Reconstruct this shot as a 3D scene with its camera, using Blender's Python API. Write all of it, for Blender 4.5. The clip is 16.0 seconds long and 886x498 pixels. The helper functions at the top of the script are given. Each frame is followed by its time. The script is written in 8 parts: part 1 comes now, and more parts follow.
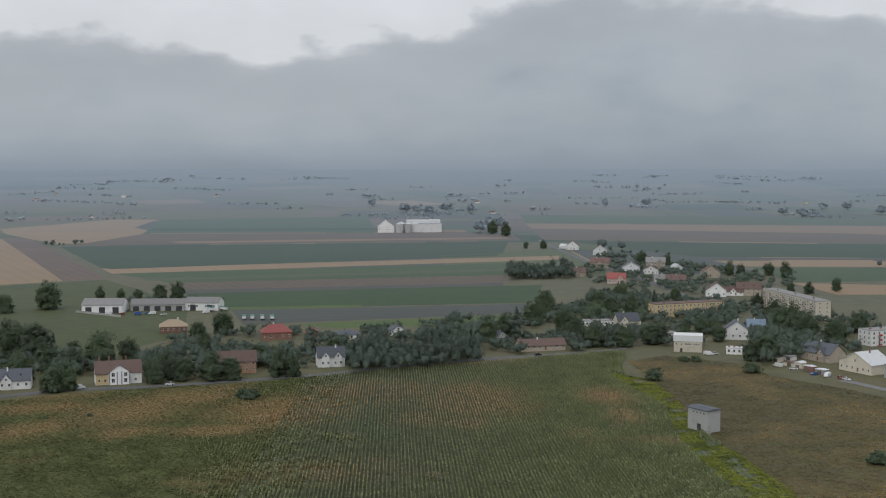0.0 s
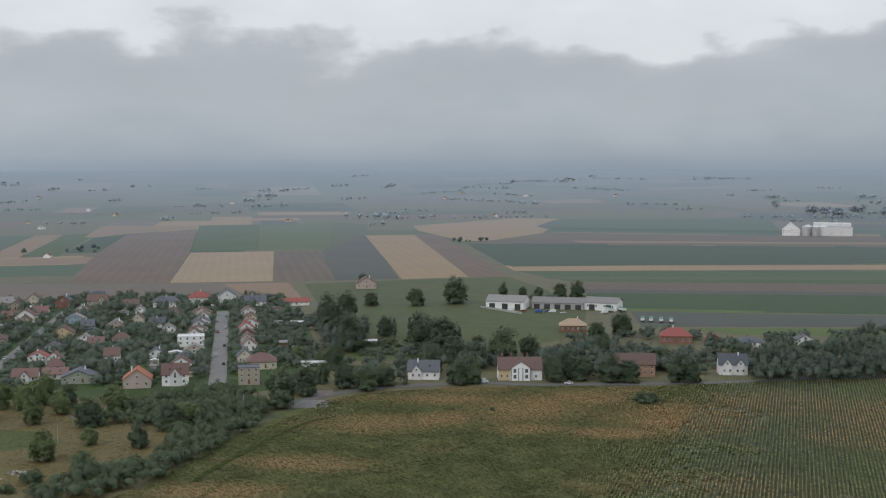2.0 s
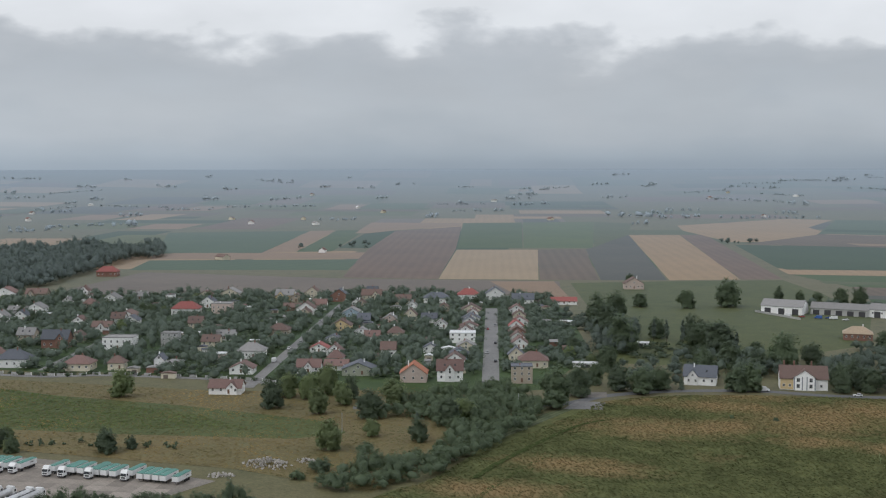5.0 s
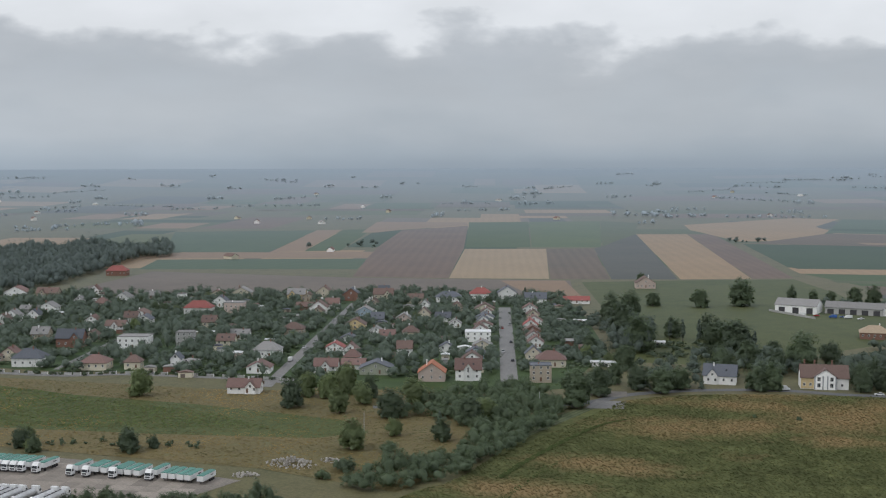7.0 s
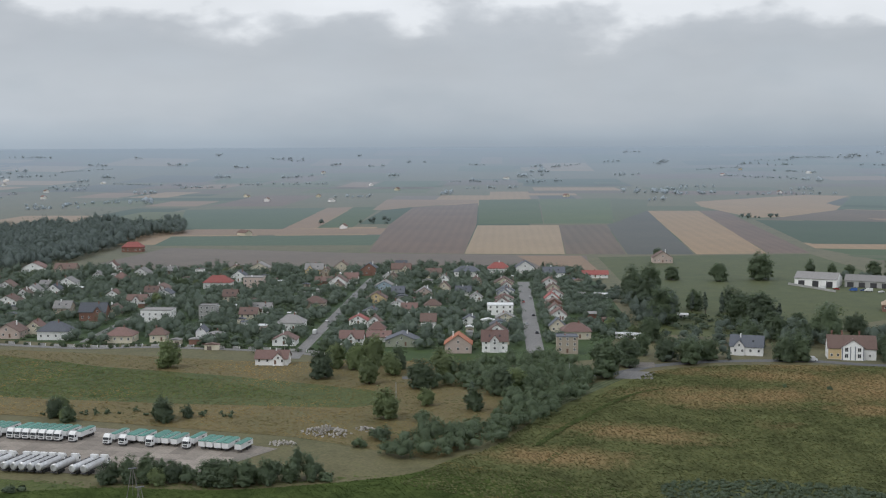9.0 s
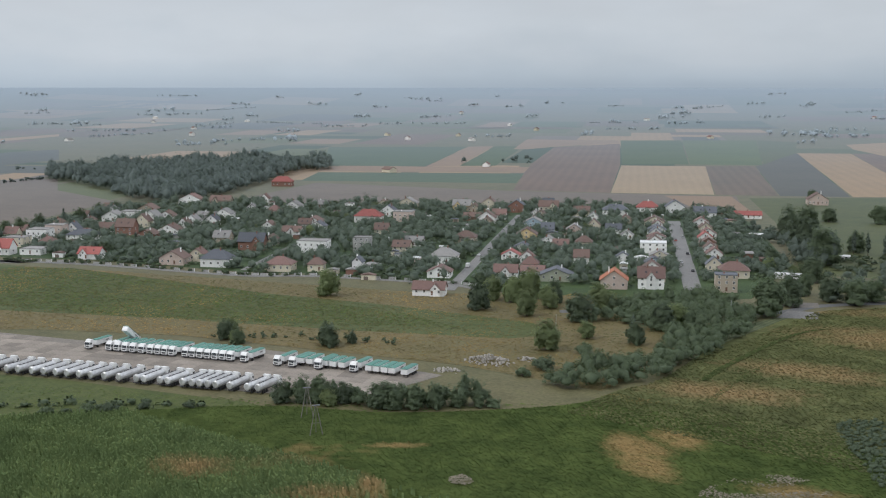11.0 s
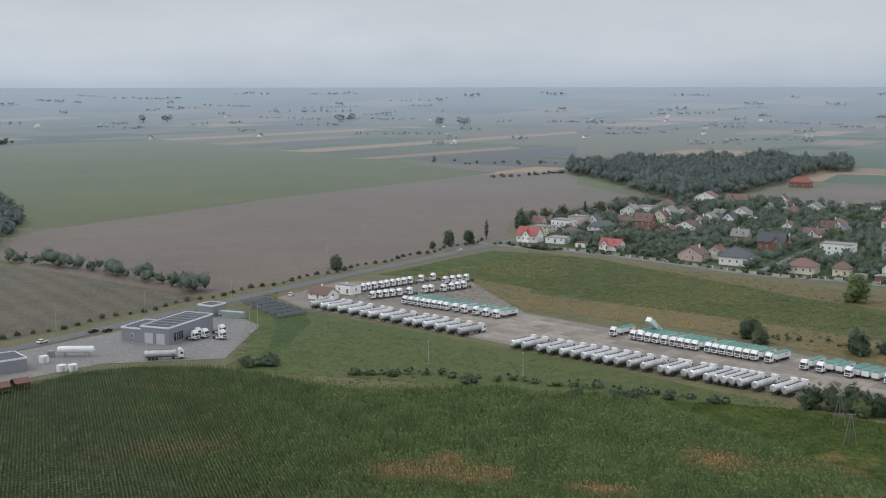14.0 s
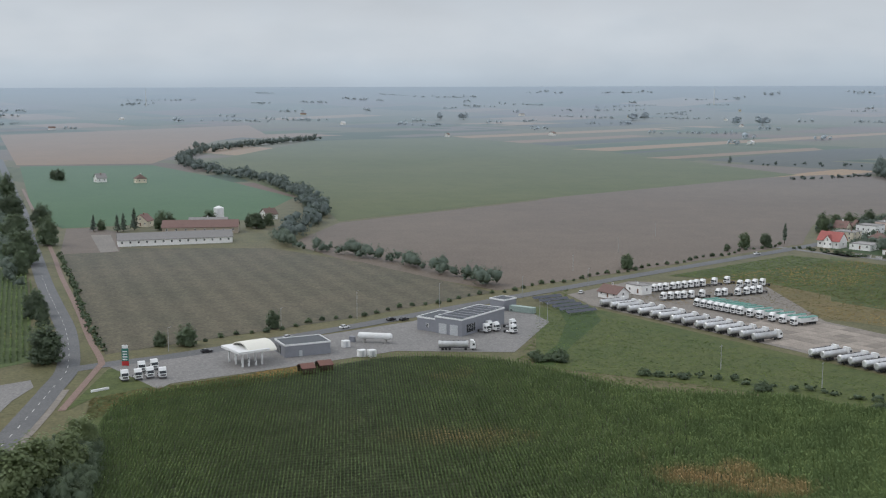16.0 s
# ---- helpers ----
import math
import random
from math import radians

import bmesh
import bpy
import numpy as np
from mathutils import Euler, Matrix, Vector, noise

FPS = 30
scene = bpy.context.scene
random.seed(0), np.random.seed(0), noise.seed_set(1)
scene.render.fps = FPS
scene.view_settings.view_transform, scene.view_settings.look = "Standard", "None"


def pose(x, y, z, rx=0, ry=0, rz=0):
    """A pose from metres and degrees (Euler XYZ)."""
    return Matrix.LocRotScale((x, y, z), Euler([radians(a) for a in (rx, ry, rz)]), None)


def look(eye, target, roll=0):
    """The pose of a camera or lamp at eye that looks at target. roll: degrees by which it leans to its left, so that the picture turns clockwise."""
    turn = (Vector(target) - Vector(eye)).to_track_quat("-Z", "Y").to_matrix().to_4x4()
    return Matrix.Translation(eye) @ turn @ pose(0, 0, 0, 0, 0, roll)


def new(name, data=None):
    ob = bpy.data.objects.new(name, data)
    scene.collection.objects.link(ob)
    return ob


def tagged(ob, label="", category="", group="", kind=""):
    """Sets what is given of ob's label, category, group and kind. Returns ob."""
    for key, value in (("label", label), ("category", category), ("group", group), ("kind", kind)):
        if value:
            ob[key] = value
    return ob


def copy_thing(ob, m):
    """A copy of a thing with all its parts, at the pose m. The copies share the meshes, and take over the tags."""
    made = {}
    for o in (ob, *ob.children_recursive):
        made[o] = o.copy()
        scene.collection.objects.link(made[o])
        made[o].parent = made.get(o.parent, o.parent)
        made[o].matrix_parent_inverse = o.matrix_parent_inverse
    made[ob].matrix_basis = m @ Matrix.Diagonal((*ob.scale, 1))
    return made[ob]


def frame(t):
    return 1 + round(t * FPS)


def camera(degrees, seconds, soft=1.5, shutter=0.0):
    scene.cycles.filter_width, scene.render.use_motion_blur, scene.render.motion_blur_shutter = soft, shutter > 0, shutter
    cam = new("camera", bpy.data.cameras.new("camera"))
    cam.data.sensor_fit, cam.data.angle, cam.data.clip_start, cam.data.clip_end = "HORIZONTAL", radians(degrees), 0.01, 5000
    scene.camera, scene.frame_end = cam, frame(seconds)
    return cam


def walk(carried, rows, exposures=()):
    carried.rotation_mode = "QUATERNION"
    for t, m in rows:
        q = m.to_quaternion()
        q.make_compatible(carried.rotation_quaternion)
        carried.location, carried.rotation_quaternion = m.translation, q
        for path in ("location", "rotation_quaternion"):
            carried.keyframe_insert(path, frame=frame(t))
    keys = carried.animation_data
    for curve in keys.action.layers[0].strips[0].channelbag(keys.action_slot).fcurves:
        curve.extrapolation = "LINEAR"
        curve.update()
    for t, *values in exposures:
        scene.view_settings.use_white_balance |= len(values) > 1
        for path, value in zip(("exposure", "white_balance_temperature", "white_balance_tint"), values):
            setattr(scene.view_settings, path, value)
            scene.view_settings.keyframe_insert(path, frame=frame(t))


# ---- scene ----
# Camera: a drone that drifts west about 105 m over the fields and pans.
cam = camera(41.08, 16.0, soft=1.15)
ROWS = [  # seconds, east, north, height, heading, pitch, roll
    (0.0, -0.00, 0.00, 110.50, -0.000, -4.099, 0.001),
    (0.5, -0.76, 2.05, 110.59, 4.159, -4.111, 0.043),
    (1.0, -1.53, 4.04, 110.68, 8.485, -4.125, 0.065),
    (1.5, -2.45, 5.84, 110.77, 13.396, -4.111, 0.065),
    (2.0, -3.64, 7.30, 110.85, 19.091, -4.088, 0.081),
    (2.5, -5.09, 8.31, 110.91, 24.819, -4.079, 0.071),
    (3.0, -6.68, 8.97, 110.96, 29.894, -4.079, 0.074),
    (3.5, -8.44, 9.26, 111.00, 31.456, -4.081, 0.062),
    (6.0, -18.80, 7.75, 110.97, 31.515, -4.157, 0.065),
    (6.5, -20.90, 7.08, 110.78, 31.531, -4.154, 0.076),
    (7.0, -23.06, 6.19, 110.34, 31.577, -4.164, 0.064),
    (7.5, -25.32, 5.04, 109.62, 31.588, -4.175, 0.041),
    (8.0, -27.75, 3.65, 108.66, 31.574, -4.175, 0.024),
    (10.5, -40.68, -4.40, 102.82, 34.385, -7.971, -0.111),
    (11.0, -43.20, -5.93, 101.90, 38.215, -7.939, -0.078),
    (11.5, -45.55, -7.44, 101.20, 42.274, -7.915, -0.049),
    (12.0, -47.62, -9.02, 100.67, 46.391, -7.916, 0.018),
    (12.5, -49.18, -10.42, 100.27, 51.340, -7.927, 0.051),
    (13.0, -50.16, -11.42, 99.99, 56.350, -7.933, 0.046),
    (13.5, -50.69, -12.10, 99.79, 59.025, -7.934, 0.054),
    (14.0, -50.98, -12.57, 99.65, 62.328, -7.942, 0.066),
    (14.5, -51.14, -12.97, 99.54, 65.087, -7.963, 0.070),
    (15.0, -51.22, -13.41, 99.45, 68.417, -7.943, 0.105),
    (15.5, -51.21, -13.87, 99.35, 73.071, -7.966, 0.142),
    (16.0, -51.12, -14.28, 99.26, 76.335, -7.967, 0.136),
]
walk(cam, [(t, pose(x, y, z, 90 + p, r, h)) for t, x, y, z, h, p, r in ROWS],
     exposures=[(0, 0.03), (3.5, 0.23), (8.2, 0.23), (10.3, 0.50), (16, 0.44)])

# ---- sky and light: low overcast with a brighter gap above a cloud edge ----
world = bpy.data.worlds.new("overcast")
scene.world = world
world.use_nodes = True
wn, wl = world.node_tree.nodes, world.node_tree.links
wn.clear()


def wnode(kind, **values):
    n = wn.new(kind)
    for key, value in values.items():
        n.inputs[key].default_value = value
    return n


def wmath(op, a, b):
    n = wn.new("ShaderNodeMath")
    n.operation = op
    for k, v in enumerate((a, b)):
        if isinstance(v, (int, float)):
            n.inputs[k].default_value = v
        else:
            wl.new(v, n.inputs[k])
    return n.outputs[0]


def stops(ramp, rows):
    els = ramp.color_ramp.elements
    while len(els) < len(rows):
        els.new(0.5)
    for e, (at, col) in zip(els, rows):
        e.position, e.color = at, (*col, 1)
    return ramp


SUN_UP, SUN_TURN = radians(48), radians(205)
way = wn.new("ShaderNodeTexCoord").outputs["Generated"]
axes = wn.new("ShaderNodeSeparateXYZ")
wl.new(way, axes.inputs[0])
stretch = wn.new("ShaderNodeMapping")
stretch.inputs["Scale"].default_value = (1, 1, 2.0)
wl.new(way, stretch.inputs["Vector"])
puffs = wnode("ShaderNodeTexNoise", Scale=15.0, Detail=5.0, Roughness=0.46)
wl.new(stretch.outputs[0], puffs.inputs["Vector"])
broad = wnode("ShaderNodeTexNoise", Scale=4.0, Detail=2.0, Roughness=0.45)
wl.new(stretch.outputs[0], broad.inputs["Vector"])
lift = wmath("ADD", wmath("MULTIPLY", wmath("SUBTRACT", puffs.outputs["Fac"], 0.5), 0.085),
             wmath("MULTIPLY", wmath("SUBTRACT", broad.outputs["Fac"], 0.5), 0.11))
# the cloud bank closes up towards the north-east
east = wn.new("ShaderNodeMapRange")
east.interpolation_type = "SMOOTHSTEP"
east.inputs["From Min"].default_value, east.inputs["From Max"].default_value = -0.02, 0.10
east.inputs["To Max"].default_value = 0.03
wl.new(axes.outputs["X"], east.inputs["Value"])
lift = wmath("SUBTRACT", lift, east.outputs[0])
height = wmath("ADD", axes.outputs["Z"], wmath("MULTIPLY", lift, wmath("MINIMUM", wmath("MAXIMUM", wmath("MULTIPLY", axes.outputs["Z"], 14.0), 0.0), 1.0)))
bank = stops(wn.new("ShaderNodeValToRGB"), [
    (0.0, (0.232, 0.282, 0.340)), (0.498, (0.232, 0.282, 0.340)), (0.503, (0.285, 0.335, 0.391)), (0.512, (0.345, 0.385, 0.433)),
    (0.525, (0.385, 0.420, 0.464)), (0.540, (0.385, 0.415, 0.455)), (0.549, (0.42, 0.447, 0.485)), (0.5545, (0.64, 0.665, 0.70)),
    (0.60, (0.76, 0.78, 0.824)), (0.75, (0.66, 0.69, 0.742)), (1.0, (0.62, 0.65, 0.700))])
wl.new(wmath("ADD", wmath("MULTIPLY", height, 0.5), 0.5), bank.inputs["Fac"])
west = wn.new("ShaderNodeMapRange")
west.interpolation_type = "SMOOTHSTEP"
west.inputs["From Min"].default_value, west.inputs["From Max"].default_value = -0.35, -0.95
wl.new(axes.outputs["X"], west.inputs["Value"])
low = wn.new("ShaderNodeMapRange")
low.inputs["From Min"].default_value, low.inputs["From Max"].default_value = 0.075, 0.0
wl.new(axes.outputs["Z"], low.inputs["Value"])
# faint grey drifts within the bank
drift = wnode("ShaderNodeTexNoise", Scale=7.0, Detail=5.0, Roughness=0.5)
layers = wn.new("ShaderNodeMapping")
layers.inputs["Scale"].default_value = (1, 1, 3.0)
wl.new(way, layers.inputs["Vector"])
wl.new(layers.outputs[0], drift.inputs["Vector"])
shade = wn.new("ShaderNodeMapRange")
for key, value in (("From Min", 0.3), ("From Max", 0.7), ("To Min", 0.955), ("To Max", 1.045)):
    shade.inputs[key].default_value = value
wl.new(drift.outputs["Fac"], shade.inputs["Value"])
tone = wn.new("ShaderNodeMix")
tone.data_type, tone.blend_type = "RGBA", "MULTIPLY"
tone.inputs[0].default_value = 1.0
wl.new(bank.outputs[0], tone.inputs[6])
wl.new(shade.outputs[0], tone.inputs[7])
haze = wn.new("ShaderNodeMix")
haze.data_type, haze.blend_type = "RGBA", "MULTIPLY"
haze.inputs[7].default_value = (1.28, 1.26, 1.24, 1)
wl.new(wmath("MULTIPLY", west.outputs[0], low.outputs[0]), haze.inputs[0])
wl.new(tone.outputs[2], haze.inputs[6])
sky = wn.new("ShaderNodeTexSky")
sky.sky_type, sky.sun_disc, sky.sun_elevation, sky.sun_rotation = "NISHITA", False, SUN_UP, SUN_TURN
veil = wnode("ShaderNodeBackground", Strength=1.0)
wl.new(haze.outputs[2], veil.inputs["Color"])
clear = wnode("ShaderNodeBackground", Strength=0.08)
wl.new(sky.outputs[0], clear.inputs["Color"])
both = wn.new("ShaderNodeMixShader")
both.inputs["Fac"].default_value = 0.06
wl.new(veil.outputs[0], both.inputs[1])
wl.new(clear.outputs[0], both.inputs[2])
wl.new(both.outputs[0], wn.new("ShaderNodeOutputWorld").inputs["Surface"])

sun = new("sun", bpy.data.lights.new("sun", "SUN"))
sun.data.energy, sun.data.angle, sun.data.color = 0.7, radians(25), (1.0, 0.97, 0.92)
sun.matrix_world = look((0, 0, 300), (300 * math.cos(SUN_UP) * -math.sin(SUN_TURN), 300 * math.cos(SUN_UP) * -math.cos(SUN_TURN), 300 - 300 * math.sin(SUN_UP)))


# ---- materials ----
def graph(name):
    m = bpy.data.materials.new(name)
    m.use_nodes = True
    m.node_tree.nodes.clear()
    return m, m.node_tree.nodes, m.node_tree.links


def noise_of(n, l, vec, scale, detail=4.0, rough=0.6):
    x = n.new("ShaderNodeTexNoise")
    x.inputs["Scale"].default_value, x.inputs["Detail"].default_value, x.inputs["Roughness"].default_value = scale, detail, rough
    l.new(vec, x.inputs["Vector"])
    return x.outputs["Fac"]


def mixed(n, l, fac, a, b, mode="MIX"):
    x = n.new("ShaderNodeMix")
    x.data_type, x.blend_type = "RGBA", mode
    for socket, v in ((x.inputs[0], fac), (x.inputs[6], a), (x.inputs[7], b)):
        if isinstance(v, (int, float)):
            socket.default_value = v
        elif isinstance(v, tuple):
            socket.default_value = (*v, 1)
        else:
            l.new(v, socket)
    return x.outputs[2]


def span(n, l, v, a, b):
    x = n.new("ShaderNodeMapRange")
    x.inputs["From Min"].default_value, x.inputs["From Max"].default_value = a, b
    l.new(v, x.inputs["Value"])
    return x.outputs[0]


def plain(name, colour, rough=0.7, metal=0.0, spread=0.16, grain=2.0, random_tint=0.0, bump=0.0, weather=None):
    """Paint, render, tile or metal with fine grain, broader stains and an optional tint for each object."""
    m, n, l = graph(name)
    b = n.new("ShaderNodeBsdfPrincipled")
    pos = n.new("ShaderNodeTexCoord").outputs["Object"]
    fine, wide = noise_of(n, l, pos, grain), noise_of(n, l, pos, grain * 0.13, 3.0)
    dark = tuple(c * (1 - spread) for c in colour)
    light = tuple(min(1, c * (1 + spread)) for c in colour)
    c = mixed(n, l, span(n, l, fine, 0.3, 0.7), dark, light)
    c = mixed(n, l, span(n, l, wide, 0.55, 0.85), c, weather or tuple(x * 0.75 for x in colour))
    if random_tint:
        hue = n.new("ShaderNodeHueSaturation")
        info = n.new("ShaderNodeObjectInfo")
        l.new(span(n, l, info.outputs["Random"], -0.5 / random_tint, 1 + 0.5 / random_tint), hue.inputs["Value"])
        hue.inputs["Value"].default_value = 1
        mul = n.new("ShaderNodeMath")
        mul.operation = "MULTIPLY_ADD"
        l.new(info.outputs["Random"], mul.inputs[0])
        mul.inputs[1].default_value, mul.inputs[2].default_value = random_tint, 1 - random_tint / 2
        l.new(mul.outputs[0], hue.inputs["Value"])
        l.new(c, hue.inputs["Color"])
        c = hue.outputs[0]
    l.new(c, b.inputs["Base Color"])
    b.inputs["Roughness"].default_value, b.inputs["Metallic"].default_value = rough, metal
    if bump:
        k = n.new("ShaderNodeBump")
        k.inputs["Strength"].default_value, k.inputs["Distance"].default_value = bump, 0.05
        l.new(fine, k.inputs["Height"])
        l.new(k.outputs[0], b.inputs["Normal"])
    l.new(b.outputs[0], n.new("ShaderNodeOutputMaterial").inputs["Surface"])
    return m


def soil(name, colour, second, patch=0.02, rows=None, mottled=0.5, fleck=0.7, third=None):
    """Open ground: broad patches, fine tufts, optional drill rows (direction in degrees, pitch in metres), and a
    grey-blue gloss at grazing view that imitates haze.
    """
    m, n, l = graph(name)
    pos = n.new("ShaderNodeTexCoord").outputs["Object"]
    wide, mid, fine = noise_of(n, l, pos, patch, 4.0), noise_of(n, l, pos, patch * 7, 5.0, 0.7), noise_of(n, l, pos, fleck, 3.0, 0.7)
    c = mixed(n, l, span(n, l, wide, 0.35, 0.65), colour, second)
    if third:
        c = mixed(n, l, span(n, l, mid, 0.52, 0.7), c, third)
    c = mixed(n, l, mottled, c, mixed(n, l, span(n, l, mid, 0.25, 0.75), tuple(x * 0.55 for x in colour), tuple(x * 1.5 for x in second)))
    c = mixed(n, l, 0.35, c, mixed(n, l, span(n, l, fine, 0.3, 0.7), (0.25, 0.25, 0.25), (0.9, 0.9, 0.9)), "OVERLAY")
    if rows:
        turn = n.new("ShaderNodeMapping")
        turn.inputs["Rotation"].default_value = (0, 0, radians(rows[0]))
        l.new(pos, turn.inputs["Vector"])
        w = n.new("ShaderNodeTexWave")
        w.inputs["Scale"].default_value, w.inputs["Distortion"].default_value = 0.314 / rows[1], 0.6
        w.inputs["Detail Scale"].default_value = 0.3
        l.new(turn.outputs[0], w.inputs["Vector"])
        c = mixed(n, l, rows[2], c, mixed(n, l, w.outputs["Fac"], (0.2, 0.2, 0.2), (0.8, 0.8, 0.8)), "OVERLAY")
    d = n.new("ShaderNodeBsdfDiffuse")
    l.new(c, d.inputs["Color"])
    haze_gloss = n.new("ShaderNodeBsdfGlossy")
    haze_gloss.inputs["Roughness"].default_value = 0.55
    haze_gloss.inputs["Color"].default_value = (0.37, 0.435, 0.495, 1)
    facing = n.new("ShaderNodeLayerWeight")
    facing.inputs["Blend"].default_value = 0.5
    ramp = stops(n.new("ShaderNodeValToRGB"), GRAZE)
    l.new(facing.outputs["Facing"], ramp.inputs["Fac"])
    mix = n.new("ShaderNodeMixShader")
    l.new(ramp.outputs[0], mix.inputs["Fac"])
    l.new(d.outputs[0], mix.inputs[1])
    l.new(haze_gloss.outputs[0], mix.inputs[2])
    l.new(mix.outputs[0], n.new("ShaderNodeOutputMaterial").inputs["Surface"])
    return m


# share of the haze-imitating gloss, growing as the view gets flatter
GRAZE = [(0.0, (0, 0, 0)), (0.70, (0.04,) * 3), (0.83, (0.10,) * 3), (0.90, (0.195,) * 3), (0.935, (0.31,) * 3), (0.96, (0.50,) * 3), (0.98, (0.77,) * 3), (1.0, (1, 1, 1))]


def leafy(name, colour, second, tint=0.5, sheen=0.25, wax_haze=0.08):
    """Foliage: each clump of leaves has its own shade, each plant its own tint; waxy gloss and a blue sheen, raised to
    imitate haze.
    """
    m, n, l = graph(name)
    b = n.new("ShaderNodeBsdfPrincipled")
    geo, info = n.new("ShaderNodeNewGeometry"), n.new("ShaderNodeObjectInfo")
    c = mixed(n, l, geo.outputs["Random Per Island"], colour, second)
    hue = n.new("ShaderNodeHueSaturation")
    mul = n.new("ShaderNodeMath")
    mul.operation = "MULTIPLY_ADD"
    l.new(info.outputs["Random"], mul.inputs[0])
    mul.inputs[1].default_value, mul.inputs[2].default_value = tint, 1 - tint / 2
    l.new(mul.outputs[0], hue.inputs["Value"])
    l.new(c, hue.inputs["Color"])
    l.new(hue.outputs[0], b.inputs["Base Color"])
    b.inputs["Roughness"].default_value, b.inputs["Specular IOR Level"].default_value = 0.8, 0.15
    b.inputs["Sheen Weight"].default_value, b.inputs["Sheen Roughness"].default_value = sheen, 0.5
    b.inputs["Sheen Tint"].default_value = (0.75, 0.88, 1.0, 1)
    thin = n.new("ShaderNodeBsdfTranslucent")
    l.new(hue.outputs[0], thin.inputs["Color"])
    mix = n.new("ShaderNodeMixShader")
    mix.inputs["Fac"].default_value = 0.5
    l.new(b.outputs[0], mix.inputs[1])
    l.new(thin.outputs[0], mix.inputs[2])
    # waxy leaf gloss, strengthened to put a bluish haze over the leaves
    gloss = n.new("ShaderNodeBsdfGlossy")
    gloss.inputs["Roughness"].default_value, gloss.inputs["Color"].default_value = 0.65, (0.55, 0.63, 0.70, 1)
    top = n.new("ShaderNodeMixShader")
    top.inputs["Fac"].default_value = wax_haze
    l.new(mix.outputs[0], top.inputs[1])
    l.new(gloss.outputs[0], top.inputs[2])
    l.new(top.outputs[0], n.new("ShaderNodeOutputMaterial").inputs["Surface"])
    return m


def glassy(name, colour, rough=0.08):
    m, n, l = graph(name)
    b = n.new("ShaderNodeBsdfPrincipled")
    b.inputs["Base Color"].default_value = (*colour, 1)
    b.inputs["Roughness"].default_value, b.inputs["IOR"].default_value = rough, 1.5
    b.inputs["Specular IOR Level"].default_value = 0.8
    l.new(b.outputs[0], n.new("ShaderNodeOutputMaterial").inputs["Surface"])
    return m


WALL = {k: plain("render_" + k, v, 0.85, spread=0.06, grain=1.5, random_tint=0.25, bump=0.2) for k, v in {
    "white": (0.80, 0.80, 0.79), "cream": (0.62, 0.57, 0.46), "tan": (0.42, 0.36, 0.29), "yellow": (0.66, 0.52, 0.30), "pink": (0.55, 0.45, 0.40),
    "orange": (0.42, 0.26, 0.18), "brick": (0.24, 0.13, 0.10), "grey": (0.38, 0.38, 0.37), "blue": (0.40, 0.50, 0.58), "slate": (0.20, 0.22, 0.25),
    "greengrey": (0.33, 0.35, 0.28)}.items()}
TILE = {k: plain("roof_" + k, v, 0.8, spread=0.22, grain=3.0, random_tint=0.35, bump=0.4) for k, v in {
    "red": (0.30, 0.095, 0.085), "rust": (0.175, 0.108, 0.095), "brown": (0.15, 0.10, 0.085), "slate": (0.10, 0.11, 0.13), "grey": (0.24, 0.235, 0.23),
    "orange": (0.42, 0.16, 0.09), "white": (0.62, 0.63, 0.64), "tan": (0.36, 0.28, 0.20), "blue": (0.22, 0.29, 0.38)}.items()}
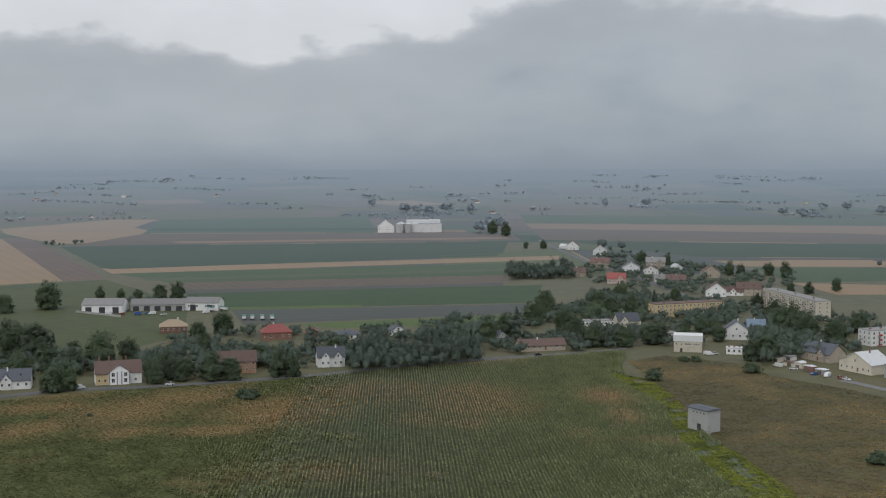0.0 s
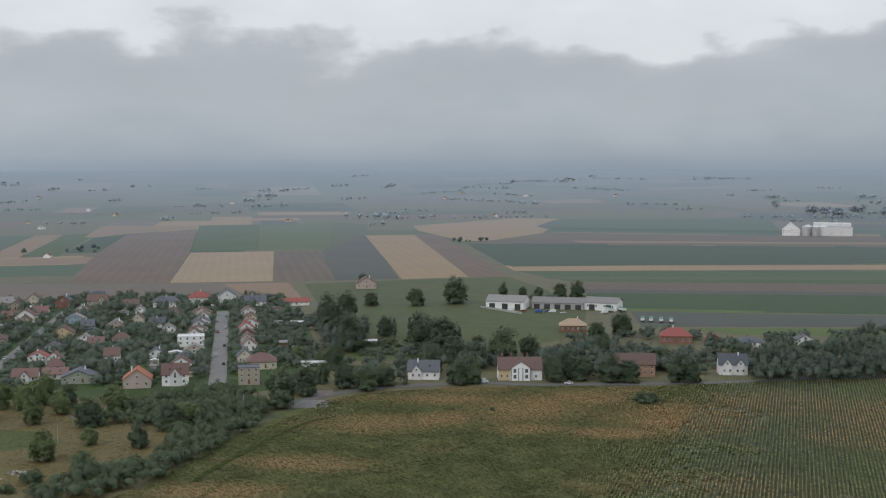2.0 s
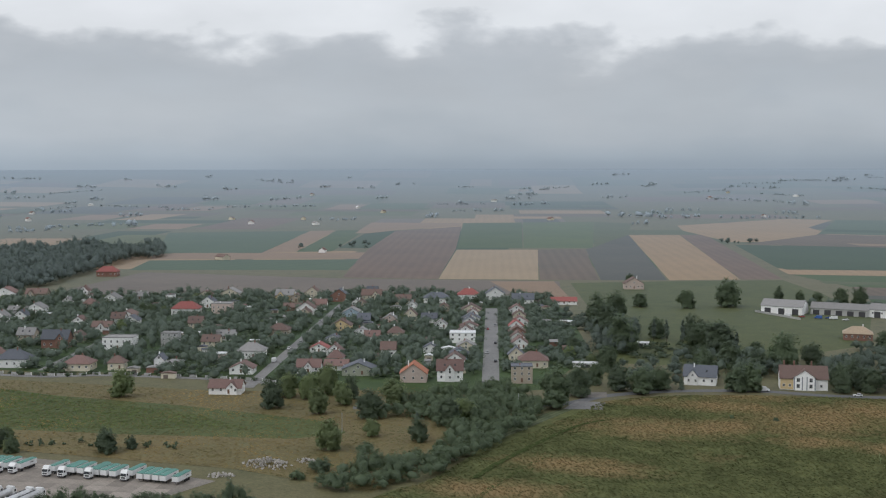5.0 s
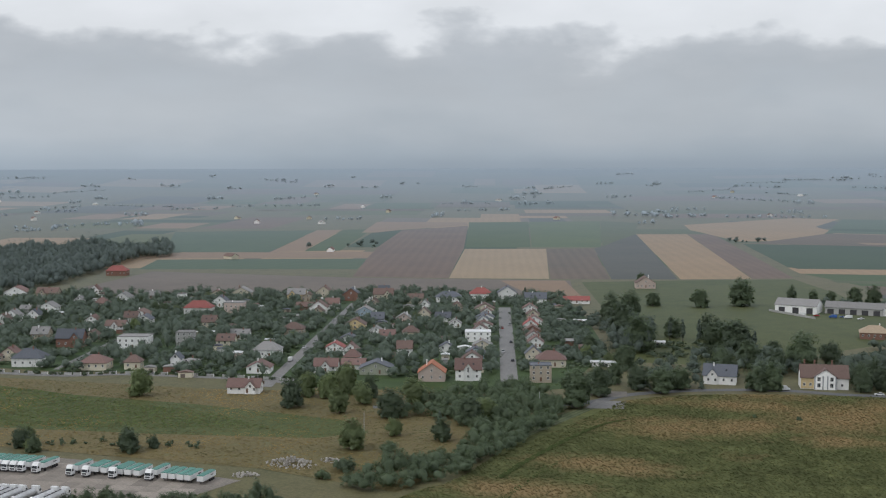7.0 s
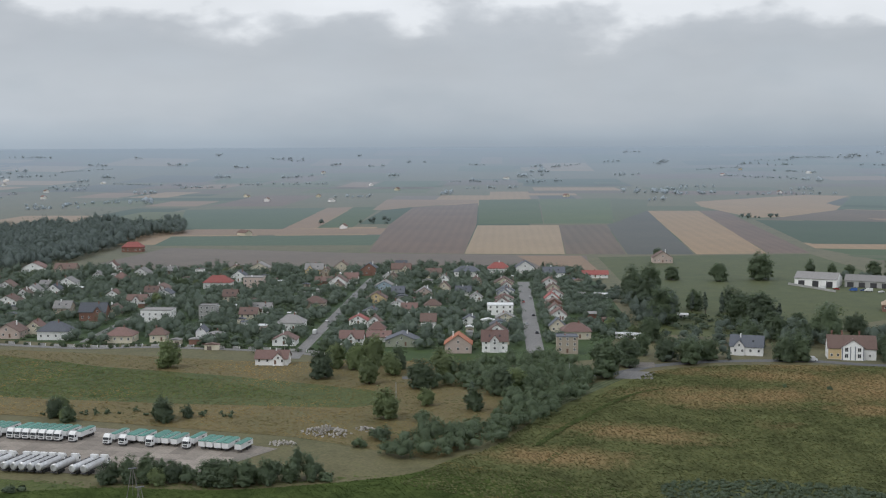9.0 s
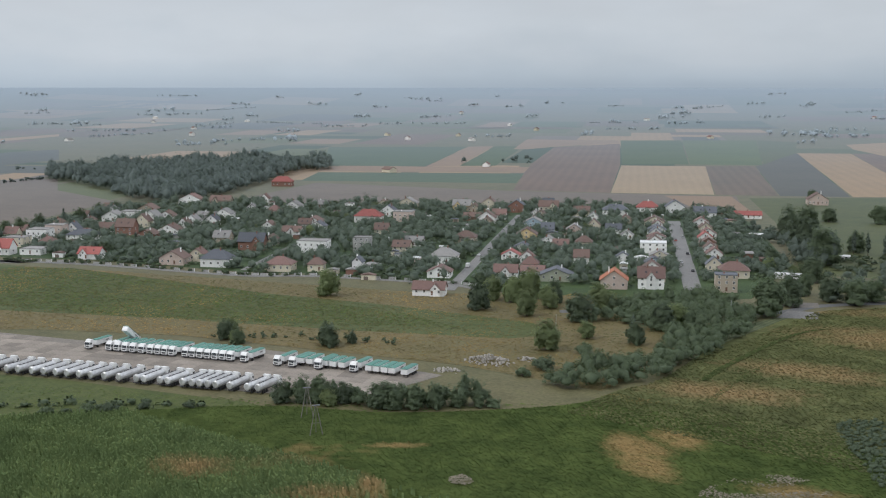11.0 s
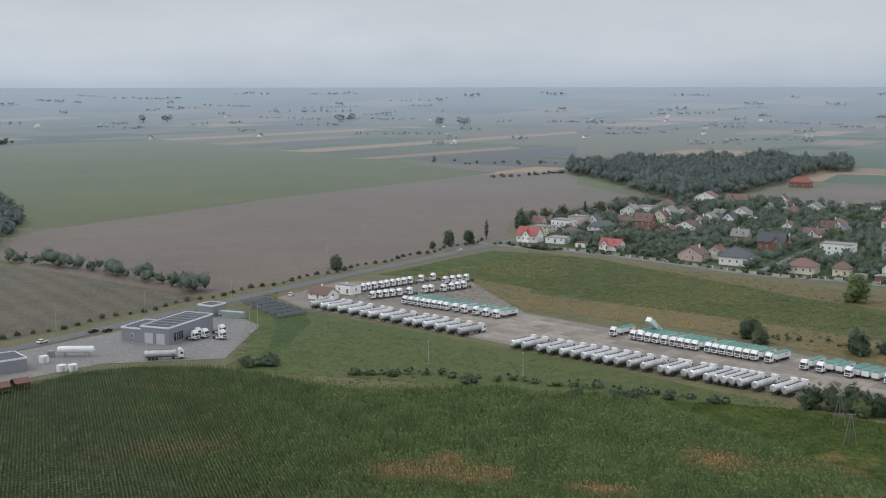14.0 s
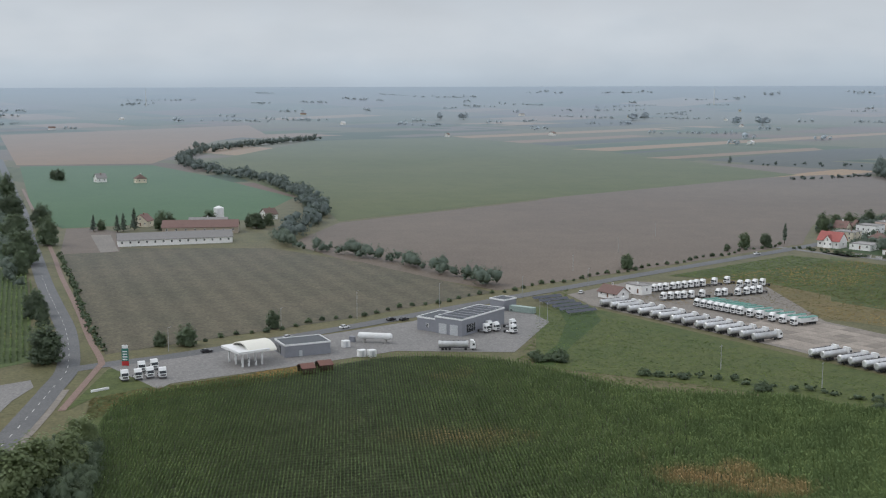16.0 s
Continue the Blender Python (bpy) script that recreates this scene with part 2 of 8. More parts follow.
CROP = {
    "stubble": soil("crop_stubble", (0.290, 0.215, 0.135), (0.325, 0.242, 0.152), 0.012, (-29, 9, 0.05), 0.1),
    "stubble2": soil("crop_fallow", (0.086, 0.080, 0.052), (0.120, 0.102, 0.068), 0.025, (-97, 13, 0.13), 0.4),
    "straw": soil("crop_straw", (0.311, 0.212, 0.120), (0.276, 0.192, 0.110), 0.01, (-29, 14, 0.06), 0.15),
    "straw2": soil("crop_straw_pale", (0.225, 0.153, 0.096), (0.251, 0.169, 0.107), 0.01, None, 0.15),
    "plough": soil("crop_plough", (0.134, 0.090, 0.065), (0.164, 0.110, 0.076), 0.01, (-29, 11, 0.1), 0.15),
    "plough2": soil("crop_plough_dark", (0.117, 0.090, 0.062), (0.143, 0.102, 0.069), 0.01, (-29, 11, 0.12), 0.15),
    "plough3": soil("crop_plough_wide", (0.140, 0.112, 0.088), (0.165, 0.132, 0.102), 0.008, None, 0.2),
    "dark": soil("crop_dark_soil", (0.080, 0.076, 0.060), (0.096, 0.088, 0.068), 0.01, None, 0.15),
    "grey": soil("crop_grey_soil", (0.078, 0.078, 0.064), (0.090, 0.090, 0.070), 0.01, (-88, 16, 0.10), 0.15),
    "green": soil("crop_green", (0.058, 0.086, 0.026), (0.074, 0.098, 0.034), 0.01, (-88, 16, 0.10), 0.2),
    "green2": soil("crop_green_yellow", (0.100, 0.124, 0.044), (0.080, 0.108, 0.040), 0.01, None, 0.2),
    "green3": soil("crop_beet", (0.088, 0.102, 0.034), (0.112, 0.120, 0.046), 0.006, None, 0.25),
    "grass": soil("crop_pasture", (0.068, 0.080, 0.024), (0.088, 0.094, 0.030), 0.012, None, 0.35),
    "grass2": soil("crop_meadow", (0.044, 0.072, 0.020), (0.056, 0.080, 0.025), 0.012, (-88, 16, 0.10), 0.2),
    "grass3": soil("crop_dull_green", (0.080, 0.096, 0.040), (0.096, 0.104, 0.048), 0.012, (-88, 16, 0.10), 0.2),
    "teal": soil("crop_clover", (0.066, 0.094, 0.048), (0.078, 0.106, 0.054), 0.008, (-88, 16, 0.10), 0.15),
    "teal2": soil("crop_beet_dark", (0.042, 0.064, 0.026), (0.050, 0.072, 0.030), 0.008, (-88, 16, 0.10), 0.15),
    "teal3": soil("crop_lucerne", (0.066, 0.122, 0.050), (0.078, 0.134, 0.058), 0.008, None, 0.15),
    "bright": soil("crop_mustard", (0.104, 0.140, 0.032), (0.080, 0.112, 0.028), 0.02, None, 0.2),
    "weeds": soil("weed_meadow", (0.058, 0.084, 0.027), (0.096, 0.106, 0.036), 0.03, None, 0.6, 0.8, (0.035, 0.050, 0.020)),
    "tan": soil("tan_meadow", (0.182, 0.138, 0.062), (0.130, 0.112, 0.050), 0.018, None, 0.45, 0.8, (0.090, 0.098, 0.050)),
    "drygrass": soil("dry_meadow", (0.128, 0.100, 0.054), (0.100, 0.092, 0.044), 0.012, None, 0.4, 0.8, (0.090, 0.100, 0.034)),
}
GROUND = soil("open_country", (0.105, 0.108, 0.052), (0.145, 0.125, 0.068), 0.012, None, 0.5, 0.7, (0.075, 0.09, 0.032))
MAIZE = soil("maize_floor", (0.085, 0.105, 0.055), (0.110, 0.118, 0.062), 0.016, (0, 2.2, 0.3), 0.5, 0.8)
ASPHALT = soil("asphalt", (0.125, 0.125, 0.125), (0.15, 0.148, 0.146), 0.05, None, 0.15, 2.0)
CONCRETE = soil("worn_concrete", (0.235, 0.210, 0.182), (0.195, 0.174, 0.150), 0.05, None, 0.25, 1.0)
PAVING = soil("red_paving", (0.235, 0.165, 0.135), (0.21, 0.15, 0.125), 0.05, None, 0.15, 2.0)
GRAVEL = soil("apron_paving", (0.19, 0.183, 0.175), (0.22, 0.21, 0.20), 0.04, None, 0.2, 1.0)
BARK = plain("bark", (0.09, 0.07, 0.055), 0.9)
LEAF = leafy("leaves_green", (0.092, 0.130, 0.056), (0.118, 0.156, 0.068), 0.45, 0.08, 0.05)
LEAF_PALE = leafy("leaves_willow", (0.170, 0.216, 0.082), (0.196, 0.240, 0.094), 0.3, 0.06, 0.04)
LEAF_DARK = leafy("leaves_dark", (0.088, 0.120, 0.072), (0.112, 0.144, 0.084), 0.35, 0.10, 0.075)
LEAF_WOOD = leafy("leaves_wood", (0.080, 0.106, 0.076), (0.096, 0.126, 0.086), 0.2, 0.12, 0.11)
# far trees: haze is painted into this pale blue-grey colour and strong gloss
LEAF_FAR = leafy("leaves_far_hazed", (0.225, 0.250, 0.250), (0.242, 0.268, 0.268), 0.15, 0.5, 0.55)
GLASS = glassy("window_glass", (0.03, 0.035, 0.04))
FRAME = plain("window_frame_white", (0.75, 0.75, 0.74), 0.5, spread=0.03)
WHITE = plain("vehicle_white", (0.74, 0.75, 0.75), 0.35, spread=0.04, grain=1.0, weather=(0.55, 0.54, 0.51))
STEEL = plain("tank_steel", (0.60, 0.61, 0.62), 0.36, 0.4, spread=0.12, grain=1.0, random_tint=0.35, weather=(0.30, 0.29, 0.28))
RUBBER = plain("tyre_rubber", (0.025, 0.025, 0.025), 0.85)
CHASSIS = plain("chassis_dark", (0.06, 0.06, 0.065), 0.6)
TARP = plain("tarpaulin_green", (0.07, 0.22, 0.18), 0.6, spread=0.15, grain=1.0, random_tint=0.25)
CONC = plain("plain_concrete", (0.36, 0.35, 0.33), 0.9, spread=0.15)
POLE = plain("galvanised_pole", (0.42, 0.43, 0.43), 0.5, 0.3)


# ---- building helpers ----
def shape(bm, name, mat):
    me = bpy.data.meshes.new(name)
    bm.to_mesh(me)
    bm.free()
    me.materials.append(mat)
    return me


def mesh_of(name, verts, faces, mat):
    me = bpy.data.meshes.new(name)
    me.from_pydata(verts, [], faces)
    me.update()
    me.materials.append(mat)
    return me


def part(name, data, mat, parent, label="", at=None):
    """Links a bmesh or a finished mesh as one mesh object under a thing or a part."""
    me = shape(data, name, mat) if isinstance(data, bmesh.types.BMesh) else data
    ob = new(name, me)
    ob.parent = parent
    if at is not None:
        ob.matrix_basis = at
    return tagged(ob, label)


def thing(name, m, label, category, group="", kind=""):
    ob = new(name)
    ob.empty_display_size = 0.5
    ob.matrix_basis = m
    return tagged(ob, label, category, group, kind)


def box(bm, x, y, z, w, d, h, bevel=0.0, turn=0.0):
    """A box with its base centre at x, y, z."""
    r = bmesh.ops.create_cube(bm, size=1, matrix=Matrix.Translation((x, y, z + h / 2)) @ Matrix.Rotation(turn, 4, "Z") @ Matrix.Diagonal((w, d, h, 1)))
    if bevel:
        edges = list({e for v in r["verts"] for e in v.link_edges})
        bmesh.ops.bevel(bm, geom=edges, offset=bevel, segments=2, affect="EDGES")
    return bm


def tube(bm, a, b, r, r2=None, seg=10):
    a, b = Vector(a), Vector(b)
    q = (b - a).to_track_quat("Z", "Y").to_matrix().to_4x4()
    bmesh.ops.create_cone(bm, cap_ends=True, segments=seg, radius1=r, radius2=r if r2 is None else r2, depth=(b - a).length,
                          matrix=Matrix.Translation((a + b) / 2) @ q)
    return bm


def prism(bm, outline, axis_a, axis_b):
    """Extrudes a closed outline of (x, z) along y from axis_a to axis_b."""
    v0 = [bm.verts.new((x, axis_a, z)) for x, z in outline]
    v1 = [bm.verts.new((x, axis_b, z)) for x, z in outline]
    bm.faces.new(v0)
    bm.faces.new(v1[::-1])
    for i in range(len(outline)):
        j = (i + 1) % len(outline)
        bm.faces.new((v0[j], v0[i], v1[i], v1[j]))
    bmesh.ops.recalc_face_normals(bm, faces=bm.faces)
    return bm


def smooth(points, n=6, closed=False):
    """A rounded line through the given corners."""
    p = [Vector((*q, 0)) for q in points]
    res = []
    m = len(p)
    for i in range(m if closed else m - 1):
        a, b, c, d = (p[(i + k) % m] if closed else p[min(max(i + k, 0), m - 1)] for k in (-1, 0, 1, 2))
        for s in range(n):
            t = s / n
            res.append(0.5 * ((2 * b) + (c - a) * t + (2 * a - 5 * b + 4 * c - d) * t * t + (3 * b - a - 3 * c + d) * t ** 3))
    if not closed:
        res.append(p[-1])
    return [(v.x, v.y) for v in res]


def sheet(name, outline, z, mat, label="", category="", kind="structure"):
    """A flat patch of ground with the given outline."""
    bm = bmesh.new()
    f = bm.faces.new([bm.verts.new((x, y, z)) for x, y in outline])
    if f.normal.z < 0 or True:
        f.normal_update()
        if f.normal.z < 0:
            f.normal_flip()
    bmesh.ops.triangulate(bm, faces=[f])
    return tagged(new(name, shape(bm, name, mat)), label, category, kind=kind)


def ribbon(name, line, width, z, mat, label, category, height=0.0):
    """A strip of even width along a line; height makes it a raised band."""
    pts = [Vector((*p, 0)) for p in smooth(line, 8)]
    verts, faces = [], []
    for i, p in enumerate(pts):
        d = (pts[min(i + 1, len(pts) - 1)] - pts[max(i - 1, 0)]).normalized()
        s = Vector((-d.y, d.x, 0)) * width / 2
        verts += [(*(p + s).xy, z), (*(p - s).xy, z)]
    for i in range(len(pts) - 1):
        faces.append((2 * i + 1, 2 * i + 3, 2 * i + 2, 2 * i))
    return tagged(new(name, mesh_of(name, verts, faces, mat)), label, category, kind="structure")


def inside(x, y, poly):
    c = False
    j = len(poly) - 1
    for i in range(len(poly)):
        (a, b), (p, q) = poly[i], poly[j]
        if (b > y) != (q > y) and x < (p - a) * (y - b) / (q - b) + a:
            c = not c
        j = i
    return c


def gap_to(x, y, line):
    best = 1e9
    for (a, b), (p, q) in zip(line, line[1:]):
        dx, dy = p - a, q - b
        t = max(0, min(1, ((x - a) * dx + (y - b) * dy) / (dx * dx + dy * dy + 1e-9)))
        best = min(best, math.hypot(a + t * dx - x, b + t * dy - y))
    return best


# ---- the plan ----
WEST_HOUSES = [  # east, north, width, depth, height, roof, wall, covering
    (-688, 384, 14.3, 9.5, 8.6, "c", "white", "red"),
    (-713, 410, 13.5, 11.4, 5.1, "f", "cream", "grey"),
    (-726, 435, 13.9, 11.8, 6.9, "f", "white", "grey"),
    (-736, 454, 11.9, 10.1, 7.2, "f", "pink", "grey"),
    (-674, 397, 13.5, 11.5, 2.8, "f", "white", "grey"),
    (-734, 466, 8.8, 7.4, 8.1, "a", "white", "slate"),
    (-708, 456, 20.0, 12.0, 6.2, "h", "white", "slate"),
    (-631, 407, 13.0, 9.5, 6.1, "c", "white", "red"),
    (-784, 514, 8.6, 7.3, 3.7, "a", "white", "brown"),
    (-781, 533, 13.9, 11.8, 7.2, "a", "white", "grey"),
    (-730, 490, 10.5, 9.5, 5.8, "c", "white", "brown"),
    (-793, 558, 14.3, 12.0, 3.9, "f", "white", "grey"),
    (-700, 484, 12.5, 9.5, 11.0, "c", "brick", "brown"),
    (-731, 522, 10.3, 8.8, 9.3, "a", "cream", "brown"),
    (-744, 540, 12.7, 10.8, 9.5, "a", "white", "grey"),
    (-805, 584, 13.7, 11.7, 6.8, "a", "tan", "brown"),
    (-749, 558, 12.0, 10.2, 7.1, "a", "white", "brown"),
]

MIDDLE_HOUSES = [  # east, north, width, depth, height, roof, wall, covering
    (-685, 509, 14.1, 11.9, 6.4, "a", "white", "brown"),
    (-680, 486, 13.0, 11.0, 5.4, "a", "brick", "brown"),
    (-834, 652, 19.5, 12.0, 8.3, "a", "white", "rust"),
    (-809, 663, 17.4, 9.5, 7.3, "c", "tan", "brown"),
    (-740, 589, 14.8, 9.5, 4.6, "c", "grey", "grey"),
    (-731, 598, 13.0, 11.1, 6.8, "a", "white", "grey"),
    (-755, 648, 7.4, 7.0, 5.0, "a", "white", "grey"),
    (-576, 424, 14.3, 12.0, 7.4, "a", "pink", "brown"),
    (-551, 434, 16.5, 12.0, 8.8, "h", "white", "slate"),
    (-585, 492, 16.1, 9.5, 9.8, "c", "brick", "slate"),
    (-512, 445, 14.8, 12.0, 7.2, "h", "cream", "rust"),
    (-615, 556, 12.9, 9.5, 5.8, "c", "white", "brown"),
    (-727, 668, 13.7, 11.6, 7.7, "a", "white", "grey"),
    (-643, 605, 14.6, 12.0, 6.3, "a", "white", "brown"),
    (-668, 645, 6.9, 7.0, 3.3, "a", "white", "grey"),
    (-728, 700, 12.2, 9.5, 5.6, "c", "grey", "grey"),
]

GARDEN_HOUSES = [  # east, north, width, depth, height, roof, wall, covering
    (-702, 707, 6.5, 7.0, 4.1, "f", "white", "grey"),
    (-628, 648, 20.0, 12.0, 9.0, "h", "white", "red"),
    (-643, 688, 12.2, 10.4, 8.1, "a", "white", "slate"),
    (-610, 667, 14.2, 12.0, 6.9, "f", "pink", "grey"),
    (-672, 746, 15.8, 12.0, 7.9, "a", "cream", "grey"),
    (-548, 508, 18.4, 12.0, 6.6, "f", "white", "grey"),
    (-495, 456, 8.6, 7.3, 6.9, "h", "cream", "brown"),
    (-527, 529, 10.3, 8.7, 8.0, "f", "grey", "grey"),
    (-519, 569, 12.0, 9.5, 5.3, "c", "white", "grey"),
    (-468, 508, 6.3, 7.0, 3.1, "f", "pink", "white"),
    (-477, 470, 5.5, 7.0, 7.5, "a", "white", "slate"),
    (-478, 482, 8.1, 7.0, 2.8, "h", "white", "grey"),
    (-459, 524, 15.3, 12.0, 8.2, "h", "white", "grey"),
    (-430, 483, 12.4, 10.5, 5.4, "a", "white", "rust"),
]

STREET_HOUSES = [  # east, north, width, depth, height, roof, wall, covering
    (-400, 437, 15.6, 9.5, 5.9, "c", "white", "rust"),
    (-626, 760, 14.6, 9.5, 7.7, "c", "yellow", "grey"),
    (-614, 781, 12.9, 11.0, 8.7, "a", "cream", "brown"),
    (-555, 697, 13.2, 11.2, 8.5, "a", "white", "brown"),
    (-576, 707, 12.7, 9.5, 4.9, "c", "brick", "brown"),
    (-502, 601, 13.7, 11.7, 7.2, "h", "tan", "brown"),
    (-582, 775, 14.4, 12.0, 9.4, "a", "brick", "slate"),
    (-566, 797, 15.5, 9.5, 7.7, "c", "cream", "brown"),
    (-551, 755, 7.8, 7.0, 4.6, "a", "white", "grey"),
    (-515, 699, 13.7, 11.6, 6.6, "a", "blue", "grey"),
    (-480, 639, 13.3, 11.3, 7.1, "a", "yellow", "brown"),
    (-485, 672, 8.5, 9.5, 7.0, "c", "slate", "slate"),
    (-452, 593, 10.3, 8.8, 4.4, "a", "white", "slate"),
    (-453, 624, 9.3, 7.9, 5.3, "a", "white", "grey"),
    (-437, 559, 10.5, 8.9, 5.1, "a", "white", "red"),
    (-401, 503, 12.4, 9.5, 6.3, "c", "white", "rust"),
]

AVENUE_HOUSES = [  # east, north, width, depth, height, roof, wall, covering
    (-394, 518, 12.6, 9.5, 4.6, "c", "white", "rust"),
    (-375, 512, 16.9, 12.0, 6.2, "a", "greengrey", "slate"),
    (-510, 807, 20.0, 12.0, 7.5, "h", "white", "slate"),
    (-498, 837, 17.3, 12.0, 8.6, "h", "white", "red"),
    (-450, 759, 14.0, 11.9, 6.8, "a", "cream", "brown"),
    (-427, 719, 12.5, 10.6, 5.6, "a", "white", "slate"),
    (-410, 687, 11.9, 10.1, 4.5, "a", "white", "rust"),
    (-386, 638, 15.9, 12.0, 5.3, "f", "white", "white"),
    (-367, 610, 11.2, 9.5, 5.2, "a", "cream", "grey"),
    (-356, 583, 10.8, 9.2, 5.5, "a", "blue", "slate"),
    (-429, 682, 8.3, 7.0, 5.3, "a", "white", "grey"),
    (-382, 594, 8.5, 7.2, 4.5, "a", "white", "slate"),
    (-340, 511, 13.5, 11.5, 8.8, "a", "pink", "orange"),
    (-325, 522, 13.0, 9.5, 10.0, "c", "white", "rust"),
    (-481, 851, 15.5, 12.0, 9.5, "a", "white", "slate"),
]

EAST_HOUSES = [  # east, north, width, depth, height, roof, wall, covering
    (-344, 634, 9.5, 10.5, 6.4, "a", "white", "rust"),
    (-357, 656, 9.0, 10.0, 6.0, "a", "white", "brown"),
    (-381, 699, 9.5, 10.0, 6.6, "a", "white", "red"),
    (-405, 749, 9.0, 10.5, 6.2, "a", "cream", "brown"),
    (-438, 741, 9.5, 10.5, 6.4, "a", "white", "rust"),
    (-419, 703, 9.0, 10.0, 6.0, "a", "white", "slate"),
    (-398, 662, 9.5, 10.0, 6.5, "a", "white", "brown"),
    (-528, 786, 12.4, 9.5, 6.5, "c", "cream", "brown"),
    (-447, 835, 16.9, 9.5, 7.4, "c", "white", "slate"),
    (-423, 779, 10.8, 9.2, 6.0, "a", "white", "rust"),
    (-389, 719, 11.4, 9.7, 6.2, "a", "white", "rust"),
    (-369, 678, 10.8, 9.2, 5.8, "a", "brick", "brown"),
    (-324, 592, 8.8, 7.5, 7.4, "a", "cream", "slate"),
    (-307, 580, 15.8, 12.0, 7.7, "h", "cream", "rust"),
    (-291, 536, 10.7, 9.1, 7.9, "f", "tan", "slate"),
    (-418, 849, 20.0, 9.5, 4.8, "c", "white", "red"),
    (-415, 984, 17.1, 12.0, 9.6, "a", "pink", "brown"),
    (-274, 603, 5.6, 7.0, 2.9, "a", "orange", "white"),
]

ROAD_HOUSES = [  # east, north, width, depth, height, roof, wall, covering
    (-212, 579, 15.8, 9.5, 8.6, "c", "white", "slate"),
    (-165, 594, 22.8, 9.5, 11.0, "c", "yellow", "brown"),
    (-62, 644, 14.7, 9.5, 9.7, "c", "white", "slate"),
    (-110, 623, 20.4, 9.5, 10.7, "c", "orange", "brown"),
    (-178, 775, 17.4, 12.0, 7.6, "h", "brick", "tan"),
    (-106, 745, 18.6, 12.0, 8.6, "h", "brick", "red"),
    (-84, 753, 8.6, 7.4, 5.1, "a", "brick", "red"),
    (-61, 745, 16.3, 12.0, 5.0, "h", "white", "slate"),
    (-30, 764, 10.9, 9.3, 5.1, "a", "white", "slate"),
    (36, 734, 9.1, 7.7, 5.6, "a", "grey", "slate"),
    (58, 699, 28.6, 9.5, 6.0, "c", "tan", "brown"),
    (125, 801, 15.4, 9.5, 8.6, "c", "cream", "slate"),
]

TOWN_HOUSES = [  # east, north, width, depth, height, roof, wall, covering
    (186, 745, 16.8, 12.0, 11.0, "a", "white", "slate"),
    (205, 769, 11.3, 9.5, 8.4, "c", "white", "blue"),
    (229, 987, 16.4, 12.0, 11.0, "a", "white", "brown"),
    (258, 994, 20.0, 9.5, 10.3, "c", "tan", "brown"),
    (245, 994, 16.6, 9.5, 6.3, "c", "white", "rust"),
    (168, 1528, 16.1, 12.0, 11.0, "a", "white", "brown"),
    (161, 1093, 16.8, 9.5, 9.1, "c", "pink", "red"),
    (133, 1165, 16.7, 9.5, 7.5, "c", "tan", "brown"),
    (169, 1267, 20.0, 9.5, 9.5, "c", "tan", "rust"),
    (194, 1215, 17.6, 12.0, 9.1, "a", "white", "grey"),
    (226, 1253, 20.0, 9.5, 11.0, "c", "tan", "grey"),
    (210, 1190, 14.9, 12.0, 7.7, "a", "white", "brown"),
    (215, 1088, 17.9, 9.5, 8.0, "c", "tan", "brown"),
    (207, 1109, 16.1, 9.5, 6.1, "c", "white", "grey"),
    (262, 1154, 18.0, 12.0, 11.0, "a", "tan", "brown"),
    (192, 1442, 16.6, 12.0, 11.0, "a", "white", "grey"),
]

FIELD_LABEL = {"stubble": "pale straw-coloured stubble field", "stubble2": "grey-brown fallow field", "straw": "straw-coloured harvested field", "straw2": "pale brown harvested field", "plough": "brown ploughed field", "plough2": "dark brown ploughed strip", "plough3": "wide brown ploughed field", "dark": "dark ploughed soil", "grey": "grey-brown bare field", "green": "green crop field", "green2": "yellow-green crop field", "green3": "wide green beet field", "grass": "rough green pasture", "grass2": "green meadow strip", "grass3": "dull green crop field", "teal": "blue-green clover field", "teal2": "dark green beet strip", "teal3": "deep green lucerne field", "bright": "bright yellow-green mustard strip", "weeds": "weedy dark green meadow", "tan": "tan-coloured dry meadow", "drygrass": "dry brown rough meadow"}
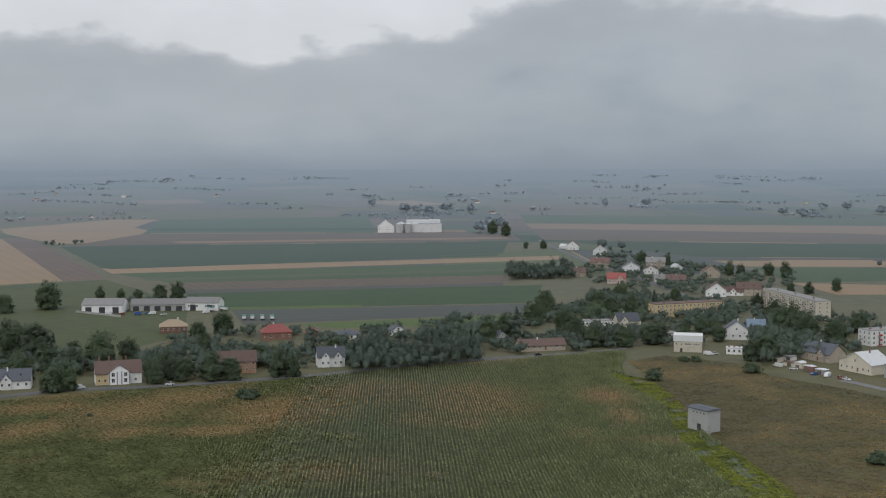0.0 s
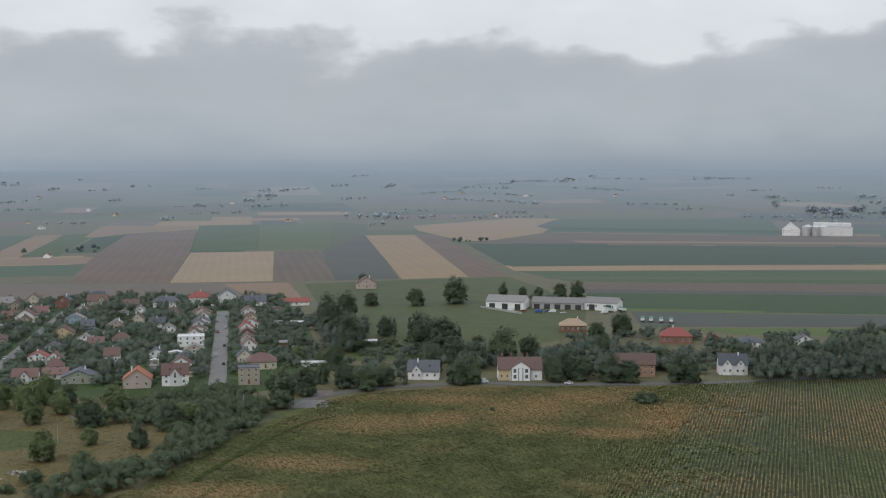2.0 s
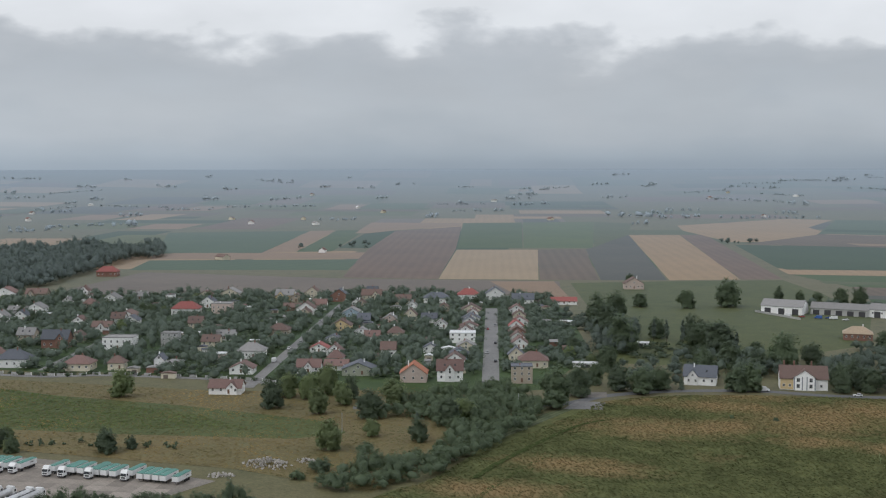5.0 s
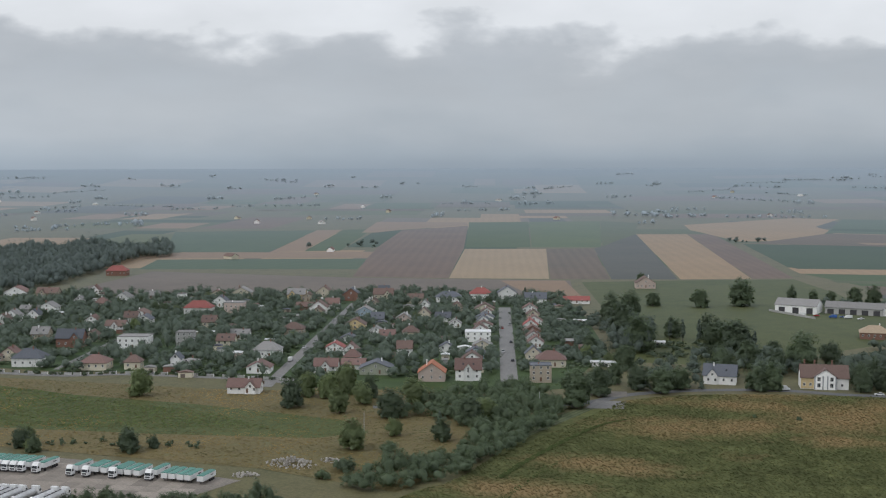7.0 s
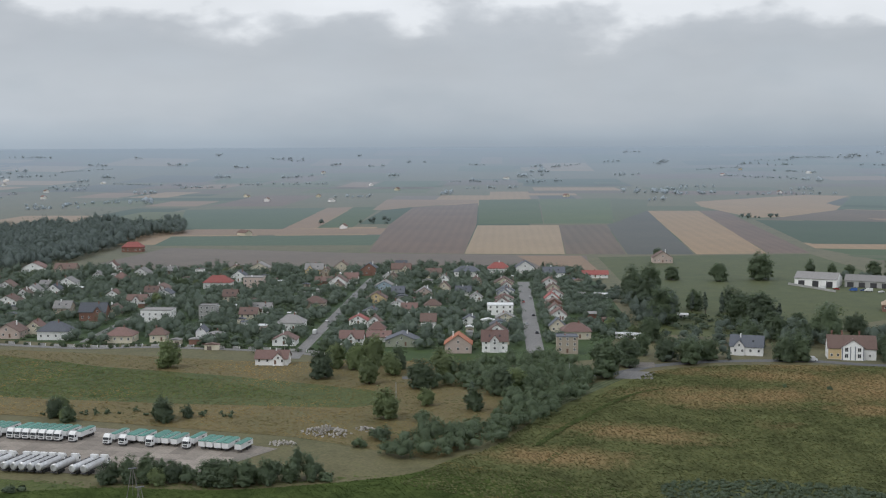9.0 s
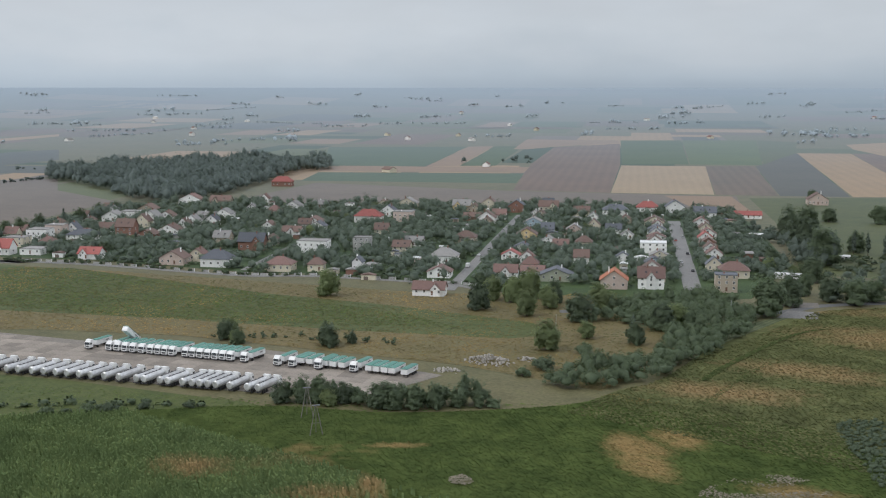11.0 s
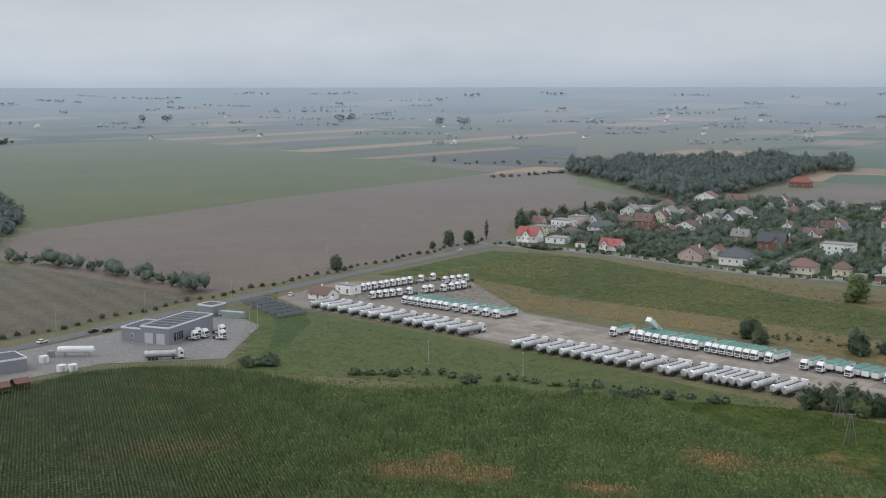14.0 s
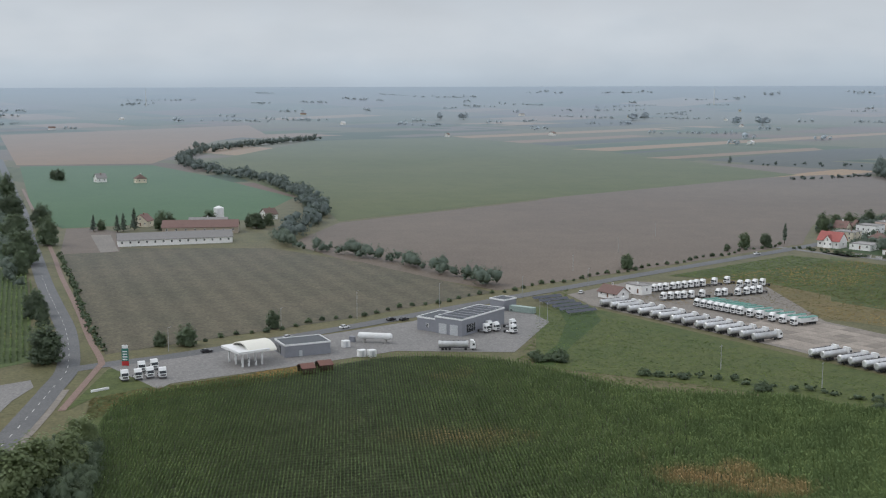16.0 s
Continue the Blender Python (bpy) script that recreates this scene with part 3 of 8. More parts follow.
FIELDS = {  # crop and corners, east and north
    "stubble": ("stubble", [(-793, 1312), (-703, 1365), (-524, 1014), (-609, 970)]),
    "plough_a": ("plough", [(-698, 936), (-897, 1262), (-1095, 1622), (-1073, 1798), (-794, 1311), (-610, 970)]),
    "plough_b": ("plough2", [(-703, 1365), (-655, 1405), (-472, 1039), (-523, 1015)]),
    "plough_c": ("dark", [(-654, 1405), (-724, 1716), (-417, 1072), (-471, 1040)]),
    "straw_c": ("straw", [(-724, 1716), (-657, 1756), (-359, 1113), (-415, 1073)]),
    "plough_d": ("plough", [(-656, 1756), (-622, 1776), (-326, 1139), (-358, 1114)]),
    "green_a": ("green", [(-1131, 1901), (-1046, 1975), (-734, 1382), (-807, 1339)]),
    "green_b": ("green2", [(-1045, 1976), (-939, 2063), (-655, 1429), (-733, 1383)]),
    "green_c": ("grass3", [(-938, 2063), (-852, 2040), (-732, 1728), (-658, 1440)]),
    "teal_a": ("teal", [(-1384, 1397), (-1217, 1551), (-973, 1138), (-1084, 1071)]),
    "tan_a": ("straw2", [(-971, 1138), (-1216, 1551), (-1190, 1586), (-947, 1175)]),
    "green_d": ("green", [(-946, 1175), (-1188, 1587), (-1156, 1625), (-913, 1206)]),
    "tan_b": ("straw2", [(-1116, 1537), (-1290, 1832), (-1135, 1899), (-1084, 1813), (-1104, 1636), (-1097, 1548)]),
    "teal_b": ("teal", [(-937, 886), (-1009, 986), (-812, 1122), (-741, 1003)]),
    "plough_e": ("straw2", [(-1021, 998), (-1078, 1064), (-866, 1212), (-817, 1129)]),
    "plough_f": ("plough3", [(-826, 685), (-905, 875), (-691, 927), (-500, 1010), (-422, 857), (-607, 792)]),
    "straw_d": ("straw2", [(-556, 976), (-504, 1007), (-414, 861), (-461, 865)]),
    "pasture": ("grass", [(-484, 1001), (-413, 1062), (-323, 1128), (-260, 1025), (-194, 893), (-167, 754), (-220, 628), (-282, 612), (-364, 790)]),
    "pink_a": ("straw", [(-756, 2014), (-661, 2366), (-570, 2365), (-540, 2068), (-490, 1963), (-452, 1702), (-534, 1630), (-692, 1868)]),
    "teal_c": ("teal", [(-565, 2365), (-162, 2520), (-106, 1914), (-481, 1898)]),
    "plough_g": ("plough2", [(-474, 1883), (105, 1898), (116, 1714), (-508, 1596)]),
    "teal_d": ("teal2", [(-516, 1585), (94, 1689), (74, 1464), (-364, 1256)]),
    "straw_e": ("straw", [(-362, 1249), (141, 1427), (135, 1368), (-334, 1190)]),
    "green_e": ("green", [(-331, 1190), (74, 1320), (63, 1178), (-255, 1099)]),
    "plough_h": ("plough2", [(-254, 1099), (65, 1172), (55, 1089), (-223, 1021)]),
    "green_f": ("grass2", [(-222, 1016), (91, 1078), (75, 941), (-186, 893)]),
    "plough_i": ("grey", [(-160, 890), (74, 933), (67, 876), (-89, 825), (-138, 810)]),
    "bright": ("bright", [(-103, 813), (66, 869), (48, 819), (-70, 791)]),
    "edge_1": ("teal2", [(-363, 1262), (67, 1454), (66, 1427), (-351, 1242)]),
    "edge_2": ("dark", [(-231, 1034), (56, 1099), (55, 1073), (-220, 1007)]),
    "edge_3": ("grass3", [(-292, 1137), (66, 1249), (65, 1222), (-280, 1115)]),
    "edge_4": ("straw2", [(-392, 1689), (100, 1794), (97, 1754), (-367, 1653)]),
    "edge_5": ("bright", [(-191, 904), (-64, 926), (-63, 911), (-185, 890)]),
    "edge_6": ("teal2", [(-500, 2032), (-114, 2050), (-110, 1980), (-490, 1963)]),
    "edge_7": ("grass", [(131, 1552), (557, 1482), (546, 1454), (143, 1522)]),
    "edge_8": ("dark", [(313, 1401), (520, 1384), (511, 1360), (312, 1368)]),
    "stripe_r1": ("green", [(169, 2605), (905, 2414), (797, 2125), (156, 2228)]),
    "stripe_r2": ("straw2", [(154, 2207), (790, 2106), (701, 1867), (152, 2032)]),
    "stripe_r3": ("plough2", [(150, 2014), (695, 1852), (616, 1641), (146, 1727)]),
    "stripe_r4": ("teal2", [(176, 1702), (612, 1629), (523, 1392), (301, 1410), (212, 1607)]),
    "stripe_r5": ("straw", [(308, 1352), (505, 1344), (477, 1269), (328, 1276)]),
    "stripe_r6": ("green", [(331, 1262), (475, 1262), (420, 1115), (327, 1104)]),
    "stripe_r7": ("straw", [(325, 1099), (406, 1078), (376, 998), (334, 998)]),
    "ploughland": ("plough3", [(-787, 66), (-890, 112), (-1029, 333), (-1194, 648), (-1168, 745), (-882, 552), (-836, 460), (-706, 375), (-632, 231), (-592, 144), (-688, 94)]),
    "ploughland_b": ("plough3", [(-1016, 304), (-1155, 489), (-1200, 694), (-904, 625), (-793, 434), (-703, 372), (-660, 241), (-624, 174)]),
    "greenland": ("green3", [(-1573, 34), (-2124, 251), (-2203, 526), (-1788, 621), (-1207, 662), (-1039, 337), (-901, 114), (-1037, 116)]),
    "meadow_w": ("teal3", [(-1579, -176), (-1555, -18), (-1380, 36), (-1091, 103), (-925, 51), (-906, -79), (-1006, -107)]),
    "fallow": ("stubble2", [(-772, -71), (-792, -35), (-769, 52), (-699, 96), (-588, 141), (-544, 69), (-497, -35)]),
    "straw_w1": ("straw", [(-2226, 532), (-2603, 1239), (-2494, 1227), (-2149, 545)]),
    "straw_w2": ("straw", [(-1746, 596), (-2149, 1407), (-2058, 1346), (-1687, 636)]),
    "straw_w3": ("straw2", [(-1525, 621), (-1686, 970), (-1627, 952), (-1493, 647)]),
    "dark_w": ("grey", [(-1462, 672), (-1649, 985), (-1656, 1075), (-1438, 928), (-1357, 726)]),
    "beige_w": ("straw2", [(-2532, -311), (-2968, 208), (-2431, 200), (-2173, 88), (-1588, -18), (-1601, -182)]),
    "meadow_mid": ("tan", [(-560, 190), (-480, 268), (-420, 300), (-300, 330), (-240, 330), (-250, 480), (-330, 500), (-400, 440), (-520, 405), (-640, 365), (-600, 250)]),
    "verge_green": ("weeds", [(-653, 361), (-602, 370), (-529, 367), (-472, 388), (-394, 404), (-323, 411), (-300, 398), (-312, 378), (-377, 348), (-451, 319), (-527, 284)]),
    "weed_green": ("weeds", [(-612, 242), (-663, 341), (-610, 377), (-494, 388), (-376, 392), (-339, 382), (-407, 343), (-480, 306), (-581, 280)]),
    "strip_green": ("weeds", [(-548, 149), (-532, 175), (-452, 204), (-393, 227), (-324, 246), (-309, 247), (-365, 190), (-403, 157), (-440, 114)]),
    "crop_w": ("green2", [(-742, -112), (-714, -84), (-581, -69), (-492, -60), (-479, -77)]),
    "crop_w2": ("teal2", [(-1290, -186), (-1441, -186), (-931, -110), (-735, -86), (-765, -115)]),
    "verge_s": ("weeds", [(-473, -33), (-481, -14), (-439, -12), (-456, 30), (-446, 27), (-432, -13), (-412, -28), (-358, -39), (-379, -43), (-438, -34), (-420, -44)]),
    "village_green": ("grass2", [(-679, 377), (-619, 405), (-524, 428), (-488, 449), (-413, 467), (-387, 461), (-296, 495), (-272, 524), (-299, 639), (-403, 822), (-488, 871), (-603, 777), (-740, 707), (-844, 654), (-816, 537), (-762, 428)]),
    "lush_grass": ("grass2", [(-444, 114), (-472, 133), (-510, 150), (-557, 161), (-565, 169), (-542, 173), (-511, 166), (-471, 139), (-440, 120)]),
    "meadow_dry": ("drygrass", [(104, 658), (129, 678), (165, 649), (171, 614), (199, 575), (210, 554), (147, 385), (116, 385), (110, 449), (107, 534)]),
}

MAIZE_EDGE = [(-340.0, -39.0), (-421.0, -30.0), (-438.0, -12.0), (-452.0, 30.0), (-467.0, 69.0), (-450.0, 107.0), (-402.0, 136.0), (-380.0, 179.0), (-365.0, 190.0), (-319.0, 244.0), (-276.0, 268.0), (-240.0, 308.0), (-236.0, 336.0), (-232.0, 361.0), (-247.0, 474.0), (-212.0, 542.0), (-133.0, 582.0), (-114.0, 585.0), (-49.0, 619.0), (5.0, 643.0), (71.0, 678.0), (106.0, 688.0), (96.0, 622.0), (105.0, 522.0), (110.0, 449.0), (116.0, 385.0)]

MAIN_ROAD = [(-327.0, 440.0), (-255.0, 491.0), (-240.0, 525.0), (-216.0, 553.0), (-181.0, 574.0), (-150.0, 580.0), (-116.0, 593.0), (-66.0, 615.0), (-26.0, 640.0), (21.0, 664.0), (71.0, 684.0), (110.0, 703.0)]

STREET = [(-304.0, 527.0), (-453.0, 795.0)]

LANE = [(-400.0, 452.0), (-567.0, 758.0)]

TRACK_W = [(-528.0, 432.0), (-586.0, 533.0)]

VILLAGE_ROAD = [(-696.0, 352.0), (-648.0, 371.0), (-665.0, 368.0), (-604.0, 394.0), (-517.0, 418.0), (-482.0, 442.0), (-409.0, 466.0), (-380.0, 457.0)]

HIGHWAY = [(-475.0, -47.0), (-481.0, -32.0), (-490.0, -6.0), (-524.0, 61.0), (-572.0, 144.0), (-618.0, 228.0), (-694.0, 370.0), (-748.0, 459.0)]

SIDE_ROAD = [(-328.0, -70.0), (-362.0, -64.0), (-385.0, -59.0), (-419.0, -54.0), (-449.0, -50.0), (-476.0, -47.0), (-514.0, -49.0), (-553.0, -53.0), (-592.0, -59.0), (-664.0, -70.0), (-745.0, -81.0), (-864.0, -97.0), (-1009.0, -115.0), (-1247.0, -149.0), (-1725.0, -216.0)]

CYCLE_PATH = [(-421.0, -45.0), (-473.0, -37.0), (-487.0, -36.0), (-527.0, -42.0), (-597.0, -51.0), (-689.0, -64.0), (-777.0, -75.0), (-893.0, -91.0), (-1028.0, -109.0), (-1245.0, -139.0)]

BUSH_LINE = [(-416.0, 156.0), (-396.0, 178.0), (-383.0, 192.0), (-368.0, 204.0), (-352.0, 217.0), (-340.0, 227.0), (-329.0, 235.0)]

VERGE_SHRUBS = [(-777.0, -72.0), (-660.0, -56.0), (-582.0, -47.0), (-527.0, -40.0), (-503.0, -35.0)]

DRY_FRINGE = [(-433.0, -37.0), (-442.0, -22.0), (-446.0, -7.0), (-453.0, 12.0), (-461.0, 31.0), (-454.0, 38.0), (-442.0, 21.0), (-432.0, 2.0), (-427.0, -14.0), (-422.0, -26.0), (-405.0, -37.0)]

STATION_APRON = [(-477.0, -33.0), (-514.0, 55.0), (-529.0, 88.0), (-562.0, 141.0), (-514.0, 144.0), (-463.0, 113.0), (-476.0, 71.0), (-461.0, 31.0), (-447.0, -12.0), (-440.0, -16.0)]

YARD = [(-573.0, 173.0), (-601.0, 216.0), (-574.0, 276.0), (-486.0, 256.0), (-436.0, 271.0), (-393.0, 298.0), (-348.0, 309.0), (-295.0, 314.0), (-296.0, 280.0), (-322.0, 260.0), (-398.0, 230.0), (-459.0, 208.0), (-544.0, 174.0)]

STREAM = [(-2164.0, 266.0), (-1891.0, 91.0), (-1694.0, 27.0), (-1470.0, 34.0), (-1247.0, 98.0), (-1038.0, 109.0), (-931.0, 102.0), (-807.0, 63.0), (-766.0, 66.0), (-720.0, 100.0), (-660.0, 126.0), (-600.0, 146.0)]

SCRUB_TREES = [
    ("round", -358, 420, 12.2), ("willow", -332, 421, 11.1), ("willow", -368, 444, 10.7), ("willow", -357, 446, 11.1),
    ("willow", -356, 459, 13.4), ("willow", -335, 443, 9.7), ("round", -308, 426, 11.6), ("willow", -313, 453, 11.5),
    ("willow", -287, 398, 6.8), ("round", -266, 400, 8.4), ("spruce", -270, 405, 9.4), ("willow", -288, 370, 11.2),
    ("willow", -436, 403, 12.3), ("round", -362, 325, 8.0), ("willow", -402, 311, 7.4), ("round", -340, 456, 9.5),
    ("bush", -274, 375, 3.8), ("bush", -272, 343, 4.8), ("round", -272, 432, 10.6), ("willow", -270, 442, 9.1),
    ("bush", -272, 330, 3.5)]

ROADSIDE_TREES = [
    ("round", -248, 487, 20.3), ("round", -251, 518, 16.1), ("round", -240, 541, 13.8), ("round", -227, 538, 14.2),
    ("round", -223, 552, 12.5), ("round", -256, 549, 12.7), ("round", -313, 692, 22.0), ("round", -285, 652, 21.7),
    ("round", -344, 750, 22.0), ("round", -345, 783, 22.0), ("poplar", -286, 704, 14.2), ("round", -288, 714, 13.7),
    ("poplar", -277, 703, 14.2), ("poplar", -264, 695, 16.0), ("round", -266, 716, 16.5), ("round", -260, 719, 13.6),
    ("round", -233, 669, 21.9), ("round", -213, 629, 16.2), ("round", -226, 621, 11.8)]

PASTURE_TREES = [
    ("round", -360, 863, 12.3), ("round", -326, 875, 15.8), ("round", -302, 898, 22.0), ("round", -190, 651, 18.5),
    ("round", -212, 673, 10.6), ("round", -184, 676, 10.5), ("round", -190, 568, 14.0), ("round", -184, 572, 14.6),
    ("round", -145, 591, 13.7), ("round", -139, 603, 13.1), ("far", -433, 1020, 10.4), ("round", -279, 956, 12.2),
    ("round", -260, 950, 11.2), ("round", -248, 956, 10.3), ("round", -229, 951, 15.7), ("round", -216, 958, 15.8),
    ("spruce", -214, 557, 7.8), ("round", -267, 590, 15.1), ("round", -308, 631, 11.5)]

ROAD_TREES = [
    ("round", -214, 594, 13.6), ("round", -195, 619, 14.0), ("round", -187, 636, 18.4), ("spruce", -216, 649, 18.0),
    ("round", -235, 674, 21.1), ("round", -249, 684, 18.1), ("round", -137, 678, 13.9), ("round", -153, 732, 14.3),
    ("round", -143, 764, 16.7), ("round", -145, 609, 14.4), ("round", -133, 599, 13.5), ("round", -118, 599, 14.6),
    ("round", -86, 609, 15.3), ("round", -78, 609, 13.2), ("round", -152, 610, 11.4), ("round", -109, 602, 13.2),
    ("round", -103, 649, 12.6), ("spruce", -76, 688, 12.6), ("round", -63, 678, 12.4), ("spruce", -155, 678, 12.0),
    ("round", -176, 658, 13.7)]

TOWN_TREES = [
    ("round", 28, 732, 16.1), ("spruce", 46, 739, 22.0), ("round", 38, 744, 16.0), ("round", 75, 856, 22.0),
    ("round", 80, 764, 19.1), ("poplar", 156, 869, 18.6), ("round", 91, 712, 14.4), ("spruce", 99, 707, 15.7),
    ("round", 110, 712, 13.8), ("round", 127, 721, 14.0), ("round", 134, 725, 14.1), ("far", 343, 1025, 13.4),
    ("far", 302, 1021, 9.2), ("far", 313, 1007, 10.1), ("round", 63, 810, 17.5), ("round", 85, 744, 16.1),
    ("round", 147, 721, 10.5), ("round", 172, 732, 12.2), ("round", 245, 730, 16.2), ("round", 273, 769, 15.6),
    ("round", 173, 658, 13.0)]

TOWN_TREES_B = [
    ("round", 168, 764, 11.2), ("round", 158, 764, 10.4), ("round", 177, 769, 10.6), ("round", 243, 907, 11.7),
    ("round", 181, 658, 17.0), ("round", 214, 744, 22.0), ("round", 228, 769, 21.1), ("round", 224, 721, 21.6),
    ("round", 233, 825, 16.4), ("round", 122, 856, 16.5), ("round", 138, 856, 15.8), ("round", 187, 945, 12.9),
    ("round", 146, 965, 14.0), ("round", 120, 907, 14.9), ("far", 220, 1306, 16.5), ("far", 245, 1291, 13.8),
    ("far", 285, 1172, 15.0), ("far", 293, 1160, 13.7), ("far", 324, 1172, 13.9), ("far", 334, 1148, 16.0)]

FAR_TREES_E = [
    ("far", 60, 1914, 22.0), ("far", 79, 1882, 22.0), ("far", 97, 1823, 22.0), ("far", 93, 2032, 22.0),
    ("far", -56, 2666, 22.0), ("far", -30, 2605, 22.0), ("far", -84, 2728, 22.0), ("far", 60, 2728, 20.9),
    ("far", 8, 2794, 21.4), ("far", -183, 3094, 20.7), ("far", 534, 3093, 22.0), ("far", 427, 3093, 20.9),
    ("far", 916, 4555, 22.0), ("far", 109, 1552, 10.4), ("far", 132, 1552, 11.9), ("far", 749, 2605, 18.1),
    ("far", 758, 2492, 19.9), ("far", 782, 2492, 17.5), ("far", 918, 2863, 20.1), ("far", 980, 2863, 22.0),
    ("far", 967, 2605, 22.0)]

WEST_TREES = [
    ("round", -697, 330, 10.5), ("round", -698, 345, 9.9), ("poplar", -709, 364, 13.1), ("round", -688, 314, 5.1),
    ("round", -643, 232, 8.0), ("round", -751, 416, 14.1), ("round", -760, 431, 12.8), ("round", -763, 444, 12.1),
    ("round", -779, 469, 11.7), ("poplar", -781, 490, 13.6), ("round", -793, 512, 11.3), ("round", -818, 547, 10.9),
    ("round", -828, 569, 10.2), ("round", -390, 304, 7.1), ("willow", -392, 304, 5.8), ("round", -358, 322, 8.7),
    ("round", -400, 306, 9.0), ("round", -355, 332, 5.7), ("bush", -360, 198, 3.6), ("bush", -356, 202, 2.5),
    ("bush", -347, 211, 3.9)]

YARD_BUSHES = [
    ("bush", -353, 208, 3.2), ("bush", -342, 221, 2.9), ("bush", -390, 175, 3.7), ("bush", -446, 120, 3.2),
    ("bush", -443, 124, 2.8), ("bush", -419, 146, 3.1), ("bush", -416, 150, 2.7), ("bush", -411, 156, 2.7),
    ("round", -313, 253, 7.1), ("round", -308, 257, 7.5), ("round", -304, 261, 7.8), ("willow", -299, 260, 6.0),
    ("round", -297, 265, 7.8), ("round", -284, 268, 9.4), ("round", -280, 270, 8.3), ("round", -275, 274, 9.0),
    ("round", -270, 278, 8.7), ("round", -266, 285, 7.0), ("round", -260, 288, 5.6), ("bush", -257, 292, 3.5),
    ("bush", -332, 231, 2.8)]

STATION_TREES = [
    ("round", -598, -68, 9.5), ("round", -556, -62, 9.0), ("round", -508, -58, 11.0), ("round", -702, -85, 12.0),
    ("round", -506, -15, 6.1), ("round", -505, -5, 8.7), ("round", -529, 30, 8.3), ("round", -638, 230, 8.5),
    ("round", -487, -55, 14.6), ("willow", -492, -57, 14.0), ("round", -578, -67, 11.7), ("round", -817, -81, 19.1),
    ("round", -921, -94, 16.7), ("round", -580, -65, 8.6), ("round", -736, -88, 19.7), ("round", -836, -101, 20.8),
    ("round", -970, -119, 22.0), ("far", -1158, -144, 21.3), ("willow", -346, -46, 15.6), ("willow", -354, -39, 14.5),
    ("willow", -377, -36, 10.9), ("willow", -336, -49, 16.4), ("bush", -448, 116, 4.8), ("bush", -446, 125, 4.8),
    ("bush", -447, 121, 3.2)]

FIELD_BUSHES = [
    ("bush", -92, 552, 6.4), ("bush", -95, 555, 4.8), ("bush", -90, 555, 4.8), ("bush", 109, 600, 7.6),
    ("bush", 162, 430, 5.7), ("bush", -173, 507, 2.0), ("bush", -155, 512, 2.0), ("bush", 164, 622, 6.8),
    ("bush", 142, 658, 3.9), ("bush", 135, 658, 3.9)]

FARM_TREES = [
    ("spruce", -874, -41, 12.6), ("spruce", -879, -37, 13.5), ("spruce", -884, -30, 15.9), ("round", -879, -12, 13.5),
    ("round", -887, -6, 11.2), ("round", -890, 21, 12.0), ("round", -872, 52, 12.6), ("round", -886, 62, 10.4),
    ("round", -883, 48, 9.6), ("spruce", -884, -57, 12.0), ("round", -889, -52, 8.0), ("far", -1341, -112, 12.4),
    ("far", -1358, -119, 11.3), ("far", -2616, 1322, 22.0), ("far", -2597, 1381, 22.0), ("far", -2963, 1206, 22.0),
    ("far", -2998, 1253, 22.0), ("far", -4748, 471, 22.0), ("far", -3533, 1038, 22.0), ("far", -3166, 737, 22.0),
    ("far", -3147, 795, 21.4)]

GATE = [(-560.0, 191.0), (-568.0, 207.0)]

LOT = [(-455.0, -74.0), (-463.0, -58.0), (-453.0, -56.0), (-437.0, -61.0), (-418.0, -64.0), (-408.0, -71.0)]

THICKET = [(-305.0, 425.0), (-311.0, 482.0), (-281.0, 513.0), (-252.0, 484.0), (-240.0, 456.0), (-233.0, 395.0), (-231.0, 350.0), (-239.0, 334.0), (-257.0, 320.0), (-263.0, 342.0), (-251.0, 367.0), (-253.0, 399.0), (-261.0, 422.0), (-293.0, 434.0)]

BELT = [(-50.0, 615.0), (21.0, 649.0), (21.0, 703.0), (-8.0, 716.0), (-28.0, 678.0), (-54.0, 678.0)]

COPSE_E = [(60.0, 1126.0), (126.0, 1137.0), (136.0, 1222.0), (67.0, 1209.0)]

COPSE_T = [(96.0, 810.0), (145.0, 825.0), (157.0, 890.0), (110.0, 896.0)]

COPSE_S = [(171.0, 631.0), (221.0, 688.0), (239.0, 757.0), (214.0, 769.0)]

WOOD = [(-1154.0, 722.0), (-1078.0, 709.0), (-978.0, 677.0), (-890.0, 636.0), (-848.0, 639.0), (-868.0, 707.0), (-905.0, 775.0), (-955.0, 855.0), (-1021.0, 967.0), (-1032.0, 1028.0), (-1100.0, 1105.0), (-1174.0, 1058.0), (-1236.0, 952.0), (-1251.0, 837.0), (-1221.0, 770.0)]

WOOD_TAIL = [(-1148.0, 626.0), (-1153.0, 666.0), (-1162.0, 705.0), (-1168.0, 740.0)]

YELLOW = [(89.0, 622.0), (106.0, 602.0), (110.0, 560.0), (108.0, 504.0), (104.0, 472.0), (112.0, 449.0), (118.0, 394.0), (118.0, 380.0), (101.0, 380.0), (96.0, 423.0), (95.0, 453.0), (96.0, 482.0), (102.0, 534.0), (95.0, 567.0), (89.0, 602.0)]

SAND_B = [(71.0, 496.0), (75.0, 498.0), (78.0, 491.0), (76.0, 484.0), (70.0, 486.0)]

SAND_C = [(-225.0, 228.0), (-224.0, 232.0), (-219.0, 230.0), (-218.0, 227.0), (-222.0, 225.0)]

SAND_D = [(-6.0, 415.0), (-1.0, 417.0), (1.0, 408.0), (-5.0, 406.0)]

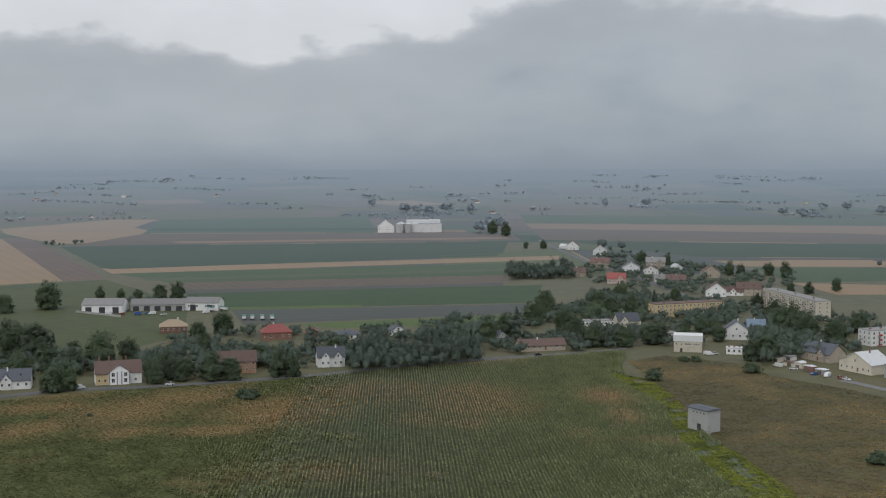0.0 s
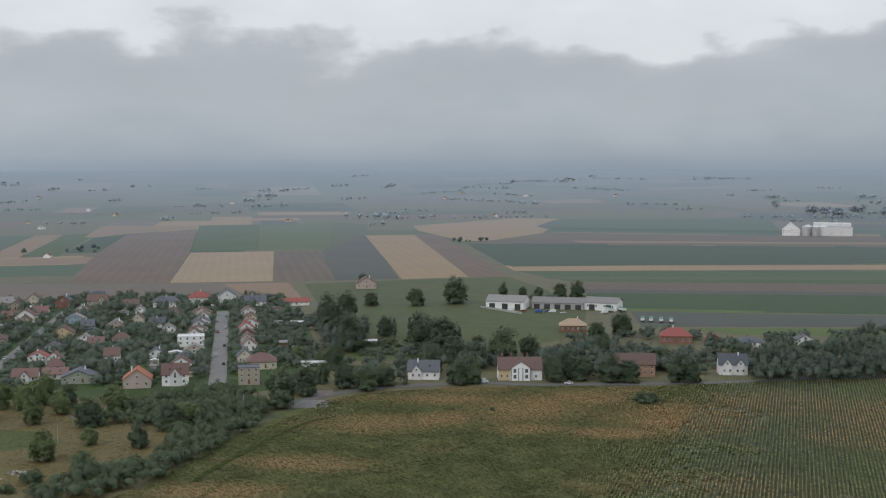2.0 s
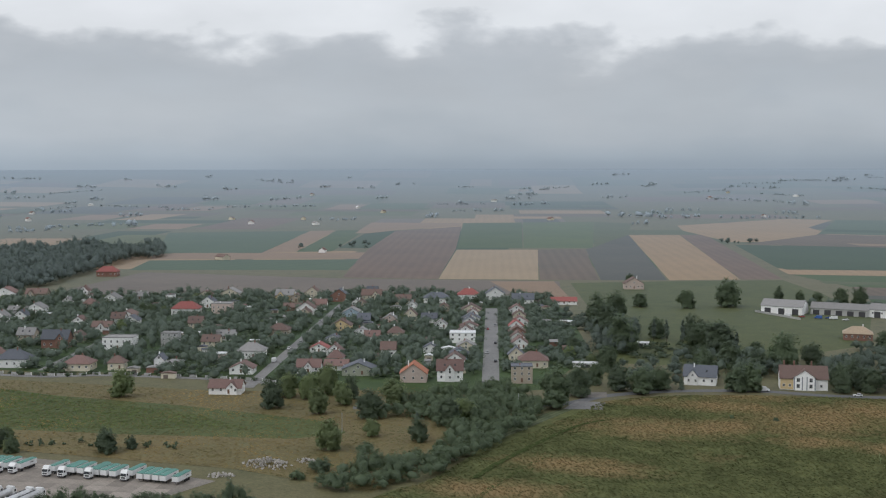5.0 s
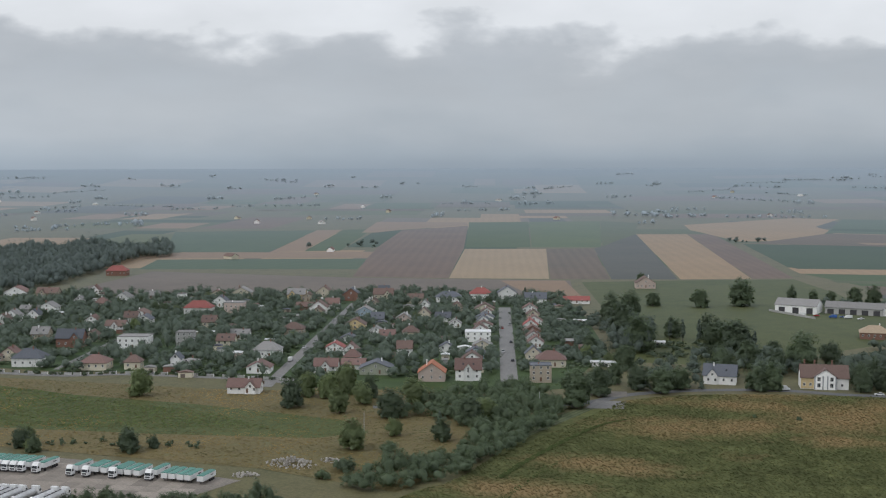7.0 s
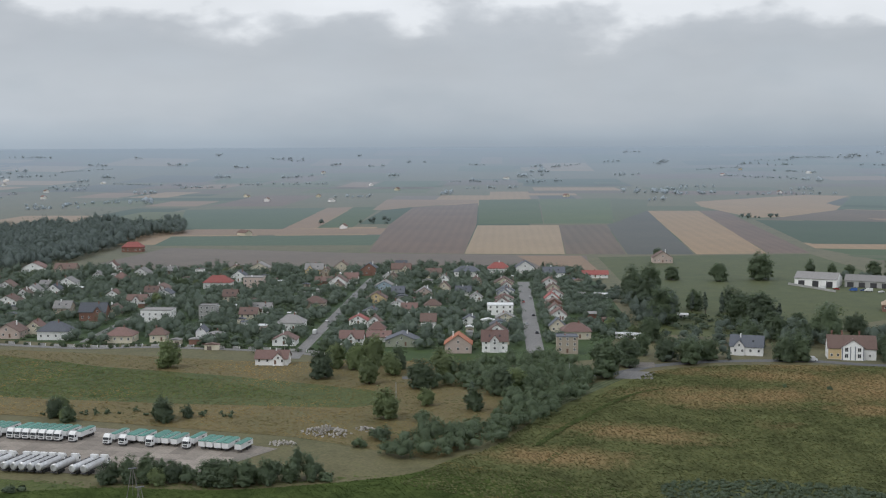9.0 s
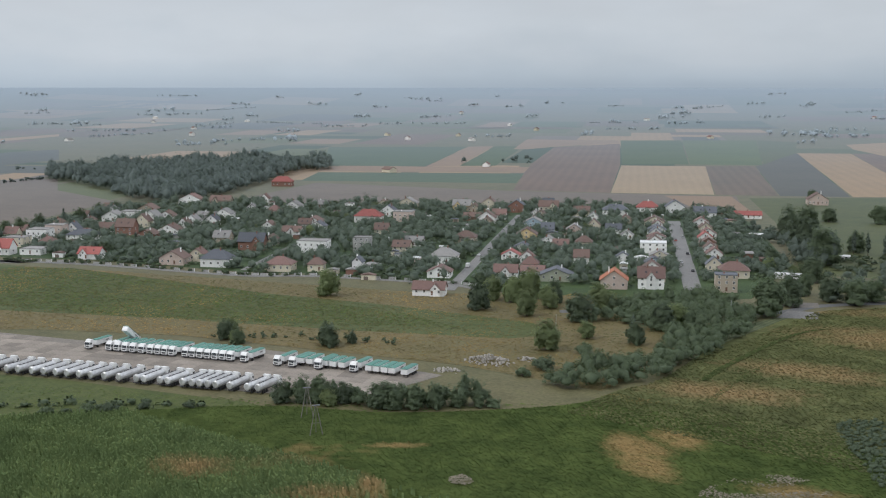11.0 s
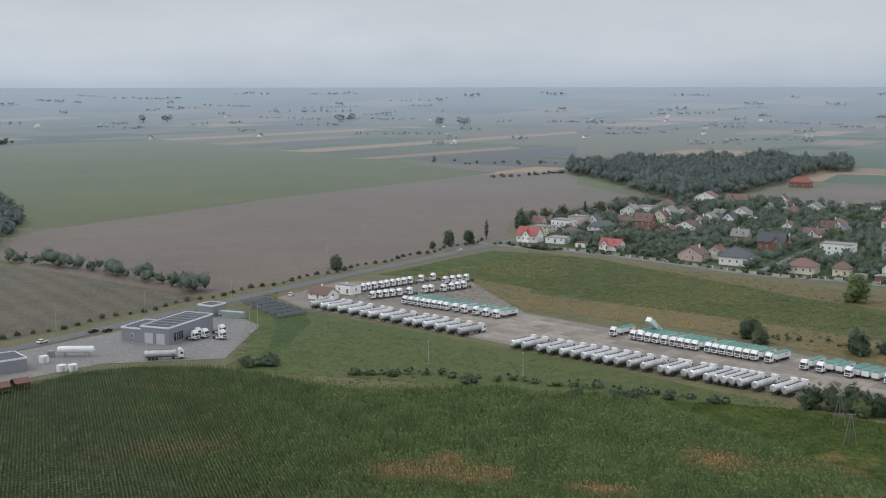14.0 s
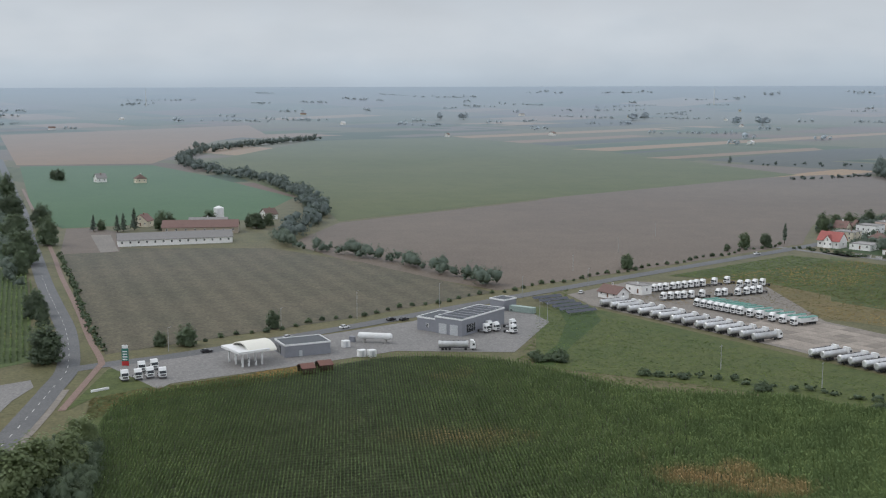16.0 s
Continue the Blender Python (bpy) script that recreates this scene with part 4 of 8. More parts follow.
CORNER_BUSHES = [(-319.0, -54.0), (-335.0, -53.0), (-365.0, -48.0), (-386.0, -45.0), (-389.0, -36.0), (-376.0, -32.0), (-344.0, -32.0), (-314.0, -34.0)]

YARD_HEDGE = [(-316.0, 250.0), (-299.0, 262.0), (-275.0, 274.0), (-257.0, 292.0), (-262.0, 296.0), (-282.0, 281.0), (-304.0, 268.0), (-318.0, 256.0)]

RIPE_EAST = [(-69, 523, 30.3, 0.0, -4.0, 30.8, 1.0), (-31, 564, 30.1, 0.0, -1.6, 29.7, 0.9), (-93, 486, 17.6, 0.0, -1.8, 9.7, 1.0), (-140, 524, 24.1, 0.0, -7.5, 28.2, 0.8), (-121, 555, 21.5, -0.1, -4.3, 19.7, 0.8), (-129, 482, 14.1, 0.0, -2.2, 8.4, 0.8), (-172, 486, 14.1, 0.0, -5.3, 15.2, 0.8), (14, 544, 23.7, 0.0, 1.0, 39.4, 1.0), (77, 555, 13.4, 0.0, 2.3, 16.9, 0.8), (80, 512, 7.4, 0.0, 2.2, 14.4, 0.7), (9, 496, 12.0, 0.0, 0.2, 11.2, 0.8), (-9, 504, 14.6, 0.0, -0.3, 13.9, 0.8), (-39, 417, 30.4, 0.0, -1.5, 16.1, 0.5), (-180, 560, 19.0, 0.0, -4.0, 12.8, 0.5), (-206, 354, 17.3, 12.1, -4.6, 9.8, 0.8), (-200, 400, 15.3, 10.7, -3.4, 8.5, 0.7), (-194, 476, 19.4, 13.5, -3.7, 11.5, 0.6), (-149, 274, 8.3, 5.8, -2.0, 5.0, 0.7), (-193, 470, 24.0, 14.6, -4.6, 12.2, 0.6), (-181, 530, 21.9, 13.3, -3.8, 12.6, 0.7), (-188, 398, 15.7, 9.5, -3.2, 7.5, 0.6)]
RIPE_WEST = [(-200, 282, 4.8, 5.0, -5.1, 9.4, 1.0), (-191, 270, 4.6, 4.8, -5.0, 9.5, 1.0), (-194, 296, 4.4, 4.5, -3.7, 7.4, 1.0), (-235, 209, 2.1, 2.3, -4.6, 5.2, 1.0), (-241, 199, 5.8, 6.1, -3.4, 3.6, 0.7), (-255, 241, 4.4, 4.7, -1.4, 1.7, 0.7), (-226, 332, 7.4, 7.8, -3.4, 6.3, 0.6), (-318, 129, 2.0, 4.3, -6.0, 3.1, 1.0), (-305, 129, 3.6, 7.8, -5.9, 3.2, 0.9), (-318, 113, 1.8, 4.0, -4.1, 2.0, 0.9), (-302, 137, 0.9, 1.9, -4.7, 2.7, 0.8), (-284, 191, 3.5, 7.3, -5.5, 4.7, 0.6), (-280, 152, 3.5, 7.5, -2.7, 2.0, 0.8), (-362, 67, 3.4, 13.9, -7.4, 1.9, 0.5), (-314, 119, 2.8, 11.1, -6.0, 3.0, 0.8), (-206, 354, 17.3, 12.1, -4.6, 9.8, 0.8), (-200, 400, 15.3, 10.7, -3.4, 8.5, 0.7), (-194, 476, 19.4, 13.5, -3.7, 11.5, 0.6), (-149, 274, 8.3, 5.8, -2.0, 5.0, 0.7), (-193, 470, 24.0, 14.6, -4.6, 12.2, 0.6), (-181, 530, 21.9, 13.3, -3.8, 12.6, 0.7), (-188, 398, 15.7, 9.5, -3.2, 7.5, 0.6)]
SAND = [(-169.0, 258.0), (-164.0, 279.0), (-151.0, 284.0), (-141.0, 273.0), (-158.0, 254.0)]

TANKERS_A = [(-538.9, 176.5), (-532.7, 178.8), (-528.6, 180.4), (-522.2, 182.7), (-515.9, 185.0), (-509.2, 187.6), (-504.6, 189.3), (-497.7, 191.8), (-491.7, 194.0), (-484.7, 196.6), (-480.1, 198.3), (-474.4, 200.5), (-468.2, 202.7), (-462.4, 204.9), (-456.6, 207.0)]

TANKERS_B = [(-427.1, 213.9), (-422.3, 215.9), (-415.8, 218.5), (-411.6, 220.3), (-406.4, 222.4), (-402.0, 224.2), (-397.5, 226.0), (-393.4, 227.7), (-388.9, 229.5), (-384.7, 231.3), (-379.7, 233.3), (-374.5, 235.4), (-372.0, 236.5), (-368.4, 238.0), (-365.6, 239.1), (-360.0, 241.4), (-357.3, 242.5), (-354.9, 243.5), (-352.2, 244.6), (-349.0, 245.9), (-346.4, 247.0), (-343.6, 248.1), (-340.8, 249.2), (-336.0, 251.2), (-330.2, 253.6), (-326.5, 255.1)]

TIPPERS_A = [(-528.8, 217.4), (-525.2, 218.9), (-521.8, 220.3), (-518.3, 221.7), (-515.6, 222.8), (-512.6, 224.1), (-509.4, 225.4), (-506.2, 226.7), (-501.3, 228.7), (-496.7, 230.6), (-490.8, 233.1), (-485.7, 235.2), (-480.5, 237.3)]

TIPPERS_B = [(-427.3, 260.1), (-418.3, 263.2), (-415.0, 264.4), (-411.7, 265.5), (-408.4, 266.6), (-404.7, 267.9), (-401.0, 269.2), (-398.1, 270.3), (-395.2, 271.3), (-392.3, 272.3), (-389.7, 273.2), (-386.8, 274.2), (-384.0, 275.2), (-380.9, 276.2), (-377.9, 277.3), (-374.9, 278.3), (-371.9, 279.4), (-369.0, 280.4), (-363.6, 282.3)]

TIPPERS_C = [(-350.2, 286.1), (-344.5, 288.1), (-334.9, 291.6), (-322.0, 296.3), (-319.4, 297.2)]

TRAILERS = [(-343.9, 292.5), (-340.4, 293.3), (-334.1, 294.8), (-331.0, 295.6), (-327.4, 296.4), (-316.8, 299.0), (-313.9, 299.7), (-310.7, 300.4), (-307.8, 301.1), (-305.5, 301.7), (-303.1, 302.3)]

TRACTORS_A = [(-568.8, 214.3), (-569.7, 217.5), (-570.7, 221.1), (-571.8, 225.3), (-572.8, 228.6), (-573.8, 232.3), (-574.8, 236.0), (-575.8, 239.5), (-576.8, 243.3), (-578.9, 250.6), (-581.1, 258.5)]

TRACTORS_B = [(-547.3, 209.4), (-547.6, 213.1), (-547.9, 216.6), (-548.2, 220.0), (-548.6, 223.8), (-549.1, 229.5), (-549.9, 238.2), (-550.2, 241.5)]

TRACTORS_C = [(-549.3, 247.9), (-550.7, 253.1), (-551.8, 257.0), (-552.9, 260.9)]

TRACTORS_D = [(-569.1, 259.4), (-569.6, 263.7), (-570.0, 267.8), (-570.6, 272.1)]

# ---- ground ----
def rise(x, y):
    """The plain swells very gently towards the horizon."""
    return 86.0 * min(1.0, max(0.0, (math.hypot(x + 30, y) - 2900) / 1950)) ** 2


def level(me):
    """A gentle slope that is shaded as open level ground."""
    for p in me.polygons:
        p.use_smooth = True
    me.normals_split_custom_set_from_vertices([(0, 0, 1)] * len(me.vertices))
    return me


rings = [0, 60, 140, 260, 420, 640, 900, 1300, 1900, 2500, 2900] + [3000 + 150 * k for k in range(13)] + [4850]
gv, gf = [], []
for r in rings:
    for k in range(160):
        x, y = -30 + r * math.cos(k * math.pi / 80), r * math.sin(k * math.pi / 80)
        gv.append((x, y, 0.09 + rise(x, y)))
for i in range(len(rings) - 1):
    for k in range(160):
        a, b = i * 160 + k, i * 160 + (k + 1) % 160
        gf.append((a, a + 160, b + 160, b) if i else (a, a + 160, b + 160))
tagged(new("ground", level(mesh_of("ground", gv, gf, GROUND))), "flat open country of dry grass, weeds and distant fields", "ground", kind="structure")

# patchwork of strip fields far out on the plain
r = random.Random(77)
kinds = ["green", "plough", "straw2", "grass3", "plough2", "teal", "straw", "green3", "grey", "plough3", "teal2"]
far_n = 0
for ring in range(9):
    near = 1250 + ring * 410
    for k in range(16):
        a = radians(62 + k * 8.6 + r.uniform(-2, 2))
        cx, cy = (near + r.uniform(-80, 80)) * math.cos(a) - 30, (near + r.uniform(-80, 80)) * math.sin(a)
        turn = radians(29 if cx < -300 else 2) + (math.pi / 2 if r.random() < 0.35 else 0)
        ux, uy = -math.sin(turn), math.cos(turn)
        off = 0
        for _ in range(r.randint(2, 3)):
            w, l = r.uniform(40, 170) * (1 + ring * 0.1), r.uniform(160, 420)
            sx, sy = cx + uy * off, cy - ux * off
            off += w + r.uniform(2, 30)
            far_n += 1
            crop = r.choice(kinds)
            plot = [(sx, sy), (sx + uy * w, sy - ux * w), (sx + uy * w + ux * l, sy - ux * w + uy * l), (sx + ux * l, sy + uy * l)]
            if max(math.hypot(px + 30, py) for px, py in plot) > 4800:
                continue
            bed, turf = [], []
            for u in range(7):
                for v in range(7):
                    px, py = sx + uy * w * u / 6 + ux * l * v / 6, sy - ux * w * u / 6 + uy * l * v / 6
                    bed.append((px, py, 0.095 + far_n * 0.0001 + rise(px, py) + (0.22 if math.hypot(px, py) > 2700 else 0)))
                    if u and v:
                        k = u * 7 + v
                        turf.append((k - 8, k - 1, k, k - 7))
            tagged(new("field_far_%d" % far_n, level(mesh_of("field_far_%d" % far_n, bed, turf, CROP[crop]))), FIELD_LABEL[crop], "field", kind="structure")
for i, (key, (crop, corners)) in enumerate(FIELDS.items()):
    sheet("field_%d" % (i + 1), corners, 0.12 + 0.001 * i, CROP[crop], FIELD_LABEL.get(crop, "cultivated field"), "field")
maize_edge = smooth(MAIZE_EDGE, 5)
maize_area = maize_edge + [(220, 300), (150, -60), (-180, -160), (-330, -120)]
sheet("maize_field", maize_area, 0.19, MAIZE, "broad maize field turning from green to straw colour", "field")

ribbon("road_main", MAIN_ROAD, 6.5, 0.20, ASPHALT, "grey asphalt road between the maize and the houses", "road")
ribbon("road_street", STREET, 9.0, 0.21, GRAVEL, "straight grey asphalt village street", "road")
ribbon("road_lane", LANE, 6.0, 0.212, GRAVEL, "narrow grey asphalt lane between gardens", "road")
ribbon("road_track", TRACK_W, 4.0, 0.214, GRAVEL, "pale paved access lane", "road")
ribbon("road_village", VILLAGE_ROAD, 5.0, 0.216, GRAVEL, "pale road along the garden fences", "road")
ribbon("road_highway", HIGHWAY, 8.0, 0.218, ASPHALT, "two-lane asphalt country road", "road")
ribbon("road_side", SIDE_ROAD, 8.0, 0.222, ASPHALT, "straight asphalt country road", "road")
ribbon("pavement_path", CYCLE_PATH, 2.4, 0.226, PAVING, "narrow red-paved cycle path", "path")
ribbon("pavement_verge", [(-447, -45.4), (-425, -47.9), (-400, -51.6), (-379, -55.4), (-366, -56.8), (-330, -62.5)], 2.2, 0.228, CONCRETE, "pale sandy verge along the asphalt road", "verge")
ribbon("road_town", [(140, 1720), (145, 1640), (154, 1480), (166, 1328), (182, 1203), (197, 1078), (204, 998), (212, 869)], 6.5, 0.219, ASPHALT, "pale road winding through the town", "road")
sheet("field_dirt", [(-775, -71), (-904, -76), (-902, -56), (-872, -39), (-776, -37)], 0.186, CROP["plough3"], "bare brown earth of the farmyard", "ground")
sheet("pavement_farm", [(-864, -58), (-861, -45), (-779, -37.6), (-776, -48)], 0.189, CONCRETE, "pale concrete pad of the farmyard", "pavement")
sheet("pavement_apron", STATION_APRON, 0.195, GRAVEL, "grey paved apron of the filling station", "pavement")
sheet("pavement_yard", YARD, 0.19, CONCRETE, "worn pale concrete lorry yard", "pavement")

sheet("pavement_forecourt", [(-244, 487), (-247, 506), (-234, 511), (-228, 495)], 0.205, GRAVEL, "small grey paved forecourt by the road", "pavement")
sheet("pavement_sand", [(-250, 514), (-252, 528), (-243, 533), (-238, 522)], 0.206, CONCRETE, "pale sandy yard behind the trees", "pavement")

# ---- houses ----
GROUND_Z = 0.9
pane_mesh = shape(box(bmesh.new(), 0, 0, 0, 0.9, 0.06, 1.2), "pane", GLASS)
bmf = bmesh.new()
for bx, bz, bw, bh in ((0, 0, 1.15, 0.12), (0, 1.33, 1.15, 0.12), (-0.52, 0.12, 0.11, 1.21), (0.52, 0.12, 0.11, 1.21), (0, 0.12, 0.07, 1.21)):
    box(bmf, bx, 0, bz, bw, 0.12, bh)
frame_mesh = shape(bmf, "window_frame", FRAME)
door_mesh = shape(box(bmesh.new(), 0, 0, 0, 1.0, 0.12, 2.05, 0.02), "door", plain("door_brown", (0.16, 0.09, 0.06), 0.5))


def window(parent, x, y, z, turn, scale=1.0):
    w = part("window", frame_mesh, None, parent, at=pose(x, y, z, 0, 0, turn) @ Matrix.Diagonal((scale, 1, scale, 1)))
    part("pane", pane_mesh, None, w, at=pose(0, 0, 0.12))
    return w


def house(x, y, yaw, w, d, total, roof, wall, tile, group):
    """A house with its front to the south: roof a = gable to the front, c = ridge across, h = hipped, f = flat."""
    rng = random.Random(int(x * 7 + y * 13))
    words = {"a": "gabled", "c": "pitched", "h": "hipped", "f": "flat"}[roof]
    tones = {"rust": "rust-red", "slate": "dark slate", "tan": "tan"}
    walls = {"brick": "brown brick", "slate": "dark grey", "greengrey": "grey-green", "pink": "pale pink", "tan": "tan plastered"}
    h = thing("house", pose(x, y, GROUND_Z - 0.9, 0, 0, yaw), "%s house with a %s %s roof in a garden" % (walls.get(wall, wall + " plastered"), tones.get(tile, tile), words), "house", group)
    rise = 0.0 if roof == "f" else min(total * 0.55, (w if roof == "a" else d) * 0.5)
    eave = total - rise + 0.9
    bm = bmesh.new()
    if roof == "a":
        prism(bm, [(-w / 2, 0), (w / 2, 0), (w / 2, eave), (0, eave + rise - 0.1), (-w / 2, eave)], -d / 2, d / 2)
    elif roof == "c":
        prism(bm, [(-d / 2, 0), (d / 2, 0), (d / 2, eave), (0, eave + rise - 0.1), (-d / 2, eave)], -w / 2, w / 2)
        bmesh.ops.rotate(bm, verts=bm.verts, matrix=Matrix.Rotation(math.pi / 2, 3, "Z"))
    else:
        box(bm, 0, 0, 0, w, d, eave)
    part("wall", bm, WALL[wall], h)
    over, thick = 0.55, 0.22
    bm = bmesh.new()
    if roof in "ac":
        half, length = ((w if roof == "a" else d) / 2), ((d if roof == "a" else w) / 2 + over)
        k = rise / half
        drop = over * k
        for s in (-1, 1):
            prism(bm, [(0, eave + rise), (s * (half + over), eave - drop), (s * (half + over), eave - drop + thick), (0, eave + rise + thick)], -length, length)
        if roof == "c":
            bmesh.ops.rotate(bm, verts=bm.verts, matrix=Matrix.Rotation(math.pi / 2, 3, "Z"))
    elif roof == "h":
        a, b, r = w / 2 + over, d / 2 + over, max(w - d, 0) / 2 + 0.6
        lo = [bm.verts.new(p) for p in ((-a, -b, eave - 0.1), (a, -b, eave - 0.1), (a, b, eave - 0.1), (-a, b, eave - 0.1))]
        up = [bm.verts.new(p) for p in ((-a, -b, eave + 0.1), (a, -b, eave + 0.1), (a, b, eave + 0.1), (-a, b, eave + 0.1))]
        t0, t1 = bm.verts.new((-r, 0, eave + rise)), bm.verts.new((r, 0, eave + rise))
        bm.faces.new(lo[::-1])
        for i in range(4):
            bm.faces.new((lo[i], lo[(i + 1) % 4], up[(i + 1) % 4], up[i]))
        bm.faces.new((up[0], up[1], t1, t0))
        bm.faces.new((up[2], up[3], t0, t1))
        bm.faces.new((up[1], up[2], t1))
        bm.faces.new((up[3], up[0], t0))
    else:
        box(bm, 0, 0, eave + 0.003, w + 0.3, d + 0.3, 0.18)
        box(bm, 0, -d / 2, eave + 0.18, w + 0.3, 0.3, 0.25)
        box(bm, 0, d / 2, eave + 0.18, w + 0.3, 0.3, 0.25)
    roof_ob = part("roof", bm, TILE[tile], h)
    if roof != "f" or rng.random() < 0.5:
        bm = bmesh.new()
        cx, cy = rng.uniform(-w * 0.2, w * 0.2), rng.uniform(-d * 0.1, d * 0.15)
        box(bm, cx, cy, eave, 0.6, 0.6, rise + 0.9)
        box(bm, cx, cy, eave + rise + 0.9, 0.75, 0.75, 0.12)
        part("chimney", bm, WALL["brick" if rng.random() < 0.5 else "white"], h)
    bays = []
    if roof == "c" and (w >= 11.5 and rng.random() < 0.55 or (x, y) == (-62, 644)):
        bays = [(-w * 0.22, 4.2), (w * 0.24, 4.2)] if (x, y) == (-62, 644) else [(rng.choice((-1, 0, 1)) * w * 0.22, min(5.0, w * 0.36))]
    for bx, bw in bays:
        up = min(rise * 0.85, bw * 0.62)
        part("front_gable", prism(bmesh.new(), [(bx - bw / 2, 0), (bx + bw / 2, 0), (bx + bw / 2, eave), (bx, eave + up), (bx - bw / 2, eave)], -d / 2 - 0.9, -d * 0.06), WALL[wall], h)
        bm = bmesh.new()
        for sg in (-1, 1):
            prism(bm, [(bx, eave + up + 0.02), (bx + sg * (bw / 2 + 0.4), eave - 0.8 * up / bw), (bx + sg * (bw / 2 + 0.4), eave - 0.8 * up / bw + 0.2), (bx, eave + up + 0.22)], -d / 2 - 1.3, -d * 0.06)
        part("gable_roof", bm, TILE[tile], h)
        window(h, bx, -d / 2 - 0.93, eave - 0.2, 0, 0.9)
    storeys = max(1, int((eave - 0.6) / 2.7))
    for s in range(storeys):
        n = max(2, int(w / 3.4))
        for i in range(n):
            fx = (i + 0.5) / n * w - w / 2
            front = -d / 2 - (0.9 if any(abs(fx - bx) < bw / 2 + 0.6 for bx, bw in bays) else 0)
            fx = next((bx + max(-bw / 2 + 0.6, min(bw / 2 - 0.6, fx - bx)) for bx, bw in bays if abs(fx - bx) < bw / 2 + 0.6), fx)
            if s == 0 and i == n // 2 and rng.random() < 0.6:
                part("door", door_mesh, None, h, at=pose(fx, front - 0.04, 0.9))
            else:
                window(h, fx, front - 0.03, 0.9 + 0.95 + s * 2.7, 0)
        m = max(1, int(d / 5))
        for sgn in ((1,) if yaw > 0 else (-1,)):
            for i in range(m):
                window(h, sgn * (w / 2 + 0.03), (i + 0.5) / m * d - d / 2, 0.9 + 0.95 + s * 2.7, 90)
    if roof == "a" and rise > 2.6:
        window(h, 0, -d / 2 - 0.03, eave + 0.4, 0)
    if roof == "c" and rng.random() < 0.5 and rise > 2.5:
        for fx in (-w * 0.2, w * 0.2):
            k = rise / (d / 2)
            wy = -d * 0.28
            part("skylight", box(bmesh.new(), 0, 0, 0, 0.9, 1.2, 0.1), GLASS, h, "glass skylight",
                 at=pose(fx, wy, eave + (wy + d / 2) * k + 0.24, math.degrees(math.atan(k)), 0, 0))
    return h


def villa(x, y, yaw):
    """The large two-tone house by the road: a white gabled bay with dark pilasters between a yellow and a white wing."""
    h = thing("house", pose(x, y, 0, 0, 0, yaw), "large yellow and white villa with a gabled bay and brown roof", "house", "houses along the main road")
    w, d, eave, rise = 22.5, 11.0, 6.0, 5.2
    bm = prism(bmesh.new(), [(-d / 2, 0), (d / 2, 0), (d / 2, eave), (0, eave + rise - 0.1), (-d / 2, eave)], -w / 2, w / 2)
    bmesh.ops.rotate(bm, verts=bm.verts, matrix=Matrix.Rotation(math.pi / 2, 3, "Z"))
    part("wall", bm, WALL["white"], h)
    part("yellow_front", box(bmesh.new(), -7.6, -d / 2 - 0.03, 0.3, 7.0, 0.1, eave - 0.5), WALL["yellow"], h, "yellow plastered wing")
    bm = bmesh.new()
    for s in (-1, 1):
        prism(bm, [(0, eave + rise), (s * (d / 2 + 0.6), eave - 0.55), (s * (d / 2 + 0.6), eave - 0.3), (0, eave + rise + 0.25)], -w / 2 - 0.4, w / 2 + 0.4)
    bmesh.ops.rotate(bm, verts=bm.verts, matrix=Matrix.Rotation(math.pi / 2, 3, "Z"))
    part("roof", bm, TILE["brown"], h)
    part("bay", prism(bmesh.new(), [(-5.0, 0), (5.4, 0), (5.4, 6.4), (0.2, 10.0), (-5.0, 6.4)], -d / 2 - 1.6, 0.0), WALL["white"], h, "white gabled bay")
    bm = bmesh.new()
    for s in (-1, 1):
        prism(bm, [(0.2, 10.1), (0.2 + s * 5.6, 6.2), (0.2 + s * 5.6, 6.45), (0.2, 10.35)], -d / 2 - 2.0, 0.0)
    part("bay_roof", bm, TILE["brown"], h)
    for px in (-4.7, -0.9, 1.3, 5.1):
        part("pilaster", box(bmesh.new(), px, -d / 2 - 1.66, 0.2, 0.45, 0.14, 6.6), WALL["slate"], h, "dark pilaster")
    for px in (-2.8, 3.2):
        for z in (1.2, 4.2):
            window(h, px, -d / 2 - 1.64, z, 0, 1.5)
    for px in (-9.5, -6.6, 8.2):
        for z in (1.6,):
            window(h, px, -d / 2 - 0.12, z, 0, 1.0)
    for px in (-4.2, 4.0, -9.0):
        part("chimney", box(box(bmesh.new(), px, 1.2, eave + 2, 0.7, 0.7, rise), px, 1.2, eave + 2 + rise, 0.85, 0.85, 0.12), WALL["brick"], h)
    for py in (-2.5, 2.5):
        window(h, w / 2 + 0.03, py, 2.0, 90, 1.0)
    return h


